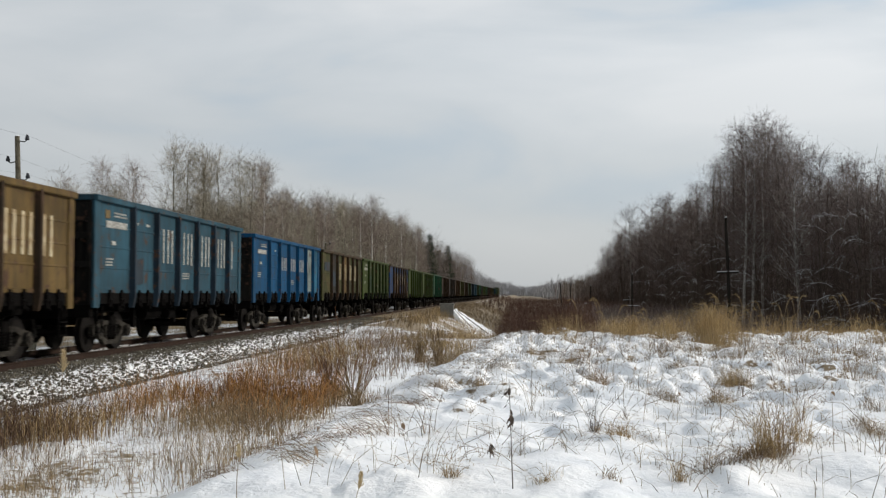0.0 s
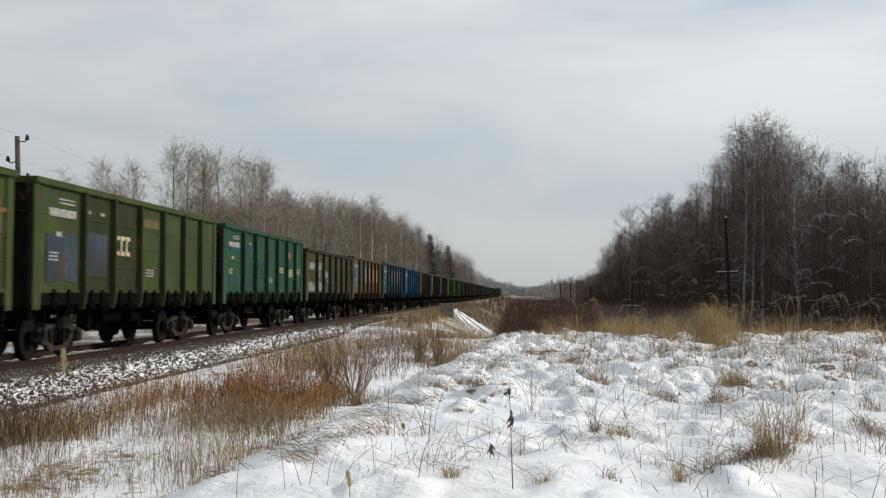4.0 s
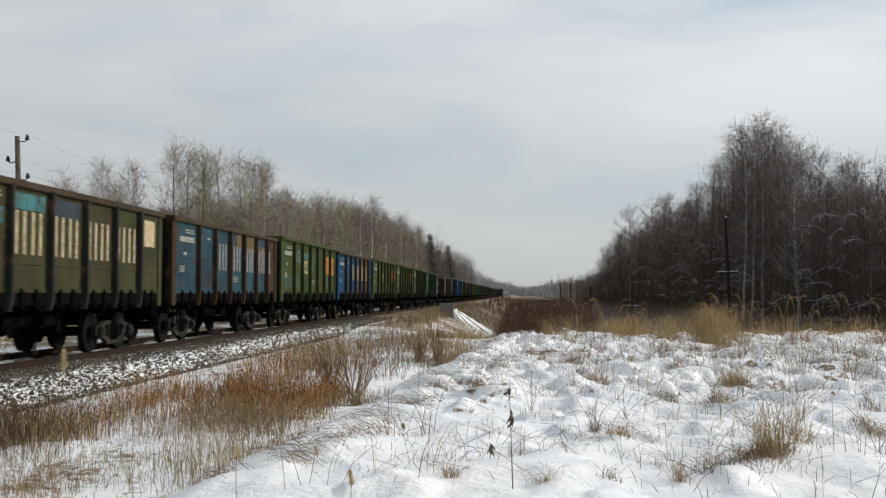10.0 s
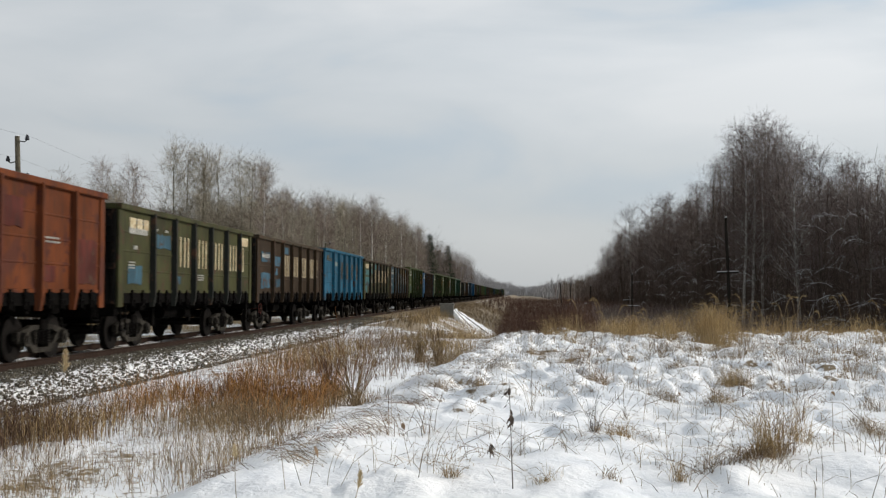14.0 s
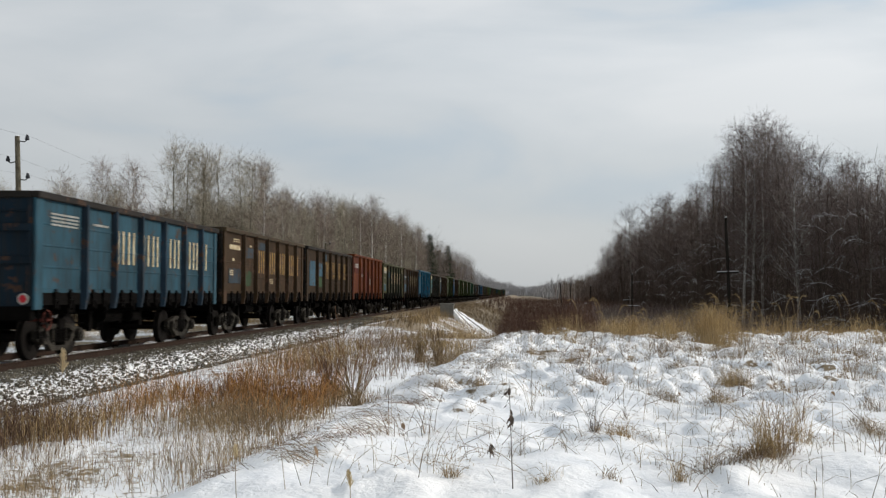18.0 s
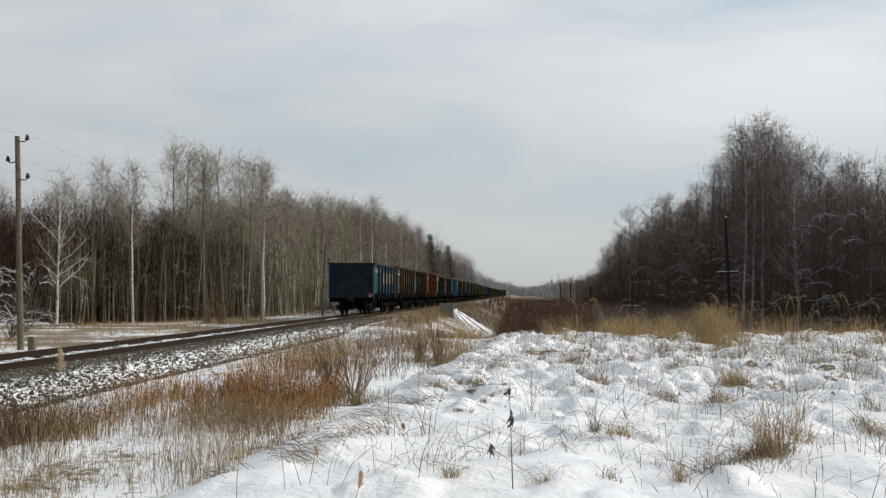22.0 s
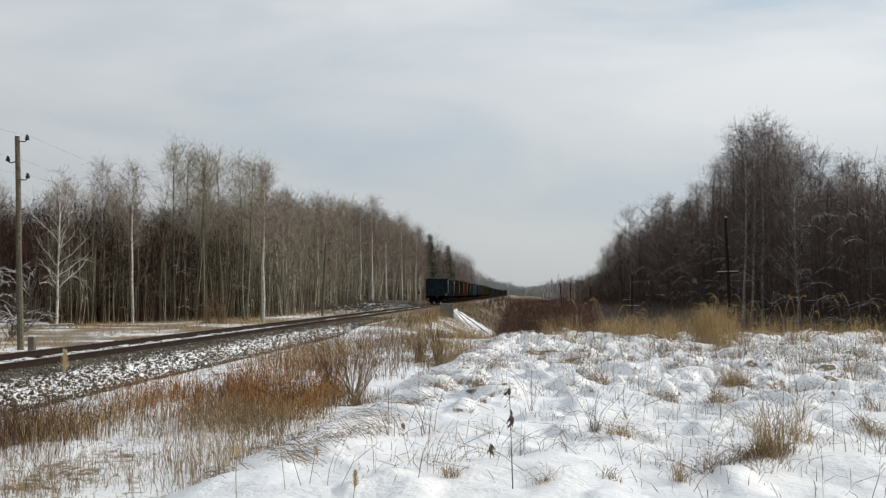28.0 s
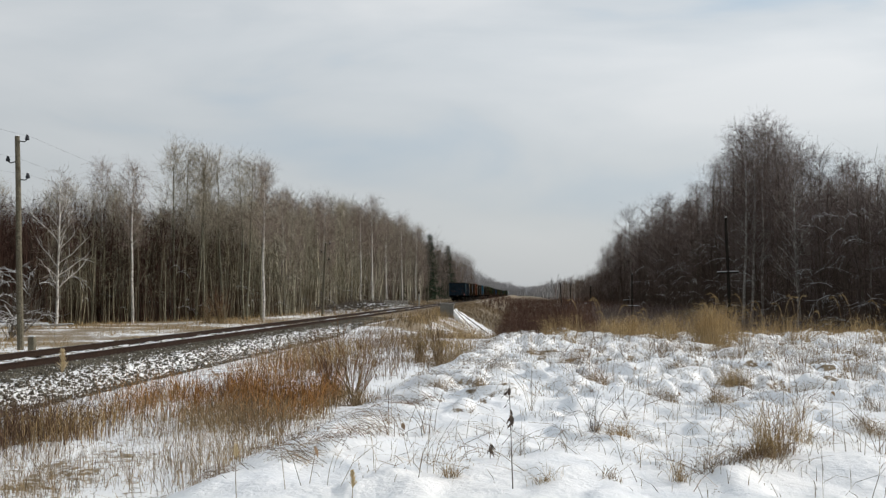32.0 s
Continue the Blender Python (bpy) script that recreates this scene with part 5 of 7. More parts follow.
# ---- woods ----
def grow(seed, h, r0, start, limbs, reach, droop, up, subs=6, twigs=8, wob=0.02, twig_len=0.55, hang=0.15, tip=0.25, limb_r=0.28, tw=0.0062, waist=0.35):
    """A bare tree: stick rows of trunk, limbs and fine twigs; waist draws the lowest limbs in."""
    rng = np.random.default_rng(seed)
    trunk, limb, fine = [], [], []
    n = 14
    pts = [np.zeros(3)]
    dirn = rng.normal(0, wob, 2)
    for k in range(n):
        dirn = dirn * 0.75 + rng.normal(0, wob, 2)
        pts.append(pts[-1] + np.array([dirn[0], dirn[1], 1.0]) * h / n)
    rad = lambda t: r0 * (1 - t) ** 0.7 + 0.012
    pts[0] = pts[0] - np.array([0, 0, 0.3])
    for k in range(n):
        trunk.append((*pts[k], *pts[k + 1], rad(k / n), rad((k + 1) / n)))
    P = np.array(pts)
    for j in range(limbs):
        u = ((j + rng.random()) / limbs) ** 0.95
        t = start + (0.98 - start) * u
        f = t * n
        k = min(int(f), n - 1)
        base = P[k] + (P[k + 1] - P[k]) * (f - k)
        az = j * 2.4 + rng.normal(0, 0.6)
        prof = ((u + 0.10) ** waist) * (1 - u) ** 0.65
        L = h * reach * (tip + (1 - tip) * prof) * (0.55 + 0.75 * rng.random())
        el = up + u * 0.30 + rng.normal(0, 0.16)
        d = np.array([math.cos(az) * math.cos(el), math.sin(az) * math.cos(el), math.sin(el)])
        q, lr = base, max(0.010, rad(t) * limb_r * (0.6 + 0.7 * rng.random()))
        m = 5
        for s in range(m):
            d2 = d + np.array([0, 0, droop * (s / m)]) + rng.normal(0, 0.14, 3)
            d2 /= np.linalg.norm(d2)
            q2 = q + d2 * L / m
            limb.append((*q, *q2, lr * (1 - s / m * 0.75), lr * (1 - (s + 1) / m * 0.75)))
            for _ in range(int(subs / m * min(1.4, 0.4 + L / (h * reach)) + rng.random())):
                b0 = q + (q2 - q) * rng.random()
                sd = d2 * 0.9 + rng.normal(0, 0.5, 3) + np.array([0, 0, 0.15])
                sd /= np.linalg.norm(sd)
                SL = (0.5 * L + 0.10 * h * reach) * (0.3 + 0.5 * rng.random()) * (1.1 - 0.5 * s / m)
                b1 = b0 + sd * SL
                limb.append((*b0, *b1, lr * 0.36 * (1 - 0.4 * s / m) + 0.004, 0.005))
                for _ in range(twigs):
                    c0 = b0 + (b1 - b0) * (0.15 + 0.85 * rng.random())
                    td = sd * 0.8 + rng.normal(0, 0.5, 3)
                    td /= np.linalg.norm(td)
                    c1 = c0 + td * twig_len * (0.4 + rng.random())
                    td = td + np.array([0, 0, hang]) + rng.normal(0, 0.25, 3)
                    td /= np.linalg.norm(td)
                    c2 = c1 + td * twig_len * (0.4 + 0.7 * rng.random())
                    fine.append((*c0, *c1, tw, tw * 0.8))
                    fine.append((*c1, *c2, tw * 0.8, tw * 0.5))
            q = q2
    return trunk, limb, fine


def tree_template(name, seed, bark, twig, label, cat="tree", **kw):
    trunk, limb, fine = grow(seed, **kw)
    t = thing(name, pose(0, -900, -50), label, cat, "trees of the woods")
    main = [s for s in limb if s[6] > 0.012]
    rest = [s for s in limb if s[6] <= 0.012]
    part("trunk", stick_mesh("trunk", (trunk, 7), (main, 4)), bark, t)
    part("crown", stick_mesh("crown", (rest, 3), (fine, 2)), twig, t, "bare crown of fine twigs")
    return t


TEMPLATES = {}


def template(key):
    if key in TEMPLATES:
        return TEMPLATES[key]
    kind, v = key
    if kind == "birch":
        t = tree_template("birch_tree", 100 + v, M_BIRCH, M_TWIG, "leafless birch with white bark and a narrow crown of fine twigs", h=12.0, r0=0.105, start=0.46, limbs=30, reach=0.25, droop=-0.10, up=0.80, subs=10, twigs=5, hang=-0.45, tip=0.22, limb_r=0.22)
    elif kind == "open":
        t = tree_template("birch_tree", 200 + v, M_BIRCH, M_TWIG, "spreading leafless birch with pale forked limbs", h=11.0, r0=0.10, start=0.24, limbs=24, reach=0.33, droop=0.10, up=0.66, subs=6, twigs=4, hang=-0.2, tip=0.18, limb_r=0.52, waist=0.12)
    elif kind == "aspen":
        t = tree_template("aspen_tree", 300 + v, M_ASPEN, M_TWIGGREEN, "slender leafless aspen with green-grey bark", h=13.0, r0=0.085, start=0.46, limbs=28, reach=0.27, droop=0.45, up=0.75, subs=10, twigs=4, hang=0.35, tip=0.24, twig_len=0.6, tw=0.0068, limb_r=0.25, wob=0.028)
    elif kind == "alder":
        t = tree_template("alder_tree", 400 + v, M_BARK, M_TWIG, "leafless alder with dense brown twigs", h=10.0, r0=0.075, start=0.22, limbs=34, reach=0.21, droop=0.12, up=0.85, subs=9, twigs=4, tip=0.2, limb_r=0.22, wob=0.03)
    elif kind == "tall":
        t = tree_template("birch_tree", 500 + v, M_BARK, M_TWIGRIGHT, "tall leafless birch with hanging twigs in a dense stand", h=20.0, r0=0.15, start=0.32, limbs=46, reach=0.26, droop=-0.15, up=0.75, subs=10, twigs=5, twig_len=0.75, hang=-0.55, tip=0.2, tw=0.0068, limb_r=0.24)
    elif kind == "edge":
        t = tree_template("birch_tree", 520 + v, M_BIRCHSHADE, M_TWIGRIGHT, "tall leafless birch with hanging twigs in a dense stand", h=20.0, r0=0.15, start=0.32, limbs=46, reach=0.26, droop=-0.15, up=0.75, subs=10, twigs=5, twig_len=0.75, hang=-0.55, tip=0.2, tw=0.0068, limb_r=0.24)
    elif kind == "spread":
        t = tree_template("birch_tree", 550 + v, M_BIRCHSHADE, M_TWIGRIGHT, "broad leafless birch with long pale rising limbs", h=16.0, r0=0.16, start=0.26, limbs=30, reach=0.36, droop=0.12, up=0.72, subs=10, twigs=5, twig_len=0.7, hang=-0.4, tip=0.2, tw=0.0065, limb_r=0.42, waist=0.2)
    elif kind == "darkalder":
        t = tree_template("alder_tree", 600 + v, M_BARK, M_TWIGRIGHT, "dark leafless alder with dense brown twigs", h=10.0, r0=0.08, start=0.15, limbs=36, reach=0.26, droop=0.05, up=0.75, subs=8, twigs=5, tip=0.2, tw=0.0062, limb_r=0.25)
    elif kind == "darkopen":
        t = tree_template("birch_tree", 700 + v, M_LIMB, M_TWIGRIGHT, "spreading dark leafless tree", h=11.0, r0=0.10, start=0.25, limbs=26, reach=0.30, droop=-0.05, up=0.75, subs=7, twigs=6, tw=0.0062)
    TEMPLATES[key] = t
    return t


USED = set()


def plant(kind, v, x, y, h, turn, label=""):
    key = (kind, v)
    t = template(key)
    base_h = {"edge": 20.0, "spread": 16.0, "darkalder": 10.0, "darkopen": 11.0, "birch": 12.0, "open": 11.0, "aspen": 13.0, "alder": 10.0, "tall": 20.0}[kind]
    s = h / base_h
    m = pose(x, y, gz(x, y) - 0.05, 0, 0, turn) @ Matrix.Scale(s, 4)
    if key not in USED:
        USED.add(key)
        t.matrix_basis = m
        o = t
    else:
        o = copy_thing(t, pose(x, y, gz(x, y) - 0.05, 0, 0, turn))
        o.scale = (s, s, s)
    if label:
        o["label"] = label
    return o


def spruce(x, y, h):
    rng = np.random.default_rng(int(x * 7 + y * 13) % 1000)
    segs, trunk = [], [(0, 0, -0.3, 0, 0, h, 0.16, 0.02)]
    z = h * 0.06
    while z < h * 0.985:
        t = z / h
        L = (1 - t) ** 0.8 * h * 0.20 + 0.15
        for k in range(13):
            az = rng.random() * 6.283
            d = np.array([math.cos(az), math.sin(az), -0.25 + 0.5 * t])
            a = np.array([0, 0, z + rng.random() * 0.25])
            b = a + d * L * (0.7 + 0.5 * rng.random())
            segs.append((*a, *b, 0.05, 0.02))
            for _ in range(9):
                u = 0.15 + 0.85 * rng.random()
                c = a + (b - a) * u
                e = c + (d * 0.4 + np.array([*rng.normal(0, 0.5, 2), -0.55])) * (0.35 + 0.3 * rng.random()) * (0.6 + L * 0.25)
                segs.append((*c, *e, 0.10, 0.02))
        z += 0.30 + 0.012 * h
    t = thing("spruce_tree", pose(x, y, gz(x, y)), "dark green spruce with hanging snow-dusted branches", "tree", "spruces of the woods")
    part("trunk", stick_mesh("trunk", (trunk, 7)), M_BARK, t)
    part("crown", stick_mesh("crown", (segs, 2)), M_SPRUCE, t, "dense dark green needle branches")


def left_height(y):
    return np.interp(y, [40, 58, 68, 80, 95, 108, 125, 150, 170, 200, 260, 320, 450, 600, 900], [5.0, 6.2, 8.0, 10.8, 12.6, 11.6, 12.2, 15.0, 16.8, 17.2, 19.5, 20.0, 21.5, 23.0, 23.0])


def woods_left():
    rng = np.random.default_rng(21)
    edge = "leafless birch with white bark at the wood's edge"
    for kind, v, x, y, h, a, lab in (
            ("open", 0, -18.6, 68.5, 9.7, 20, "spreading leafless birch with white trunk and pale rising limbs"), ("birch", 0, -17.2, 78.5, 11.4, 80, edge), ("birch", 1, -8.75, 84.0, 12.0, 140, edge),
            ("birch", 2, -21.0, 82.0, 11.6, 200, "slim birch standing behind the edge of the wood"), ("birch", 2, -12.1, 172.0, 16.6, 33, edge), ("birch", 0, -15.0, 118.0, 13.2, 300, edge), ("birch", 1, -14.6, 176.0, 16.0, 10, edge), ("birch", 0, -14.9, 214.0, 17.5, 70, edge), ("birch", 2, -15.2, 246.0, 19.0, 130, edge), ("birch", 1, -15.6, 282.0, 19.0, 190, edge), ("birch", 2, -14.0, 138.0, 13.6, 250, edge),
            ("aspen", 0, -16.5, 86.0, 13.6, 10, ""), ("aspen", 1, -15.2, 87.5, 13.2, 100, ""), ("aspen", 2, -16.9, 90.0, 13.9, 190, ""), ("aspen", 0, -14.2, 86.5, 13.0, 250, ""), ("aspen", 1, -13.5, 90.0, 13.3, 310, ""),
            ("aspen", 2, -12.0, 90.5, 13.2, 60, ""), ("aspen", 0, -11.2, 88.5, 12.7, 155, ""), ("aspen", 1, -10.6, 91.0, 12.6, 222, "")):
        plant(kind, v, x, y, h, a, lab)
    kinds = ["aspen", "aspen", "alder", "aspen", "birch", "alder", "aspen"]
    y = 46.0
    while y < 340:
        for row in range(5):
            kind = kinds[int(rng.integers(0, len(kinds)))] if row < 3 else ("aspen" if rng.random() < 0.6 else "alder")
            yy = y + rng.normal(0, 1.4)
            kind = "alder" if yy < 70 else kind
            x = float(left_edge(yy)) - row * 3.2 - rng.random() * 2.6 - (1.5 if yy < 96 else 0)
            low = 0.68 if 55 < yy < 100 else 0.74
            h = float(left_height(yy)) * (low + (0.26 if yy < 100 else 0.30) * rng.random()) * (0.85 if kind == "alder" else 1.0)
            plant(kind, int(rng.integers(0, 3)), x, yy, h, rng.random() * 360)
        y += 2.5 + y * 0.010
    for x, yy, h in ((-15.7, 326.0, 20.5), (-17.4, 334.0, 17.0), (-16.6, 425.0, 21.0), (-18.5, 255.0, 15.0), (-19.0, 400.0, 18.0)):
        spruce(x, yy, h)


def right_height(y):
    return np.interp(y, [60, 78, 90, 100, 112, 124, 140, 160, 200, 240, 285, 300, 350, 420, 520, 700], [11.0, 12.8, 14.5, 17.0, 20.0, 21.0, 18.8, 18.5, 20.5, 20.0, 17.5, 13.0, 11.5, 9.0, 10.0, 11.0])


def woods_right():
    rng = np.random.default_rng(33)
    edge = "tall leafless birch with pale trunk at the wood's edge"
    for v, x, y, h in ((0, 37.2, 119.0, 21.8), (1, 35.2, 117.5, 20.8), (2, 39.5, 121.0, 20.8), (0, 38.5, 113.0, 18.8), (1, 41.0, 116.0, 18.6), (2, 40.0, 108.0, 16.8), (1, 42.0, 105.0, 15.6), (2, 33.6, 116.0, 18.6)):
        plant("tall", v, x, y, h, rng.random() * 360)
    plant("spread", 0, 32.5, 85.0, 13.4, 40, "broad leafless birch with long pale limbs at the wood's edge")
    plant("spread", 1, 40.4, 88.0, 12.4, 150, "broad leafless birch deeper in the wood's edge")
    for v, x, y, h in ((0, 30.9, 98.0, 17.2), (1, 31.7, 98.5, 17.4), (2, 32.8, 99.0, 17.2)):
        plant("edge", v, x, y, h, rng.random() * 360, edge)
    for k in range(18):
        plant("darkalder" if k % 3 else "darkopen", k % 2, 33.5 + 9 * rng.random(), 70 + 24 * rng.random(), 8.5 + 3.5 * rng.random(), rng.random() * 360)
    y = 62.0
    while y < 400:
        for row in range(4):
            kind = "darkalder" if rng.random() < 0.45 else ("tall" if rng.random() < 0.8 else "darkopen")
            yy = y + rng.normal(0, 1.5)
            x = 33.0 + row * 3.4 + rng.random() * 3.0
            h = float(right_height(yy)) * (0.74 + 0.28 * rng.random()) * (0.82 if kind == "darkalder" else 1.0) * (0.82 if row > 1 and yy < 140 else 1.0)
            plant(kind, int(rng.integers(0, 2)), x, yy, h, rng.random() * 360)
        y += 3.2 + y * 0.011


def thicket(name, n, place, height, mat, label, seed, branches=9, thick=0.022, slant=0.06):
    """A mass of thin stems with side twigs, joined: the depth of the wood or a stand of brush."""
    rng = np.random.default_rng(seed)
    x, y = place(rng, n)
    z = ground_z(x, y)
    h = height(rng, x, y)
    lean = rng.normal(0, slant, (n, 2))
    base = np.stack([x, y, z - 0.1], 1)
    top = base + np.stack([lean[:, 0] * h, lean[:, 1] * h, h], 1)
    mid = (base + top) / 2 + np.stack([*(rng.normal(0, 0.03, (2, n)) * h), np.zeros(n)], 1)
    t = (thick * (0.6 + 0.8 * rng.random(n)))[:, None]
    rows = [np.concatenate([base, mid, t, t * 0.7], 1), np.concatenate([mid, top, t * 0.7, t * 0.15], 1)]
    for b in range(branches):
        u = (0.25 + 0.75 * rng.random(n))[:, None]
        a = np.where(u < 0.5, base + (mid - base) * u * 2, mid + (top - mid) * (u - 0.5) * 2)
        d = rng.normal(0, 1, (n, 3))
        d[:, 2] = np.abs(d[:, 2]) * 0.8 + 0.35
        d /= np.linalg.norm(d, axis=1, keepdims=True)
        L = (h * (0.10 + 0.15 * rng.random(n)))[:, None] * (1.25 - u * 0.6)
        c = a + d * L
        rows.append(np.concatenate([a, c, t * 0.42, t * 0.16], 1))
        for _ in range(2):
            e0 = a + (c - a) * (0.3 + 0.6 * rng.random((n, 1)))
            e = e0 + (d + rng.normal(0, 0.6, (n, 3))) * L * 0.5
            rows.append(np.concatenate([e0, e, t * 0.3, t * 0.12], 1))
    ob = part(name, stick_mesh(name, (np.concatenate(rows), 2)), mat)
    tagged(ob, label, "undergrowth", kind="stuff")


def place_left(rng, n):
    y = 34 + 78 * rng.random(n) ** 1.1
    x = left_edge(y) - 1.5 - 34 * rng.random(n) ** 1.2
    return x, y


def place_right(rng, n):
    y = 55 + 365 * rng.random(n) ** 1.4
    x = 32.5 + 40 * rng.random(n) ** 1.3
    return x, y


def place_far(rng, n):
    y = 560 + 1100 * rng.random(n)
    side = rng.random(n) < 0.5
    w = 190 * rng.random(n) ** 1.5
    x = np.where(side, -17 - w, 30 + w)
    end = rng.random(n) < 0.35
    x = np.where(end, -160 + 330 * rng.random(n), x)
    y = np.where(end, 1500 + 120 * rng.random(n), y)
    return x, y


woods_left()
woods_right()
thicket("wood_depth", 5200, place_left, lambda r, x, y: np.maximum(left_height(y), 9.5) * (0.42 + 0.38 * r.random(len(x))), M_TWIGDARK, "brown mass of bare young trees behind the line, colour darkened for shade", 61, 9, 0.034)
thicket("wood_depth", 7400, place_right, lambda r, x, y: right_height(y) * (0.34 + 0.54 * r.random(len(x))), M_TWIGDEEP, "brown mass of bare trees across the meadow, darkened for the wood's inner shade", 62, 10, 0.030, 0.05)
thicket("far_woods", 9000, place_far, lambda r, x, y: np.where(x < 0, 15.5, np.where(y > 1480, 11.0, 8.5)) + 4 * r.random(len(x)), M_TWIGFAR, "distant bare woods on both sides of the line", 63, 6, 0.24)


def place_left_end(rng, n):
    y = 44 + 44 * rng.random(n)
    return left_edge(y) - 1.0 - 20 * rng.random(n), y


thicket("wood_depth", 5600, place_left_end, lambda r, x, y: 5.6 + 3.2 * r.random(len(x)), M_MAROON, "maroon-brown mass of young alders at the wood's end", 70, 9, 0.026)


def place_left_foot(rng, n):
    y = 36 + 300 * rng.random(n) ** 1.6
    x = left_edge(y) + 1.2 - 9 * rng.random(n) ** 1.3
    return x, y


def place_right_foot(rng, n):
    y = 58 + 300 * rng.random(n) ** 1.5
    x = 30.5 + 8 * rng.random(n)
    return x, y


thicket("undergrowth", 5200, place_left_foot, lambda r, x, y: 0.8 + 4.2 * r.random(len(x)) ** 1.5, M_TWIGFOOT, "brown leafless undergrowth along the wood's foot", 64, 6, 0.016)
thicket("undergrowth", 5200, place_right_foot, lambda r, x, y: 0.8 + 4.5 * r.random(len(x)) ** 1.5, M_TWIGDEEP, "leafless undergrowth along the wood's foot, toned dark for shade", 65, 7, 0.020, 0.25)


def snowy_limbs(name, n, place, zmax, label, seed, size=1.0):
    """Low arching branches with snow lying along them, reaching out of the wood's edge."""
    rng = np.random.default_rng(seed)
    x, y = place(rng, n)
    z = ground_z(x, y) + 0.4 + zmax * rng.random(n) ** 1.3
    rows = []
    for k in range(n):
        az, el, L = rng.random() * 6.283, 0.15 + 0.65 * rng.random(), (1.0 + 2.0 * rng.random()) * size
        q, m = np.array([x[k], y[k], z[k]]), 5
        for s in range(m):
            a2 = el - 0.28 * s + rng.normal(0, 0.08)
            d = np.array([math.cos(az) * math.cos(a2), math.sin(az) * math.cos(a2), math.sin(a2)])
            q2 = q + d * L / m
            rows.append((*q, *q2, 0.017 * (1 - 0.15 * s), 0.017 * (0.85 - 0.15 * s)))
            for _ in range(2):
                e = d + rng.normal(0, 0.45, 3)
                rows.append((*q2, *(q2 + e * L * (0.10 + 0.16 * rng.random())), 0.010, 0.005))
            q = q2
    ob = part(name, stick_mesh(name, (rows, 3)), M_SNOWLIMB)
    tagged(ob, label, "branches", kind="stuff")


def place_right_edge(rng, n):
    y = 66 + 130 * rng.random(n) ** 1.4
    return 31.5 + 6 * rng.random(n), y


def place_left_edge(rng, n):
    y = 44 + 150 * rng.random(n) ** 1.6
    return left_edge(y) + 0.8 - 5 * rng.random(n), y


snowy_limbs("snowy_branches", 330, place_right_edge, 8.5, "snow-lined low branches along the dark wood's edge", 66)
snowy_limbs("snowy_branches", 230, place_left_edge, 4.0, "snow-lined low branches along the wood's edge", 67, 0.7)
snowy_limbs("snowy_branches", 42, lambda r, n: (-12.8 + r.normal(0, 1.0, n), 49.0 + r.normal(0, 0.8, n)), 3.0, "arching snow-laden branches of the bush beside the pole", 73, 0.75)


def place_saplings(rng, n):
    y = 73 + 120 * rng.random(n) ** 1.4
    return left_edge(y) + 0.8 - 5 * rng.random(n), y


thicket("sapling_stand", 900, place_saplings, lambda r, x, y: np.maximum(left_height(y), 8) * (0.42 + 0.36 * r.random(len(x))), M_POLES, "close stand of thin olive-grey saplings along the wood's edge", 72, 6, 0.030, 0.025)


def place_left_far_edge(rng, n):
    y = 105 + 260 * rng.random(n) ** 1.2
    return left_edge(y) + 0.6 - 6 * rng.random(n), y


thicket("sapling_stand", 650, place_left_far_edge, lambda r, x, y: left_height(y) * (0.45 + 0.40 * r.random(len(x))), M_PALEPOLES, "stand of pale olive-grey young trunks farther along the wood's edge", 74, 5, 0.058, 0.03)


def place_left_mid(rng, n):
    y = 190 + 510 * rng.random(n) ** 1.2
    return left_edge(y) - 42 * rng.random(n) ** 1.4, y


def place_right_mid(rng, n):
    y = 300 + 420 * rng.random(n)
    return 32 + 50 * rng.random(n) ** 1.4, y


def place_left_beyond(rng, n):
    y = 104 + 210 * rng.random(n) ** 1.3
    return left_edge(y) - 1.0 - 34 * rng.random(n) ** 1.2, y


thicket("wood_depth", 3600, place_left_beyond, lambda r, x, y: left_height(y) * (0.46 + 0.40 * r.random(len(x))), M_TWIGBEYOND, "brown-grey mass of bare trees farther along the line", 75, 9, 0.042)
thicket("wood_depth", 2900, place_left_mid, lambda r, x, y: left_height(y) * (0.74 + 0.30 * r.random(len(x))), M_TWIGMID, "bare mixed woods farther along the line", 68, 9, 0.075)
thicket("wood_depth", 1500, place_right_mid, lambda r, x, y: 7.5 + 3 * r.random(len(x)), M_TWIGMID, "bare mixed woods farther along the meadow", 69, 9, 0.075)
# ---- grasses, reeds, shrubs and weeds ----
def blade_rows(rng, x, y, h, w, lean=0.18, curl=0.25, sink=0.03):
    n = len(x)
    z = ground_z(x, y) - sink
    az = rng.random(n) * 6.283
    ln = np.abs(rng.normal(0, lean, n))
    dx, dy = np.cos(az) * ln, np.sin(az) * ln
    p0 = np.stack([x, y, z], 1)
    p1 = p0 + np.stack([dx * 0.5, dy * 0.5, np.ones(n)], 1) * (h * 0.45)[:, None]
    p2 = p1 + np.stack([dx * 1.2, dy * 1.2, np.full(n, 0.95)], 1) * (h * 0.33)[:, None]
    c = np.abs(rng.normal(0, curl, n))
    p3 = p2 + np.stack([np.cos(az) * (ln + c), np.sin(az) * (ln + c), 0.95 - c], 1) * (h * 0.25)[:, None]
    w = np.broadcast_to(w, (n,))
    return [np.column_stack([p0, p1, w, w * 0.85]), np.column_stack([p1, p2, w * 0.85, w * 0.6]), np.column_stack([p2, p3, w * 0.6, w * 0.2])]


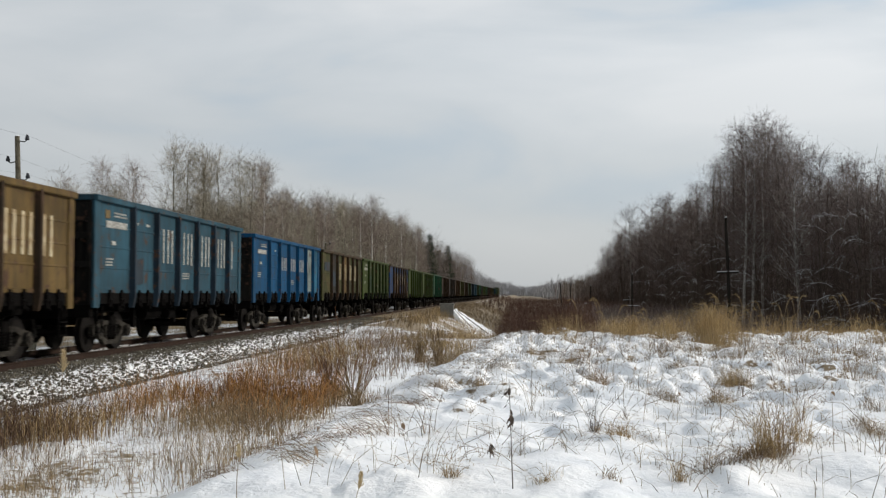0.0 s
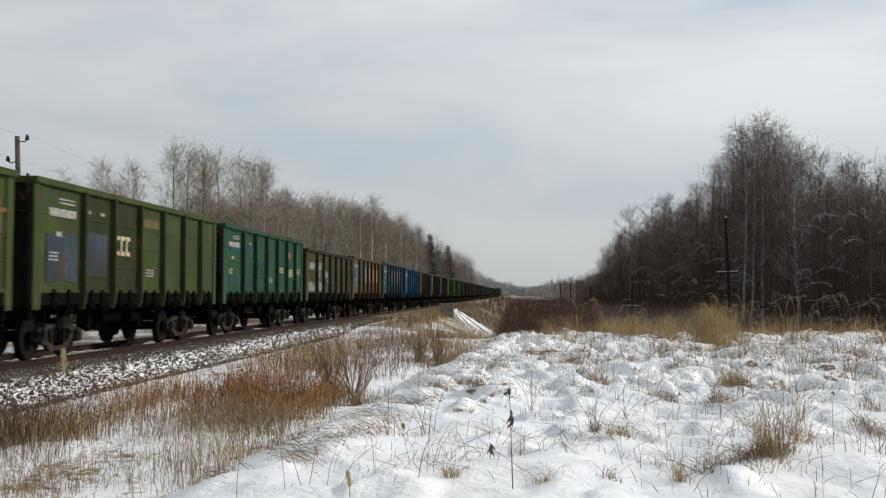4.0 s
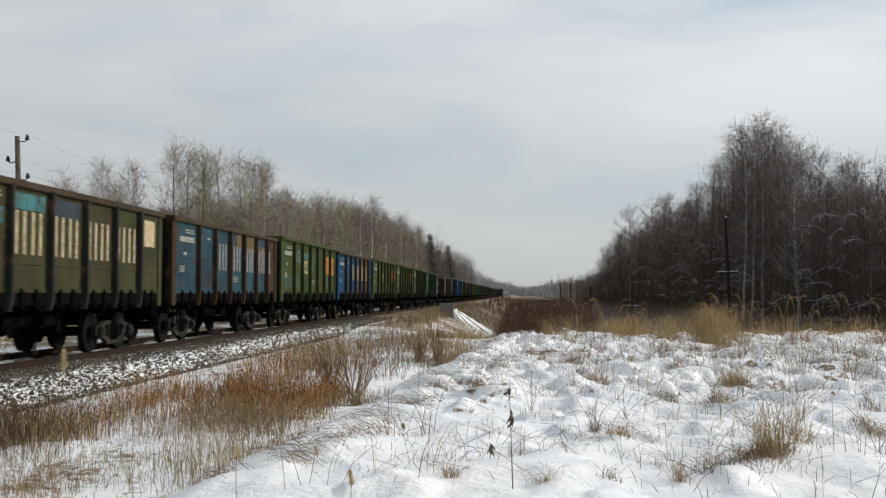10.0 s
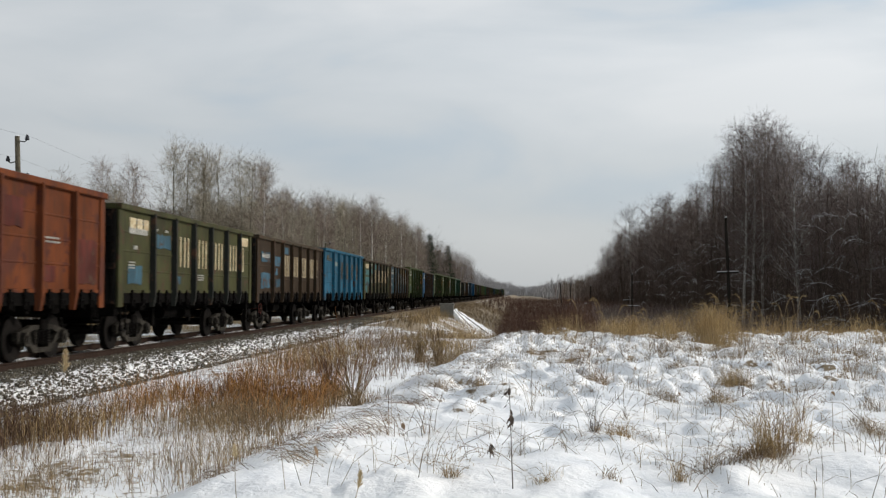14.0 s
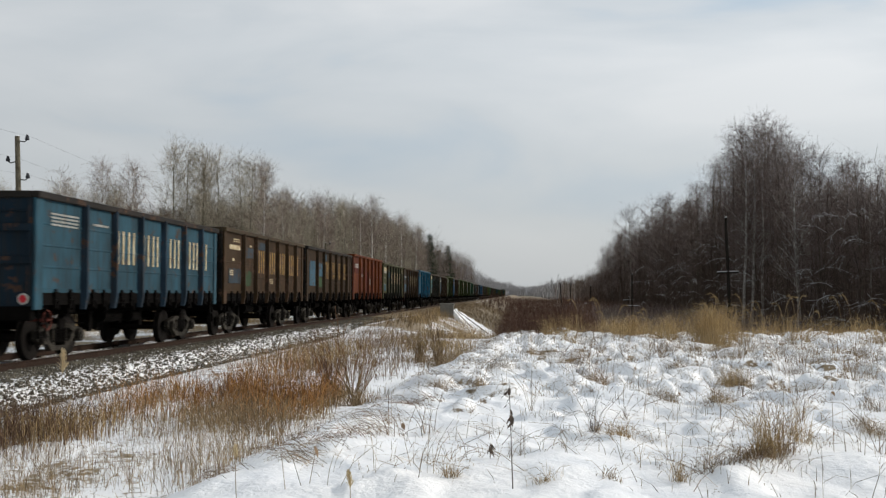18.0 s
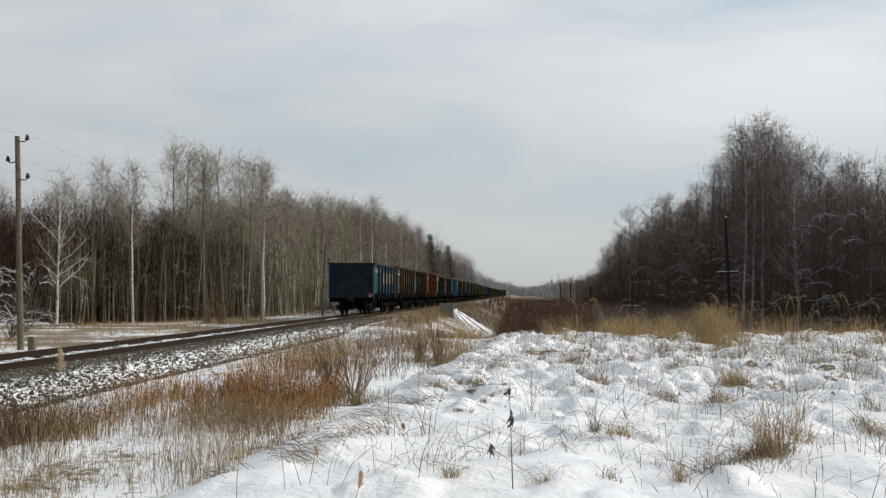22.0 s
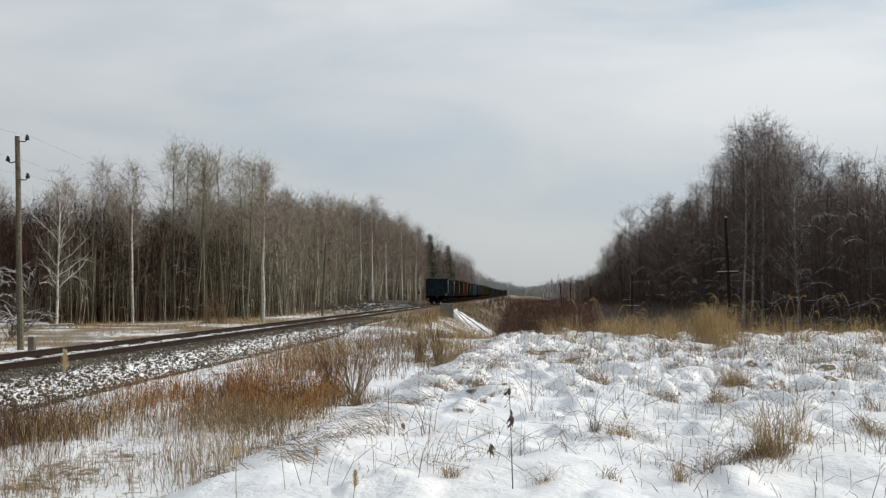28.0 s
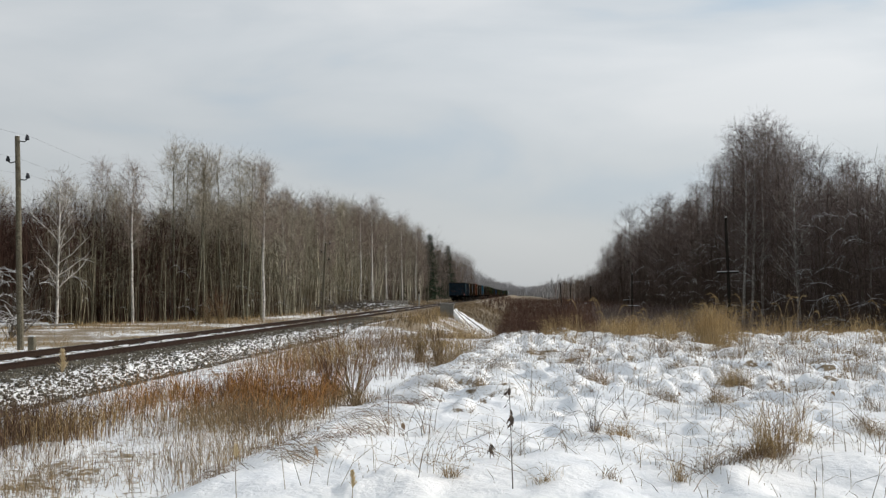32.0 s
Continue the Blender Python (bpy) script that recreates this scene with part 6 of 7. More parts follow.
def combed_rows(rng, x, y, L, w, az0, spread):
    """Long blades lying over, combed one way and draped on the ground."""
    n = len(x)
    az = az0 + rng.normal(0, spread, n)
    up = 0.10 + 0.30 * rng.random(n)
    pts = []
    for f, lift in ((0.0, -0.02), (0.33, 0.8), (0.68, 0.9), (1.0, 0.15)):
        az2 = az + rng.normal(0, 0.12, n) * f
        px, py = x + np.cos(az2) * L * f, y + np.sin(az2) * L * f
        pts.append(np.stack([px, py, ground_z(px, py) + up * L * lift + 0.006], 1))
    w = np.full(n, w)
    return [np.column_stack([pts[k], pts[k + 1], w * (1 - 0.25 * k), w * (0.75 - 0.25 * k)]) for k in range(3)]


def blades(name, x, y, h, w, mat, label, seed, lean=0.18, curl=0.25, cat="grass"):
    rng = np.random.default_rng(seed)
    rows = np.concatenate(blade_rows(rng, x, y, h, w, lean, curl))
    ob = part(name, stick_mesh(name, (rows, 2)), mat)
    return tagged(ob, label, cat, kind="stuff")


def clumped(rng, n, x0, x1, y0, y1, scale, thr, seed):
    """Random places in a stretch of ground, gathered in drifts."""
    out_x, out_y, got = [], [], 0
    while got < n:
        x, y = x0 + (x1 - x0) * rng.random(n), y0 + (y1 - y0) * rng.random(n)
        k = fbm(x * scale, y * scale * 0.6, seed, 2) + rng.normal(0, 0.06, n) > thr
        out_x.append(x[k])
        out_y.append(y[k])
        got += int(k.sum())
        if k.sum() == 0:
            break
    return np.concatenate(out_x)[:n], np.concatenate(out_y)[:n]


def verge():
    rng = np.random.default_rng(71)
    # thin grey stalks over the snow from the shoulder of the ballast to the bank
    x, y = clumped(rng, 6800, 2.3, 8.2, 10, 50, 0.5, 0.46, 81)
    pale = (y < 17) & (rng.random(len(x)) < 0.8)
    for kk, m, lab, sd in ((pale, M_STRAWDULL, "thin pale straw stalks standing in the snow of the verge", 82), (~pale, M_DARKSTALK, "thin grey-brown stalks standing in the snow of the verge", 83)):
        blades("verge_stalks", x[kk], y[kk], 0.10 + 0.48 * rng.random(int(kk.sum())) ** 1.5, 0.0031, m, lab, sd, 0.5, 0.65)
    x, y = clumped(rng, 4200, 3.6, 9.2, 24, 52, 0.45, 0.47, 181)
    keep = x < bank_edge(y) + 0.1
    blades("verge_stalks", x[keep], y[keep], 0.15 + 0.45 * rng.random(int(keep.sum())), 0.0045, M_GREYGRASS, "brown dry stalks in the snow along the ditch", 182, 0.32, 0.45)
    # rust-red stand of sedge
    n = 2300
    t = rng.random(n)
    cx = 6.1 - 0.5 * t + rng.normal(0, 0.75, n)
    cy = 17.4 + 11.0 * t ** 1.3 + rng.normal(0, 0.9, n)
    keep = (cx > 2.9) & (cx < np.where(cy > 20, 6.1, bank_edge(cy) - 0.5)) & (fbm(cx * 0.9, cy * 0.5, 83, 2) > 0.40)
    cx, cy = cx[keep], cy[keep]
    blades("red_sedge", cx, cy, 0.18 + 0.60 * rng.random(len(cx)) ** 1.2, 0.0046, M_RUSTGRASS, "dense stand of rust-red dry sedge in the ditch", 84, 0.38, 0.5)
    kk = rng.random(len(cx)) < 0.5
    blades("ditch_straw", cx[kk] + 0.25, cy[kk] - 0.5, 0.14 + 0.34 * rng.random(int(kk.sum())), 0.0042, M_STRAW, "golden straw at the foot of the red sedge", 186, 0.35, 0.5)
    kk = rng.random(len(cx)) < 0.12
    blades("dark_stalks", cx[kk] + 0.05, cy[kk] + 0.1, 0.30 + 0.46 * rng.random(int(kk.sum())), 0.0042, M_WEED, "dark stalks among the rust-red sedge", 184, 0.24, 0.3)
    # the nearer, broad part of the stand: dark stems, rust tops, straw at the foot
    n = 2500
    cx, cy = 7.9 - 3.4 * rng.random(n) ** 1.3, 16.2 + 4.6 * rng.random(n)
    keep = (cx < bank_edge(cy) - 0.45) & (fbm(cx * 1.1, cy * 0.8, 283, 2) + 0.10 * smooth01(cx, 4.5, 6.5) > 0.47)
    cx, cy = cx[keep], cy[keep]
    blades("red_sedge", cx, cy, 0.22 + 0.55 * rng.random(len(cx)) ** 1.5, 0.0042, M_RUSTGRASS, "broad stand of rust-red dry sedge beside the ballast", 284, 0.48, 0.65)
    kk = rng.random(len(cx)) < 0.22
    blades("dark_stalks", cx[kk], cy[kk] + 0.1, 0.25 + 0.50 * rng.random(int(kk.sum())), 0.0040, M_WEED, "dark stems inside the rust-red sedge", 285, 0.22, 0.3)
    kk = rng.random(len(cx)) < 0.55
    blades("ditch_straw", cx[kk] + 0.2, cy[kk] - 0.5, 0.12 + 0.30 * rng.random(int(kk.sum())), 0.0036, M_STRAW, "ochre straw at the foot of the sedge", 286, 0.5, 0.7)
    # straw round it and along the ditch to the parapet
    x, y = clumped(rng, 3300, 4.2, 9.6, 27, 95, 0.35, 0.56, 85)
    keep = (x < bank_edge(y) - 0.1) & ((y > 33) | (x < 6.6))
    x, y = x[keep], y[keep]
    blades("ditch_straw", x, y, 0.25 + 0.45 * rng.random(len(x)), 0.0085, M_STRAW, "straw-coloured grass along the ditch", 86, 0.35, 0.5)
    x, y = clumped(rng, 900, 6.3, 8.3, 14.8, 19.5, 0.8, 0.52, 87)
    keep = (x < 7.9) & (x < bank_edge(y) - 0.15)
    x, y = x[keep], y[keep]
    blades("ditch_straw", x, y, 0.16 + 0.40 * rng.random(len(x)), 0.0038, M_STRAWDULL, "pale straw fringe before the red sedge", 88, 0.35, 0.5)
    # pale thin straw in front, dark stand beside it
    x, y = clumped(rng, 2500, 5.0, 8.4, 8.2, 16.5, 0.8, 0.49, 89)
    keep = x < bank_edge(y) - 0.2
    x, y = x[keep], y[keep]
    blades("pale_straw", x, y, 0.10 + 0.44 * rng.random(len(x)) ** 1.4, 0.0024, M_STRAWDULL, "thin pale straw stalks in thin snow", 90, 0.42, 0.7)
    kk = rng.random(len(x)) < 0.3
    blades("pale_straw", x[kk] + 0.06, y[kk] + 0.05, 0.08 + 0.25 * rng.random(int(kk.sum())), 0.0024, M_STRAW, "short pale straw in thin snow", 190, 0.9, 1.0)
    x = rng.normal(4.4, 0.55, 2100)
    y = rng.normal(14.3, 0.9, 2100)
    blades("dark_stalks", x, y, 0.16 + 0.50 * rng.random(2100) ** 1.2, 0.0036, M_BROWNSTALK, "dense dark brown stalks at the ditch's near end", 91, 0.34, 0.5)
    x = rng.normal(5.05, 0.35, 420)
    y = rng.normal(14.3, 0.6, 420)
    blades("pale_straw", x, y, 0.2 + 0.42 * rng.random(420), 0.0040, M_STRAW, "pale straw among dark stalks", 92, 0.35, 0.6)
    # beyond the line
    x, y = clumped(rng, 8500, -22, -3.6, 28, 110, 0.30, 0.50, 93)
    blades("far_verge_grass", x, y, 0.12 + 0.40 * rng.random(len(x)) ** 1.3, 0.010, M_STRAW, "yellow dry grass beyond the line", 94, 0.5, 0.7)
    x, y = clumped(rng, 5000, -14, -4, 110, 330, 0.12, 0.48, 95)
    blades("far_verge_grass", x, y, 0.4 + 0.5 * rng.random(len(x)), 0.025, M_STRAWDULL, "dull dry grass beyond the line", 96, 0.25, 0.4)


def meadow_rim():
    rng = np.random.default_rng(101)
    x, y = clumped(rng, 6200, 12.0, 31, 40.5, 52, 0.45, 0.52, 103)
    k = (y > 44.5) | (fbm(x * 0.5, y * 0.5, 105, 2) > 0.6)
    x, y = x[k], y[k]
    blades("reed_grass", x, y, (0.20 + 0.75 * rng.random(len(x)) ** 1.4) * (0.10 + 1.6 * fbm(x * 0.8, y * 0.3, 107, 2)), 0.0070, M_STRAW, "tall golden reed grass along the meadow's rim", 104, 0.4, 0.7)
    x, y = clumped(rng, 1500, 14, 36, 50, 76, 0.2, 0.5, 108)
    blades("reed_grass", x, y, 0.3 + 0.4 * rng.random(len(x)), 0.012, M_STRAWDULL, "dull reed grass below the wood's edge", 109, 0.2, 0.45)
    for cx, cy, n, h, s in ((17.4, 36.5, 420, 1.60, 0.30), (16.4, 39.5, 200, 1.15, 0.28), (18.4, 38.0, 160, 1.1, 0.25), (12.9, 38.5, 90, 0.95, 0.22), (15.3, 41.0, 140, 1.0, 0.3), (21.0, 39.0, 120, 1.0, 0.3), (24.0, 40.0, 110, 0.9, 0.3), (19.0, 44.0, 330, 1.65, 0.34), (18.4, 42.6, 120, 1.2, 0.25), (17.3, 44.6, 130, 1.25, 0.28), (16.6, 42.4, 80, 0.9, 0.25), (13.2, 45.0, 90, 1.15, 0.3), (21.6, 44.6, 110, 1.2, 0.3), (14.6, 45.2, 90, 1.0, 0.3), (25.2, 45.3, 100, 1.1, 0.35), (15.4, 44.0, 70, 1.1, 0.3), (23.2, 44.0, 70, 0.9, 0.3), (28.0, 45.0, 90, 1.0, 0.4)):
        gx, gy = rng.normal(cx, s, n), rng.normal(cy, s, n)
        rows = np.concatenate(blade_rows(rng, gx, gy, h * (0.3 + 0.7 * rng.random(n) ** 1.2), 0.0065, 0.42, 1.1))
        cz = gz(cx, cy)
        rows -= np.array([cx, cy, cz, cx, cy, cz, 0, 0])
        t = thing("reed_clump", pose(cx, cy, cz), "tall golden clump of dry reed grass with nodding heads", "grass clump", "reed clumps on the meadow's rim")
        part("dry_reeds", stick_mesh("dry_reeds", (rows, 2)), M_STRAW, t)["kind"] = "stuff"

    # grass on the embankment's flank
    x, y = clumped(rng, 4500, 3.0, 10.0, 54, 170, 0.2, 0.40, 113)
    k = ~((x > 5.7) & (x < 9.7) & (y < 90))
    x, y = x[k], y[k]
    blades("flank_grass", x, y, 0.25 + 0.45 * rng.random(len(x)), 0.016, M_STRAWDULL, "dull dry grass on the embankment's flank", 114, 0.3, 0.5)

    def place(r, n):
        yy = 46.5 + 130 * r.random(n) ** 1.6
        xx = 9.95 - 0.012 * (yy - 46) + 0.9 * (fbm(yy * 0.4, yy * 0 + 1, 171, 2) - 0.5) + (4.3 + 0.06 * (yy - 46)) * r.random(n) ** 0.85
        return xx, yy
    thicket("willow_brush", 5200, place, lambda r, a, b: 0.35 + (0.45 + 0.95 * r.random(len(a)) ** 1.3) * (0.25 + 1.25 * fbm(a * 0.5, b * 0.25, 173, 2)) * (1 + 0.006 * (b - 46)) * (0.28 + 0.72 * smooth01(a - 9.9 + 0.012 * (b - 46), 0.0, 1.6)), M_TWIGRED, "dense reddish-brown willow brush on the wet ground", 111, 6, 0.0095, 0.14)

    def place3(r, n):
        yy = 150 + 300 * r.random(n) ** 1.3
        xx = 5.5 + 24 * r.random(n)
        return xx, yy
    thicket("willow_brush", 2600, place3, lambda r, a, b: 1.0 + 1.4 * r.random(len(a)), M_TWIGRED, "reddish-brown brush on the far wet ground", 115, 5, 0.03, 0.12)

    def place2(r, n):
        yy = 62 + 120 * r.random(n)
        xx = 17 + 16 * r.random(n)
        return xx, yy
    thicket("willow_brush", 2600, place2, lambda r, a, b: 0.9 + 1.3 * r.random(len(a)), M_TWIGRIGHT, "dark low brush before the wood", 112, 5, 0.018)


def shrub(name, x, y, h, n, spread, mat, label, seed, group="shrubs of the ditch", spray=None):
    rng = np.random.default_rng(seed)
    main, fine = [], []
    z = gz(x, y)
    for k in range(n):
        az, ln = rng.random() * 6.283, spread * 1.5 * rng.random() ** 0.8
        L = h * (0.55 + 0.5 * rng.random())
        a = np.array([rng.normal(0, 0.06), rng.normal(0, 0.06), -0.05])
        d = np.array([math.cos(az) * ln, math.sin(az) * ln, 1.0])
        d /= np.linalg.norm(d)
        r = (0.0065 + 0.006 * rng.random()) * max(1.0, h / 1.7)
        q = a
        for s in range(4):
            d = d + np.array([*rng.normal(0, 0.06, 2), 0.05])
            d /= np.linalg.norm(d)
            q2 = q + d * L / 4
            main.append((*q, *q2, r * (1 - s * 0.2), r * (0.8 - s * 0.2)))
            if s > 0:
                for _ in range(3):
                    b = q + (q2 - q) * rng.random()
                    e = d + rng.normal(0, 0.28, 3)
                    e /= np.linalg.norm(e)
                    fine.append((*b, *(b + e * L * (0.12 + 0.2 * rng.random())), r * 0.45, r * 0.22))
            q = q2
    t = thing(name, pose(x, y, z), label, "shrub", group)
    for k in range(n):
        part("stem", stick_mesh("stem", (main[4 * k:4 * k + 4], 4)), mat, t)
    part("twig_spray", stick_mesh("twig_spray", (fine, 2)), spray or mat, t, "fine reddish-brown twigs" if spray else "")
    bx, by = rng.normal(0, 0.28, 260), rng.normal(0, 0.22, 260)
    rows = np.concatenate(blade_rows(rng, bx + x, by + y, 0.12 + 0.25 * rng.random(260), 0.004, 0.5, 0.6))
    rows[:, [0, 3]] -= x
    rows[:, [1, 4]] -= y
    rows[:, [2, 5]] -= z
    part("grass_skirt", stick_mesh("grass_skirt", (rows, 2)), M_STRAWDULL, t, "straw at the shrub's foot")["kind"] = "stuff"


def tuft(x, y, n, h, s, mat, label, seed, lean=0.35, curl=0.6, w=0.0032):
    rng = np.random.default_rng(seed)
    bx, by = x + rng.normal(0, s, n), y + rng.normal(0, s, n)
    rows = np.concatenate(blade_rows(rng, bx, by, h * (0.22 + 0.78 * rng.random(n) ** 1.5), w, lean * (0.3 + rng.random(n)), curl))
    # a matted cushion of fallen blades at the foot
    m = n // 2
    mx, my = x + rng.normal(0, s * 1.1, m), y + rng.normal(0, s * 1.1, m)
    mat_rows = np.concatenate(blade_rows(rng, mx, my, 0.10 + 0.14 * rng.random(m), w, 1.4, 1.2))
    z = gz(x, y)
    for r in (rows, mat_rows):
        r[:, [0, 3]] -= x
        r[:, [1, 4]] -= y
        r[:, [2, 5]] -= z
    t = thing("grass_tuft", pose(x, y, z), label, "grass tuft", "dry tufts on the snowy bank")
    part("dry_grass", stick_mesh("dry_grass", (rows, 2)), mat, t)["kind"] = "stuff"
    part("fallen_grass", stick_mesh("fallen_grass", (mat_rows, 2)), M_STRAWDULL, t)["kind"] = "stuff"


def bank_tufts():
    L1 = "dry straw tuft bent over in the snow"
    L2 = "bushy clump of brown dry grass standing in the snow"
    L3 = "sparse grey stalks standing in the snow"
    rows = [(12.71, 21.7, 120, 0.55, 0.16, M_GREYGRASS, L2), (12.5, 22.6, 90, 0.75, 0.3, M_GREYGRASS, L3), (12.05, 13.5, 26, 0.62, 0.06, M_WEED, L3), (12.35, 13.3, 90, 0.26, 0.10, M_STRAW, L1),
            (15.14, 20.67, 300, 0.42, 0.20, M_STRAW, L2), (15.2, 21.2, 40, 0.85, 0.25, M_GREYGRASS, L3), (13.62, 11.2, 150, 0.60, 0.10, M_STRAW, L2), (13.42, 10.9, 170, 0.17, 0.17, M_GREYGRASS, L2), (13.8, 11.35, 70, 0.64, 0.09, M_GREYGRASS, L2),
            (14.3, 12.6, 60, 0.5, 0.12, M_STRAW, L1), (15.67, 14.52, 150, 0.20, 0.13, M_STRAWDULL, L1), (12.5, 26.5, 110, 0.55, 0.3, M_GREYGRASS, L3), (14.42, 22.89, 120, 0.35, 0.22, M_STRAWDULL, L1),
            (18.4, 27.07, 110, 0.55, 0.25, M_STRAWDULL, L1), (14.19, 17.12, 120, 0.38, 0.14, M_STRAWDULL, L1), (10.47, 18.94, 110, 0.26, 0.12, M_STRAWDULL, L1), (10.65, 24.49, 110, 0.3, 0.25, M_STRAWDULL, L1),
            (9.75, 19.37, 80, 0.25, 0.15, M_STRAWDULL, L1), (11.35, 9.5, 34, 0.16, 0.06, M_STRAW, L1), (10.55, 9.7, 46, 0.17, 0.05, M_STRAW, L1), (11.95, 9.9, 30, 0.13, 0.07, M_STRAWDULL, L1),
            (12.97, 10.58, 50, 0.3, 0.12, M_STRAWDULL, L1), (12.62, 10.21, 40, 0.30, 0.05, M_STRAW, L1), (13.52, 17.85, 80, 0.3, 0.14, M_STRAWDULL, L1), (15.77, 18.31, 120, 0.3, 0.2, M_STRAWDULL, L1),
            (15.45, 33.5, 140, 0.5, 0.3, M_STRAWDULL, L1), (17.08, 33.0, 160, 0.7, 0.3, M_STRAW, L2), (16.9, 23.5, 90, 0.5, 0.25, M_GREYGRASS, L3), (17.6, 21.0, 80, 0.45, 0.2, M_STRAWDULL, L1),
            (18.6, 24.5, 90, 0.5, 0.25, M_GREYGRASS, L3), (14.9, 29.0, 80, 0.5, 0.3, M_GREYGRASS, L3), (13.3, 31.5, 100, 0.45, 0.3, M_STRAWDULL, L1), (20.5, 31.0, 120, 0.5, 0.35, M_STRAWDULL, L1),
            (11.6, 28.5, 80, 0.4, 0.3, M_GREYGRASS, L3), (16.4, 16.6, 60, 0.35, 0.15, M_STRAWDULL, L1), (17.2, 17.8, 60, 0.5, 0.15, M_GREYGRASS, L3), (9.3, 30.5, 260, 0.95, 0.35, M_STRAW, L2), (8.9, 33.0, 200, 0.8, 0.45, M_STRAWDULL, L2), (10.2, 31.0, 120, 0.5, 0.35, M_STRAWDULL, L1)]
    for k, r in enumerate(rows):
        tuft(r[0], r[1], int(r[2] * 1.3), r[3] * 1.30, r[4] * 0.8, *r[5:], seed=900 + k, lean=0.62, curl=1.15, w=0.0024)
    # flattened dark grass along the bank's edge
    rng = np.random.default_rng(131)
    for k, (px, py, n, s) in enumerate(((9.05, 10.9, 110, 0.10), (9.25, 11.6, 90, 0.16), (9.15, 13.0, 130, 0.22), (9.45, 14.4, 160, 0.25), (9.3, 15.8, 130, 0.25), (9.55, 17.2, 150, 0.22), (9.75, 19.5, 130, 0.25), (9.6, 21.5, 140, 0.3), (9.9, 24.0, 130, 0.3), (10.2, 27.0, 120, 0.35), (8.6, 12.2, 90, 0.12), (8.35, 10.4, 60, 0.12))):
        n = int(n * 0.62)
        bx, by = px + rng.normal(0, s * 1.1, n), py + rng.normal(0, s * 2.6, n)
        rows = np.concatenate(combed_rows(rng, bx, by, 0.14 + 0.32 * rng.random(n), 0.0028, 3.75 + 0.3 * math.sin(k), 0.35))
        z = gz(px, py)
        rows[:, [0, 3]] -= px
        rows[:, [1, 4]] -= py
        rows[:, [2, 5]] -= z
        t = thing("grass_tuft", pose(px, py, z), "dark grass combed flat over the snowy bank's edge", "grass tuft", "flattened tufts on the bank's edge")
        part("flattened_grass", stick_mesh("flattened_grass", (rows, 2)), M_GREYGRASS if k % 3 else M_STRAWDULL, t)["kind"] = "stuff"
    # long stalks fallen over in shallow arcs
    for k in range(22):
        px, py = 9.8 + 4.6 * rng.random(), 8.9 + 5.5 * rng.random()
        n = 1 + int(rng.integers(0, 3))
        arcs = np.concatenate(combed_rows(rng, px + rng.normal(0, 0.05, n), py + rng.normal(0, 0.05, n), 0.45 + 0.5 * rng.random(n), 0.0026, rng.choice([0.2, 2.9, 3.4]), 0.3))
        z = gz(px, py)
        arcs -= np.array([px, py, z, px, py, z, 0, 0])
        t = thing("fallen_stalk", pose(px, py, z), "long dry stalk fallen over the snow in a shallow arc", "dry stalk", "fallen stalks on the bank")
        part("stalk", stick_mesh("stalk", (arcs, 2)), M_STRAWDULL if k % 2 else M_GREYGRASS, t)
    # matted grass hanging out from under the hummocks' near sides
    px, py = 9.4 + 15 * rng.random(60000), 10 + 34 * rng.random(60000)
    steep = tussock(px, py + 0.16) - tussock(px, py - 0.16)
    kk = (steep > 0.22 + 0.35 * rng.random(60000)) & (px < 11.0 + 0.42 * py)
    px, py = px[kk][:9000], py[kk][:9000]
    for k, (m, lab) in enumerate(((M_GREYGRASS, "grey-brown matted grass under the snowy hummocks"), (M_STRAWDULL, "dull straw matted under the snowy hummocks"))):
        blades("hummock_grass", px[k::2], py[k::2], 0.07 + 0.17 * rng.random(len(px[k::2])), 0.0030, m, lab, 139 + k, 1.1, 1.0)
    # scattered single stalks
    x, y = clumped(rng, 2300, 9.2, 21, 9, 43, 0.6, 0.46, 133)
    blades("loose_stalks", x, y, 0.12 + 0.45 * rng.random(len(x)) ** 1.6, 0.0030, M_STRAWDULL, "loose dry stalks poking through the snow", 134, 0.8, 0.8)
    # small bunches of fanned dark stems between the hummocks
    for k in range(80):
        py = 11.5 + 30 * rng.random() ** 0.9
        px = 9.6 + (4.0 + 0.28 * py) * rng.random()
        n = int(rng.integers(5, 15))
        st = np.concatenate(blade_rows(rng, px + rng.normal(0, 0.05, n), py + rng.normal(0, 0.05, n), (0.25 + 0.50 * rng.random(n)) * (0.7 + 0.5 * rng.random()), 0.0030 + 0.00008 * py, 0.75, 0.7))
        z = gz(px, py)
        st -= np.array([px, py, z, px, py, z, 0, 0])
        t = thing("stalk_bunch", pose(px, py, z), "small bunch of thin brown stems standing in the snow", "dry stalks", "bunches of stems on the bank")
        part("dry_stems", stick_mesh("dry_stems", (st, 2)), (M_GREYGRASS, M_DARKSTALK, M_STRAWDULL)[k % 3], t)["kind"] = "stuff"
    x, y = clumped(rng, 420, 8.8, 19, 9.2, 30, 0.9, 0.60, 137)
    blades("fallen_stalks", x, y, 0.08 + 0.22 * rng.random(len(x)), 0.0034, M_GREYGRASS, "fallen stalks and withered bits lying on the snow", 138, 2.2, 1.2)
    x, y = clumped(rng, 3800, 9.6, 27, 26, 45, 0.45, 0.53, 135)
    blades("loose_stalks", x, y, 0.15 + 0.35 * rng.random(len(x)), 0.0036, M_STRAWDULL, "dry stalks thickening towards the meadow's rim", 136, 0.7, 0.8)


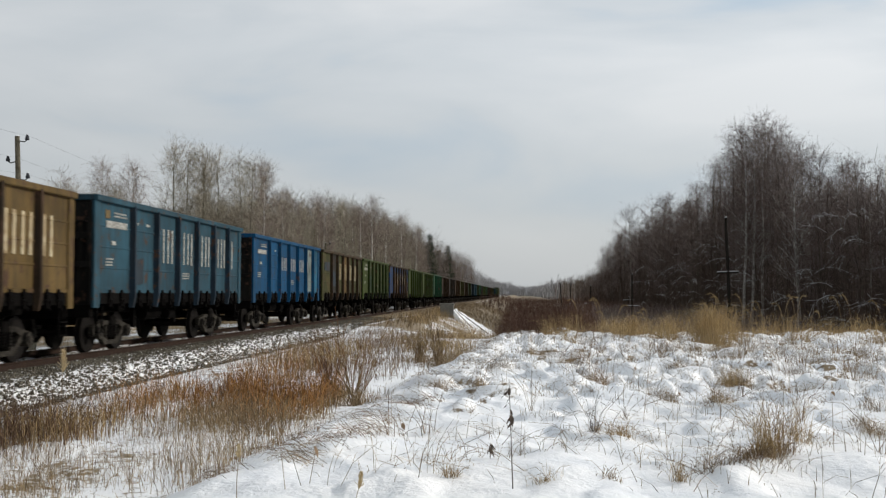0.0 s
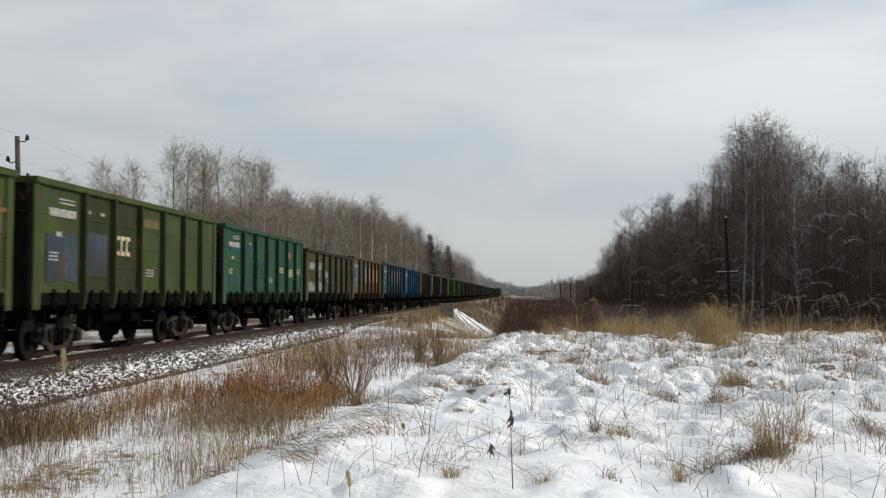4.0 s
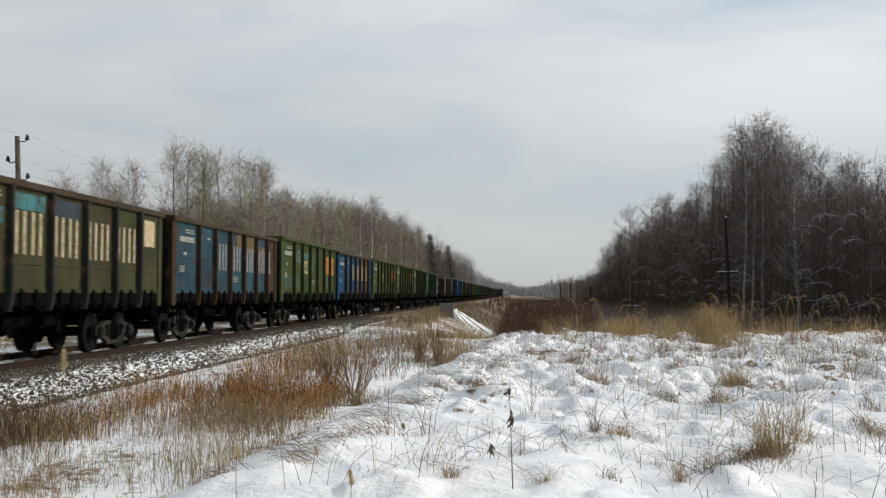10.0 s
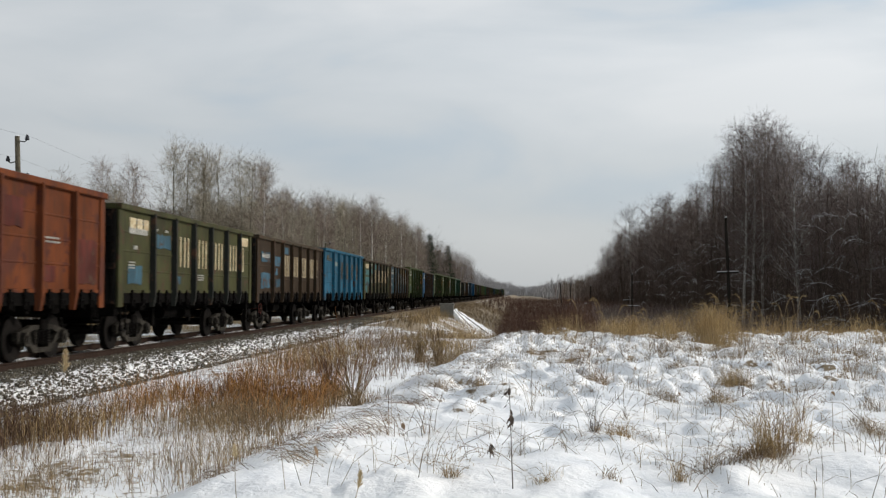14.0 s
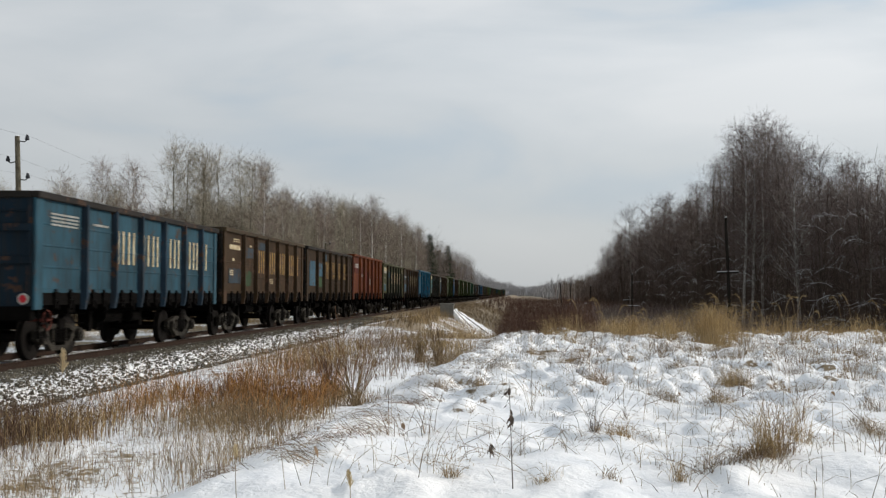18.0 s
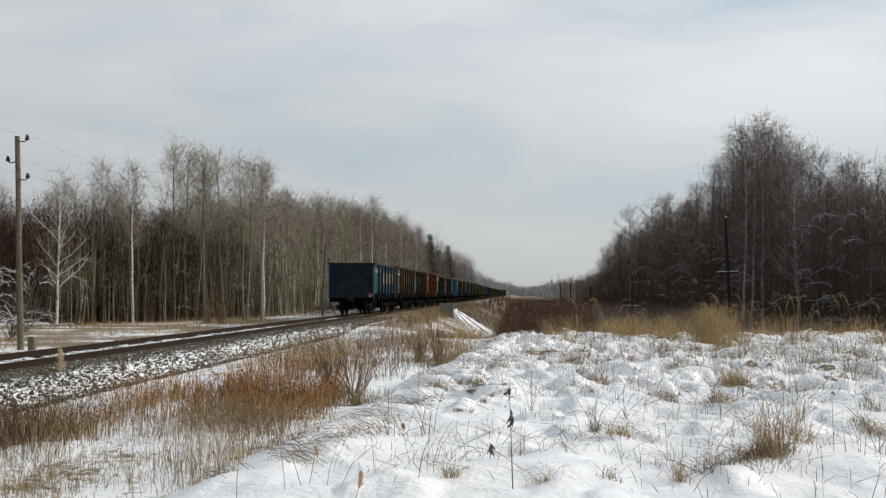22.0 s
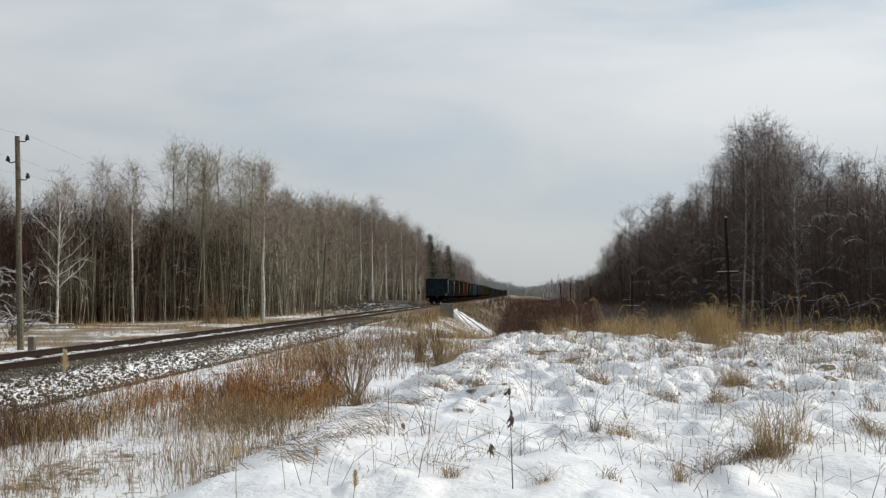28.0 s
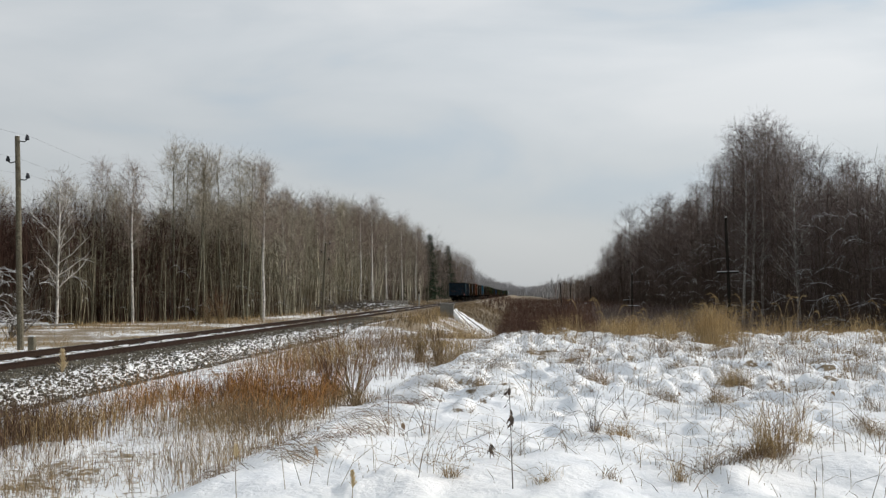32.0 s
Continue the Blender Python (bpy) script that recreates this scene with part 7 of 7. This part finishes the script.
def dead_weed(x, y, h, seed, leaves, label, mat=M_WEED, stem_r=0.0058):
    rng = np.random.default_rng(seed)
    z = gz(x, y)
    t = thing("dead_weed", pose(x, y, z), label, "weed", "dead weeds on the bank")
    st, q = [], np.array([0, 0, -0.08])
    lx = rng.normal(0, 0.03 if leaves > 3 else 0.12)
    for k in range(8):
        q2 = q + np.array([lx + rng.normal(0, 0.006), rng.normal(0, 0.006), 1]) * (h + 0.08) / 8
        st.append((*q, *q2, stem_r * (1 - 0.08 * k), stem_r * (0.92 - 0.08 * k)))
        q = q2
    part("stem", stick_mesh("stem", (st, 5)), mat, t)
    for k in range(leaves):
        f = 0.52 + 0.40 * rng.random()
        a = np.array([lx * f * h, 0, f * h])
        az = rng.random() * 6.283
        bm = bmesh.new()
        s = 0.020 + 0.022 * rng.random()
        d = Vector((math.cos(az), math.sin(az), -0.5 - rng.random())).normalized()
        side = d.cross(Vector((0, 0, 1))).normalized()
        pts = []
        for i in range(5):
            u = i / 4
            wv = s * 0.45 * math.sin(math.pi * (0.12 + 0.88 * u)) + 0.001
            c = Vector(a) + d * s * 2.2 * u + Vector((0, 0, -0.012 * u * u + rng.normal(0, 0.003)))
            pts.append((bm.verts.new(c - side * wv), bm.verts.new(c + side * wv + Vector((0, 0, rng.normal(0, 0.008))))))
        for i in range(4):
            bm.faces.new((pts[i][0], pts[i][1], pts[i + 1][1], pts[i + 1][0]))
        part("withered_leaf", bm, mat, t)
    return t


def seed_stalk(x, y, h, seed, label, head=0.10, mat=M_SEED):
    """A reed stalk with a pale plume."""
    rng = np.random.default_rng(seed)
    t = thing("plume_stalk", pose(x, y, gz(x, y)), label, "reed stalk", "plume stalks on the bank")
    st = [(0, 0, -0.1, 0.004, 0, h * 0.5, 0.0035, 0.003), (0.004, 0, h * 0.5, 0.016, 0, h, 0.003, 0.0024)]
    part("stalk", stick_mesh("stalk", (st, 4)), M_STRAWDULL, t)
    pl = []
    for _ in range(170):
        u = rng.random()
        a = np.array([0.016, 0, h - 0.01 + head * u])
        d = rng.normal(0, 1, 3) * np.array([0.35, 0.35, 0.2]) + np.array([0.1, 0, 0.9])
        d /= np.linalg.norm(d)
        pl.append((*a, *(a + d * head * 0.42 * (1.1 - 0.6 * u)), 0.0042, 0.0012))
    part("plume", stick_mesh("plume", (pl, 2)), mat, t, "pale fluffy plume")
    return t


SWAY = []


def nodding_reed(x, y, h, az, seed):
    """A tall reed bent over at the top by its drooping plume."""
    rng = np.random.default_rng(seed)
    z = gz(x, y)
    t = thing("nodding_reed", pose(x, y, z), "tall dry reed with a drooping plume on the meadow's rim", "reed stalk", "nodding reeds on the rim")
    c, s = math.cos(az), math.sin(az)
    pts = [np.array([c * o * h, s * o * h, f * h]) for f, o in ((-0.05, 0), (0.4, 0.03), (0.72, 0.09), (0.9, 0.16), (0.98, 0.24), (0.97, 0.32))]
    part("stalk", stick_mesh("stalk", ([(*a, *b, 0.006, 0.005) for a, b in zip(pts[:-1], pts[1:])], 4)), M_STRAWDULL, t)
    pl = []
    for _ in range(60):
        u = rng.random() * 2.999
        k = 2 + int(u)
        a = pts[k] + (pts[k + 1] - pts[k]) * (u % 1.0)
        d = pts[k + 1] - pts[k]
        d = d / np.linalg.norm(d) + rng.normal(0, 0.16, 3) - np.array([0, 0, 0.15])
        pl.append((*a, *(a + d * 0.12), 0.0045, 0.0015))
    part("plume", stick_mesh("plume", (pl, 2)), M_STRAW, t, "straw-coloured drooping plume")


def rim_reeds():
    rng = np.random.default_rng(221)
    for k in range(30):
        x = 12.6 + 17 * rng.random() ** 1.2
        nodding_reed(x, 43.5 + 3 * rng.random(), 0.95 + 0.75 * rng.random(), 3.3 + rng.normal(0, 0.5) + (3.0 if rng.random() < 0.25 else 0), 300 + k)


def bank_weeds():
    dead_weed(11.09, 9.3, 0.92, 141, 11, "tall dead weed with dark withered leaves in the snow")
    w = dead_weed(10.86, 10.75, 0.15, 142, 7, "low dead weed with dark curled leaves in the snow")
    for x, y, h, k in ((10.12, 10.5, 0.72, 1), (9.15, 9.3, 0.62, 2), (9.30, 9.5, 0.58, 3), (12.88, 15.6, 0.98, 4), (13.2, 14.5, 0.45, 5), (14.42, 11.7, 0.9, 6), (14.2, 13.0, 0.8, 7), (12.95, 18.5, 0.55, 8), (15.6, 19.5, 1.0, 9), (17.0, 20.0, 0.95, 10), (16.0, 25.5, 1.1, 11), (13.6, 25.0, 1.0, 12)):
        dead_weed(x, y, h, 150 + k, 2 if k < 4 else 1, "thin bare weed stalk standing in the snow", M_GREYGRASS, 0.0034)
    SWAY.append((seed_stalk(8.82, 8.9, 0.36, 171, "nodding reed stalk with a pale plume in the snow"), 0.30, 1.7))
    SWAY.append((seed_stalk(9.88, 8.25, 0.24, 172, "pale plumed reed stalk close by in the snow", 0.12), 0.45, 2.3))
    SWAY.append((seed_stalk(4.35, 15.8, 0.78, 173, "tall pale plume above the ditch", 0.34), 0.18, 1.3))



def edge_things():
    # snow-laden bush beside the near pole
    rng = np.random.default_rng(191)
    shrub("frosted_bush", -12.3, 49.0, 3.8, 16, 0.7, M_BARK, "snow-laden bush with wide arching branches beside the pole", 192, "bushes at the wood's edge")
    shrub("brown_bush", -10.2, 77.0, 2.5, 46, 0.5, M_WILLOW, "dense ochre-brown bare bush before the wood", 196, "bushes at the wood's edge", spray=M_TWIGRED)
    shrub("brown_bush", -11.6, 78.5, 2.0, 36, 0.5, M_WILLOW, "dense ochre-brown bare bush before the wood", 197, "bushes at the wood's edge", spray=M_TWIGRED)
    shrub("frosted_bush", -15.5, 57.0, 3.4, 14, 0.8, M_BARK, "bare grey bush at the wood's edge", 193, "bushes at the wood's edge")
    # fallen birch with snow along its top
    for x, y, L, a, r in ((-19.2, 63.5, 4.2, 12, 0.11), (-17.5, 66.0, 2.6, -20, 0.07)):
        t = thing("fallen_birch", pose(x, y, gz(x, y) + r, 0, 0, a), "fallen birch trunk with snow along its top", "fallen tree", "fallen trunks")
        bm = bmesh.new()
        rod(bm, (-L / 2, 0, 0.05), (L / 2, 0, 0.18), r, 9, r * 0.6)
        part("trunk", bm, M_BIRCH, t, smooth=True)
        bm = bmesh.new()
        rod(bm, (-L / 2, 0, 0.05 + r), (L / 2, 0, 0.18 + r * 0.6), r * 0.7, 8, r * 0.4)
        part("snow_strip", bm, M_SNOWCAP, t, smooth=True)
    # snowed-over heaps of cut brushwood behind the line
    for k, (x, y, w, d, h) in enumerate(((-8.2, 118.0, 3.4, 1.6, 0.75), (-8.6, 132.0, 4.2, 1.8, 0.9), (-9.4, 152.0, 5.0, 2.2, 1.1), (-9.0, 172.0, 4.0, 2.0, 0.9))):
        t = thing("brushwood_heap", pose(x, y, gz(x, y)), "snow-covered heap of cut brushwood behind the line", "brushwood heap", "heaps of brushwood")
        n = 26
        u, v = np.meshgrid(np.linspace(-1, 1, n), np.linspace(-1, 1, n))
        z = 0.85 * h * np.clip(1 - (u ** 2 + v ** 2), 0, 1) ** 0.6 * (0.65 + 0.6 * fbm(u * 3 + k * 5, v * 3, 195, 3)) - 0.05
        idx = np.arange(n * n).reshape(n, n)
        q = np.stack([idx[:-1, :-1], idx[:-1, 1:], idx[1:, 1:], idx[1:, :-1]], -1).reshape(-1, 4)
        part("snow_blanket", quads_mesh("snow_blanket", np.stack([u * w, v * d, z], -1).reshape(-1, 3), q, True), M_SNOWCAP, t)
        segs = []
        for _ in range(150):
            a = np.array([rng.uniform(-w, w) * 0.9, rng.uniform(-d, d) * 0.8, rng.uniform(0.1, h)])
            dd = rng.normal(0, 1, 3) * np.array([1.0, 0.5, 0.35])
            dd /= np.linalg.norm(dd)
            segs.append((*(a - dd * 0.9), *(a + dd * 0.9), 0.045, 0.015))
        br = part("branch_pile", stick_mesh("branch_pile", (segs, 4)), M_BARK, t)
        br["kind"] = "stuff"


edge_things()
rim_reeds()
verge()
meadow_rim()
shrub("willow_shrub", 8.29, 19.02, 1.55, 27, 0.80, M_WILLOW, "bare yellow-brown willow shrub with wide fanned stems", 121, spray=M_RUSTTWIG)
shrub("willow_shrub", 9.0, 29.5, 1.5, 26, 0.30, M_WILLOW, "bare willow shrub at the bank's end", 122, spray=M_DARKSTALK)
shrub("willow_shrub", 8.3, 31.0, 1.3, 30, 0.35, M_WILLOW, "smaller bare willow shrub in dull straw", 123)
shrub("willow_shrub", 7.5, 21.0, 0.9, 26, 0.45, M_TWIGRED, "low reddish shrub behind the willow", 124)
bank_tufts()
bank_weeds()


# ---- what moves ----
def motions():
    times = [0, 4, 8, 12, 16, 20, 24, 28, 32]
    for w, i in TRAIN:
        walk(w, [(t, pose(0, train_at(t) + slot(i), 0)) for t in times])
    # wheels roll without slipping: one turn about the axle per 2.98 m
    for e in (-1, 1):
        first = WHEELS[e][0]
        rows = []
        for k in range(961):
            t = k / 30
            rows.append((t, pose(0, e * 0.925, 0.475, -math.degrees((train_at(t) - train_at(0)) / 0.475), 0, 0)))
        walk(first, rows)
        for w in WHEELS[e][1:]:
            w.rotation_mode = "QUATERNION"
            keys = w.animation_data_create()
            keys.action = first.animation_data.action
            keys.action_slot = first.animation_data.action_slot
    # plumes nod in the wind
    for k, (o, amp, speed) in enumerate(SWAY):
        x, y, z = o.location
        rows = []
        for j in range(65):
            t = j * 0.5
            a = amp * (math.sin(speed * t + k) + 0.6 * math.sin(speed * 2.37 * t + 2 * k))
            rows.append((t, pose(x, y, z, 6 * a * math.cos(t * 0.6 + k), 14 * a, 0)))
        walk(o, rows)


motions()
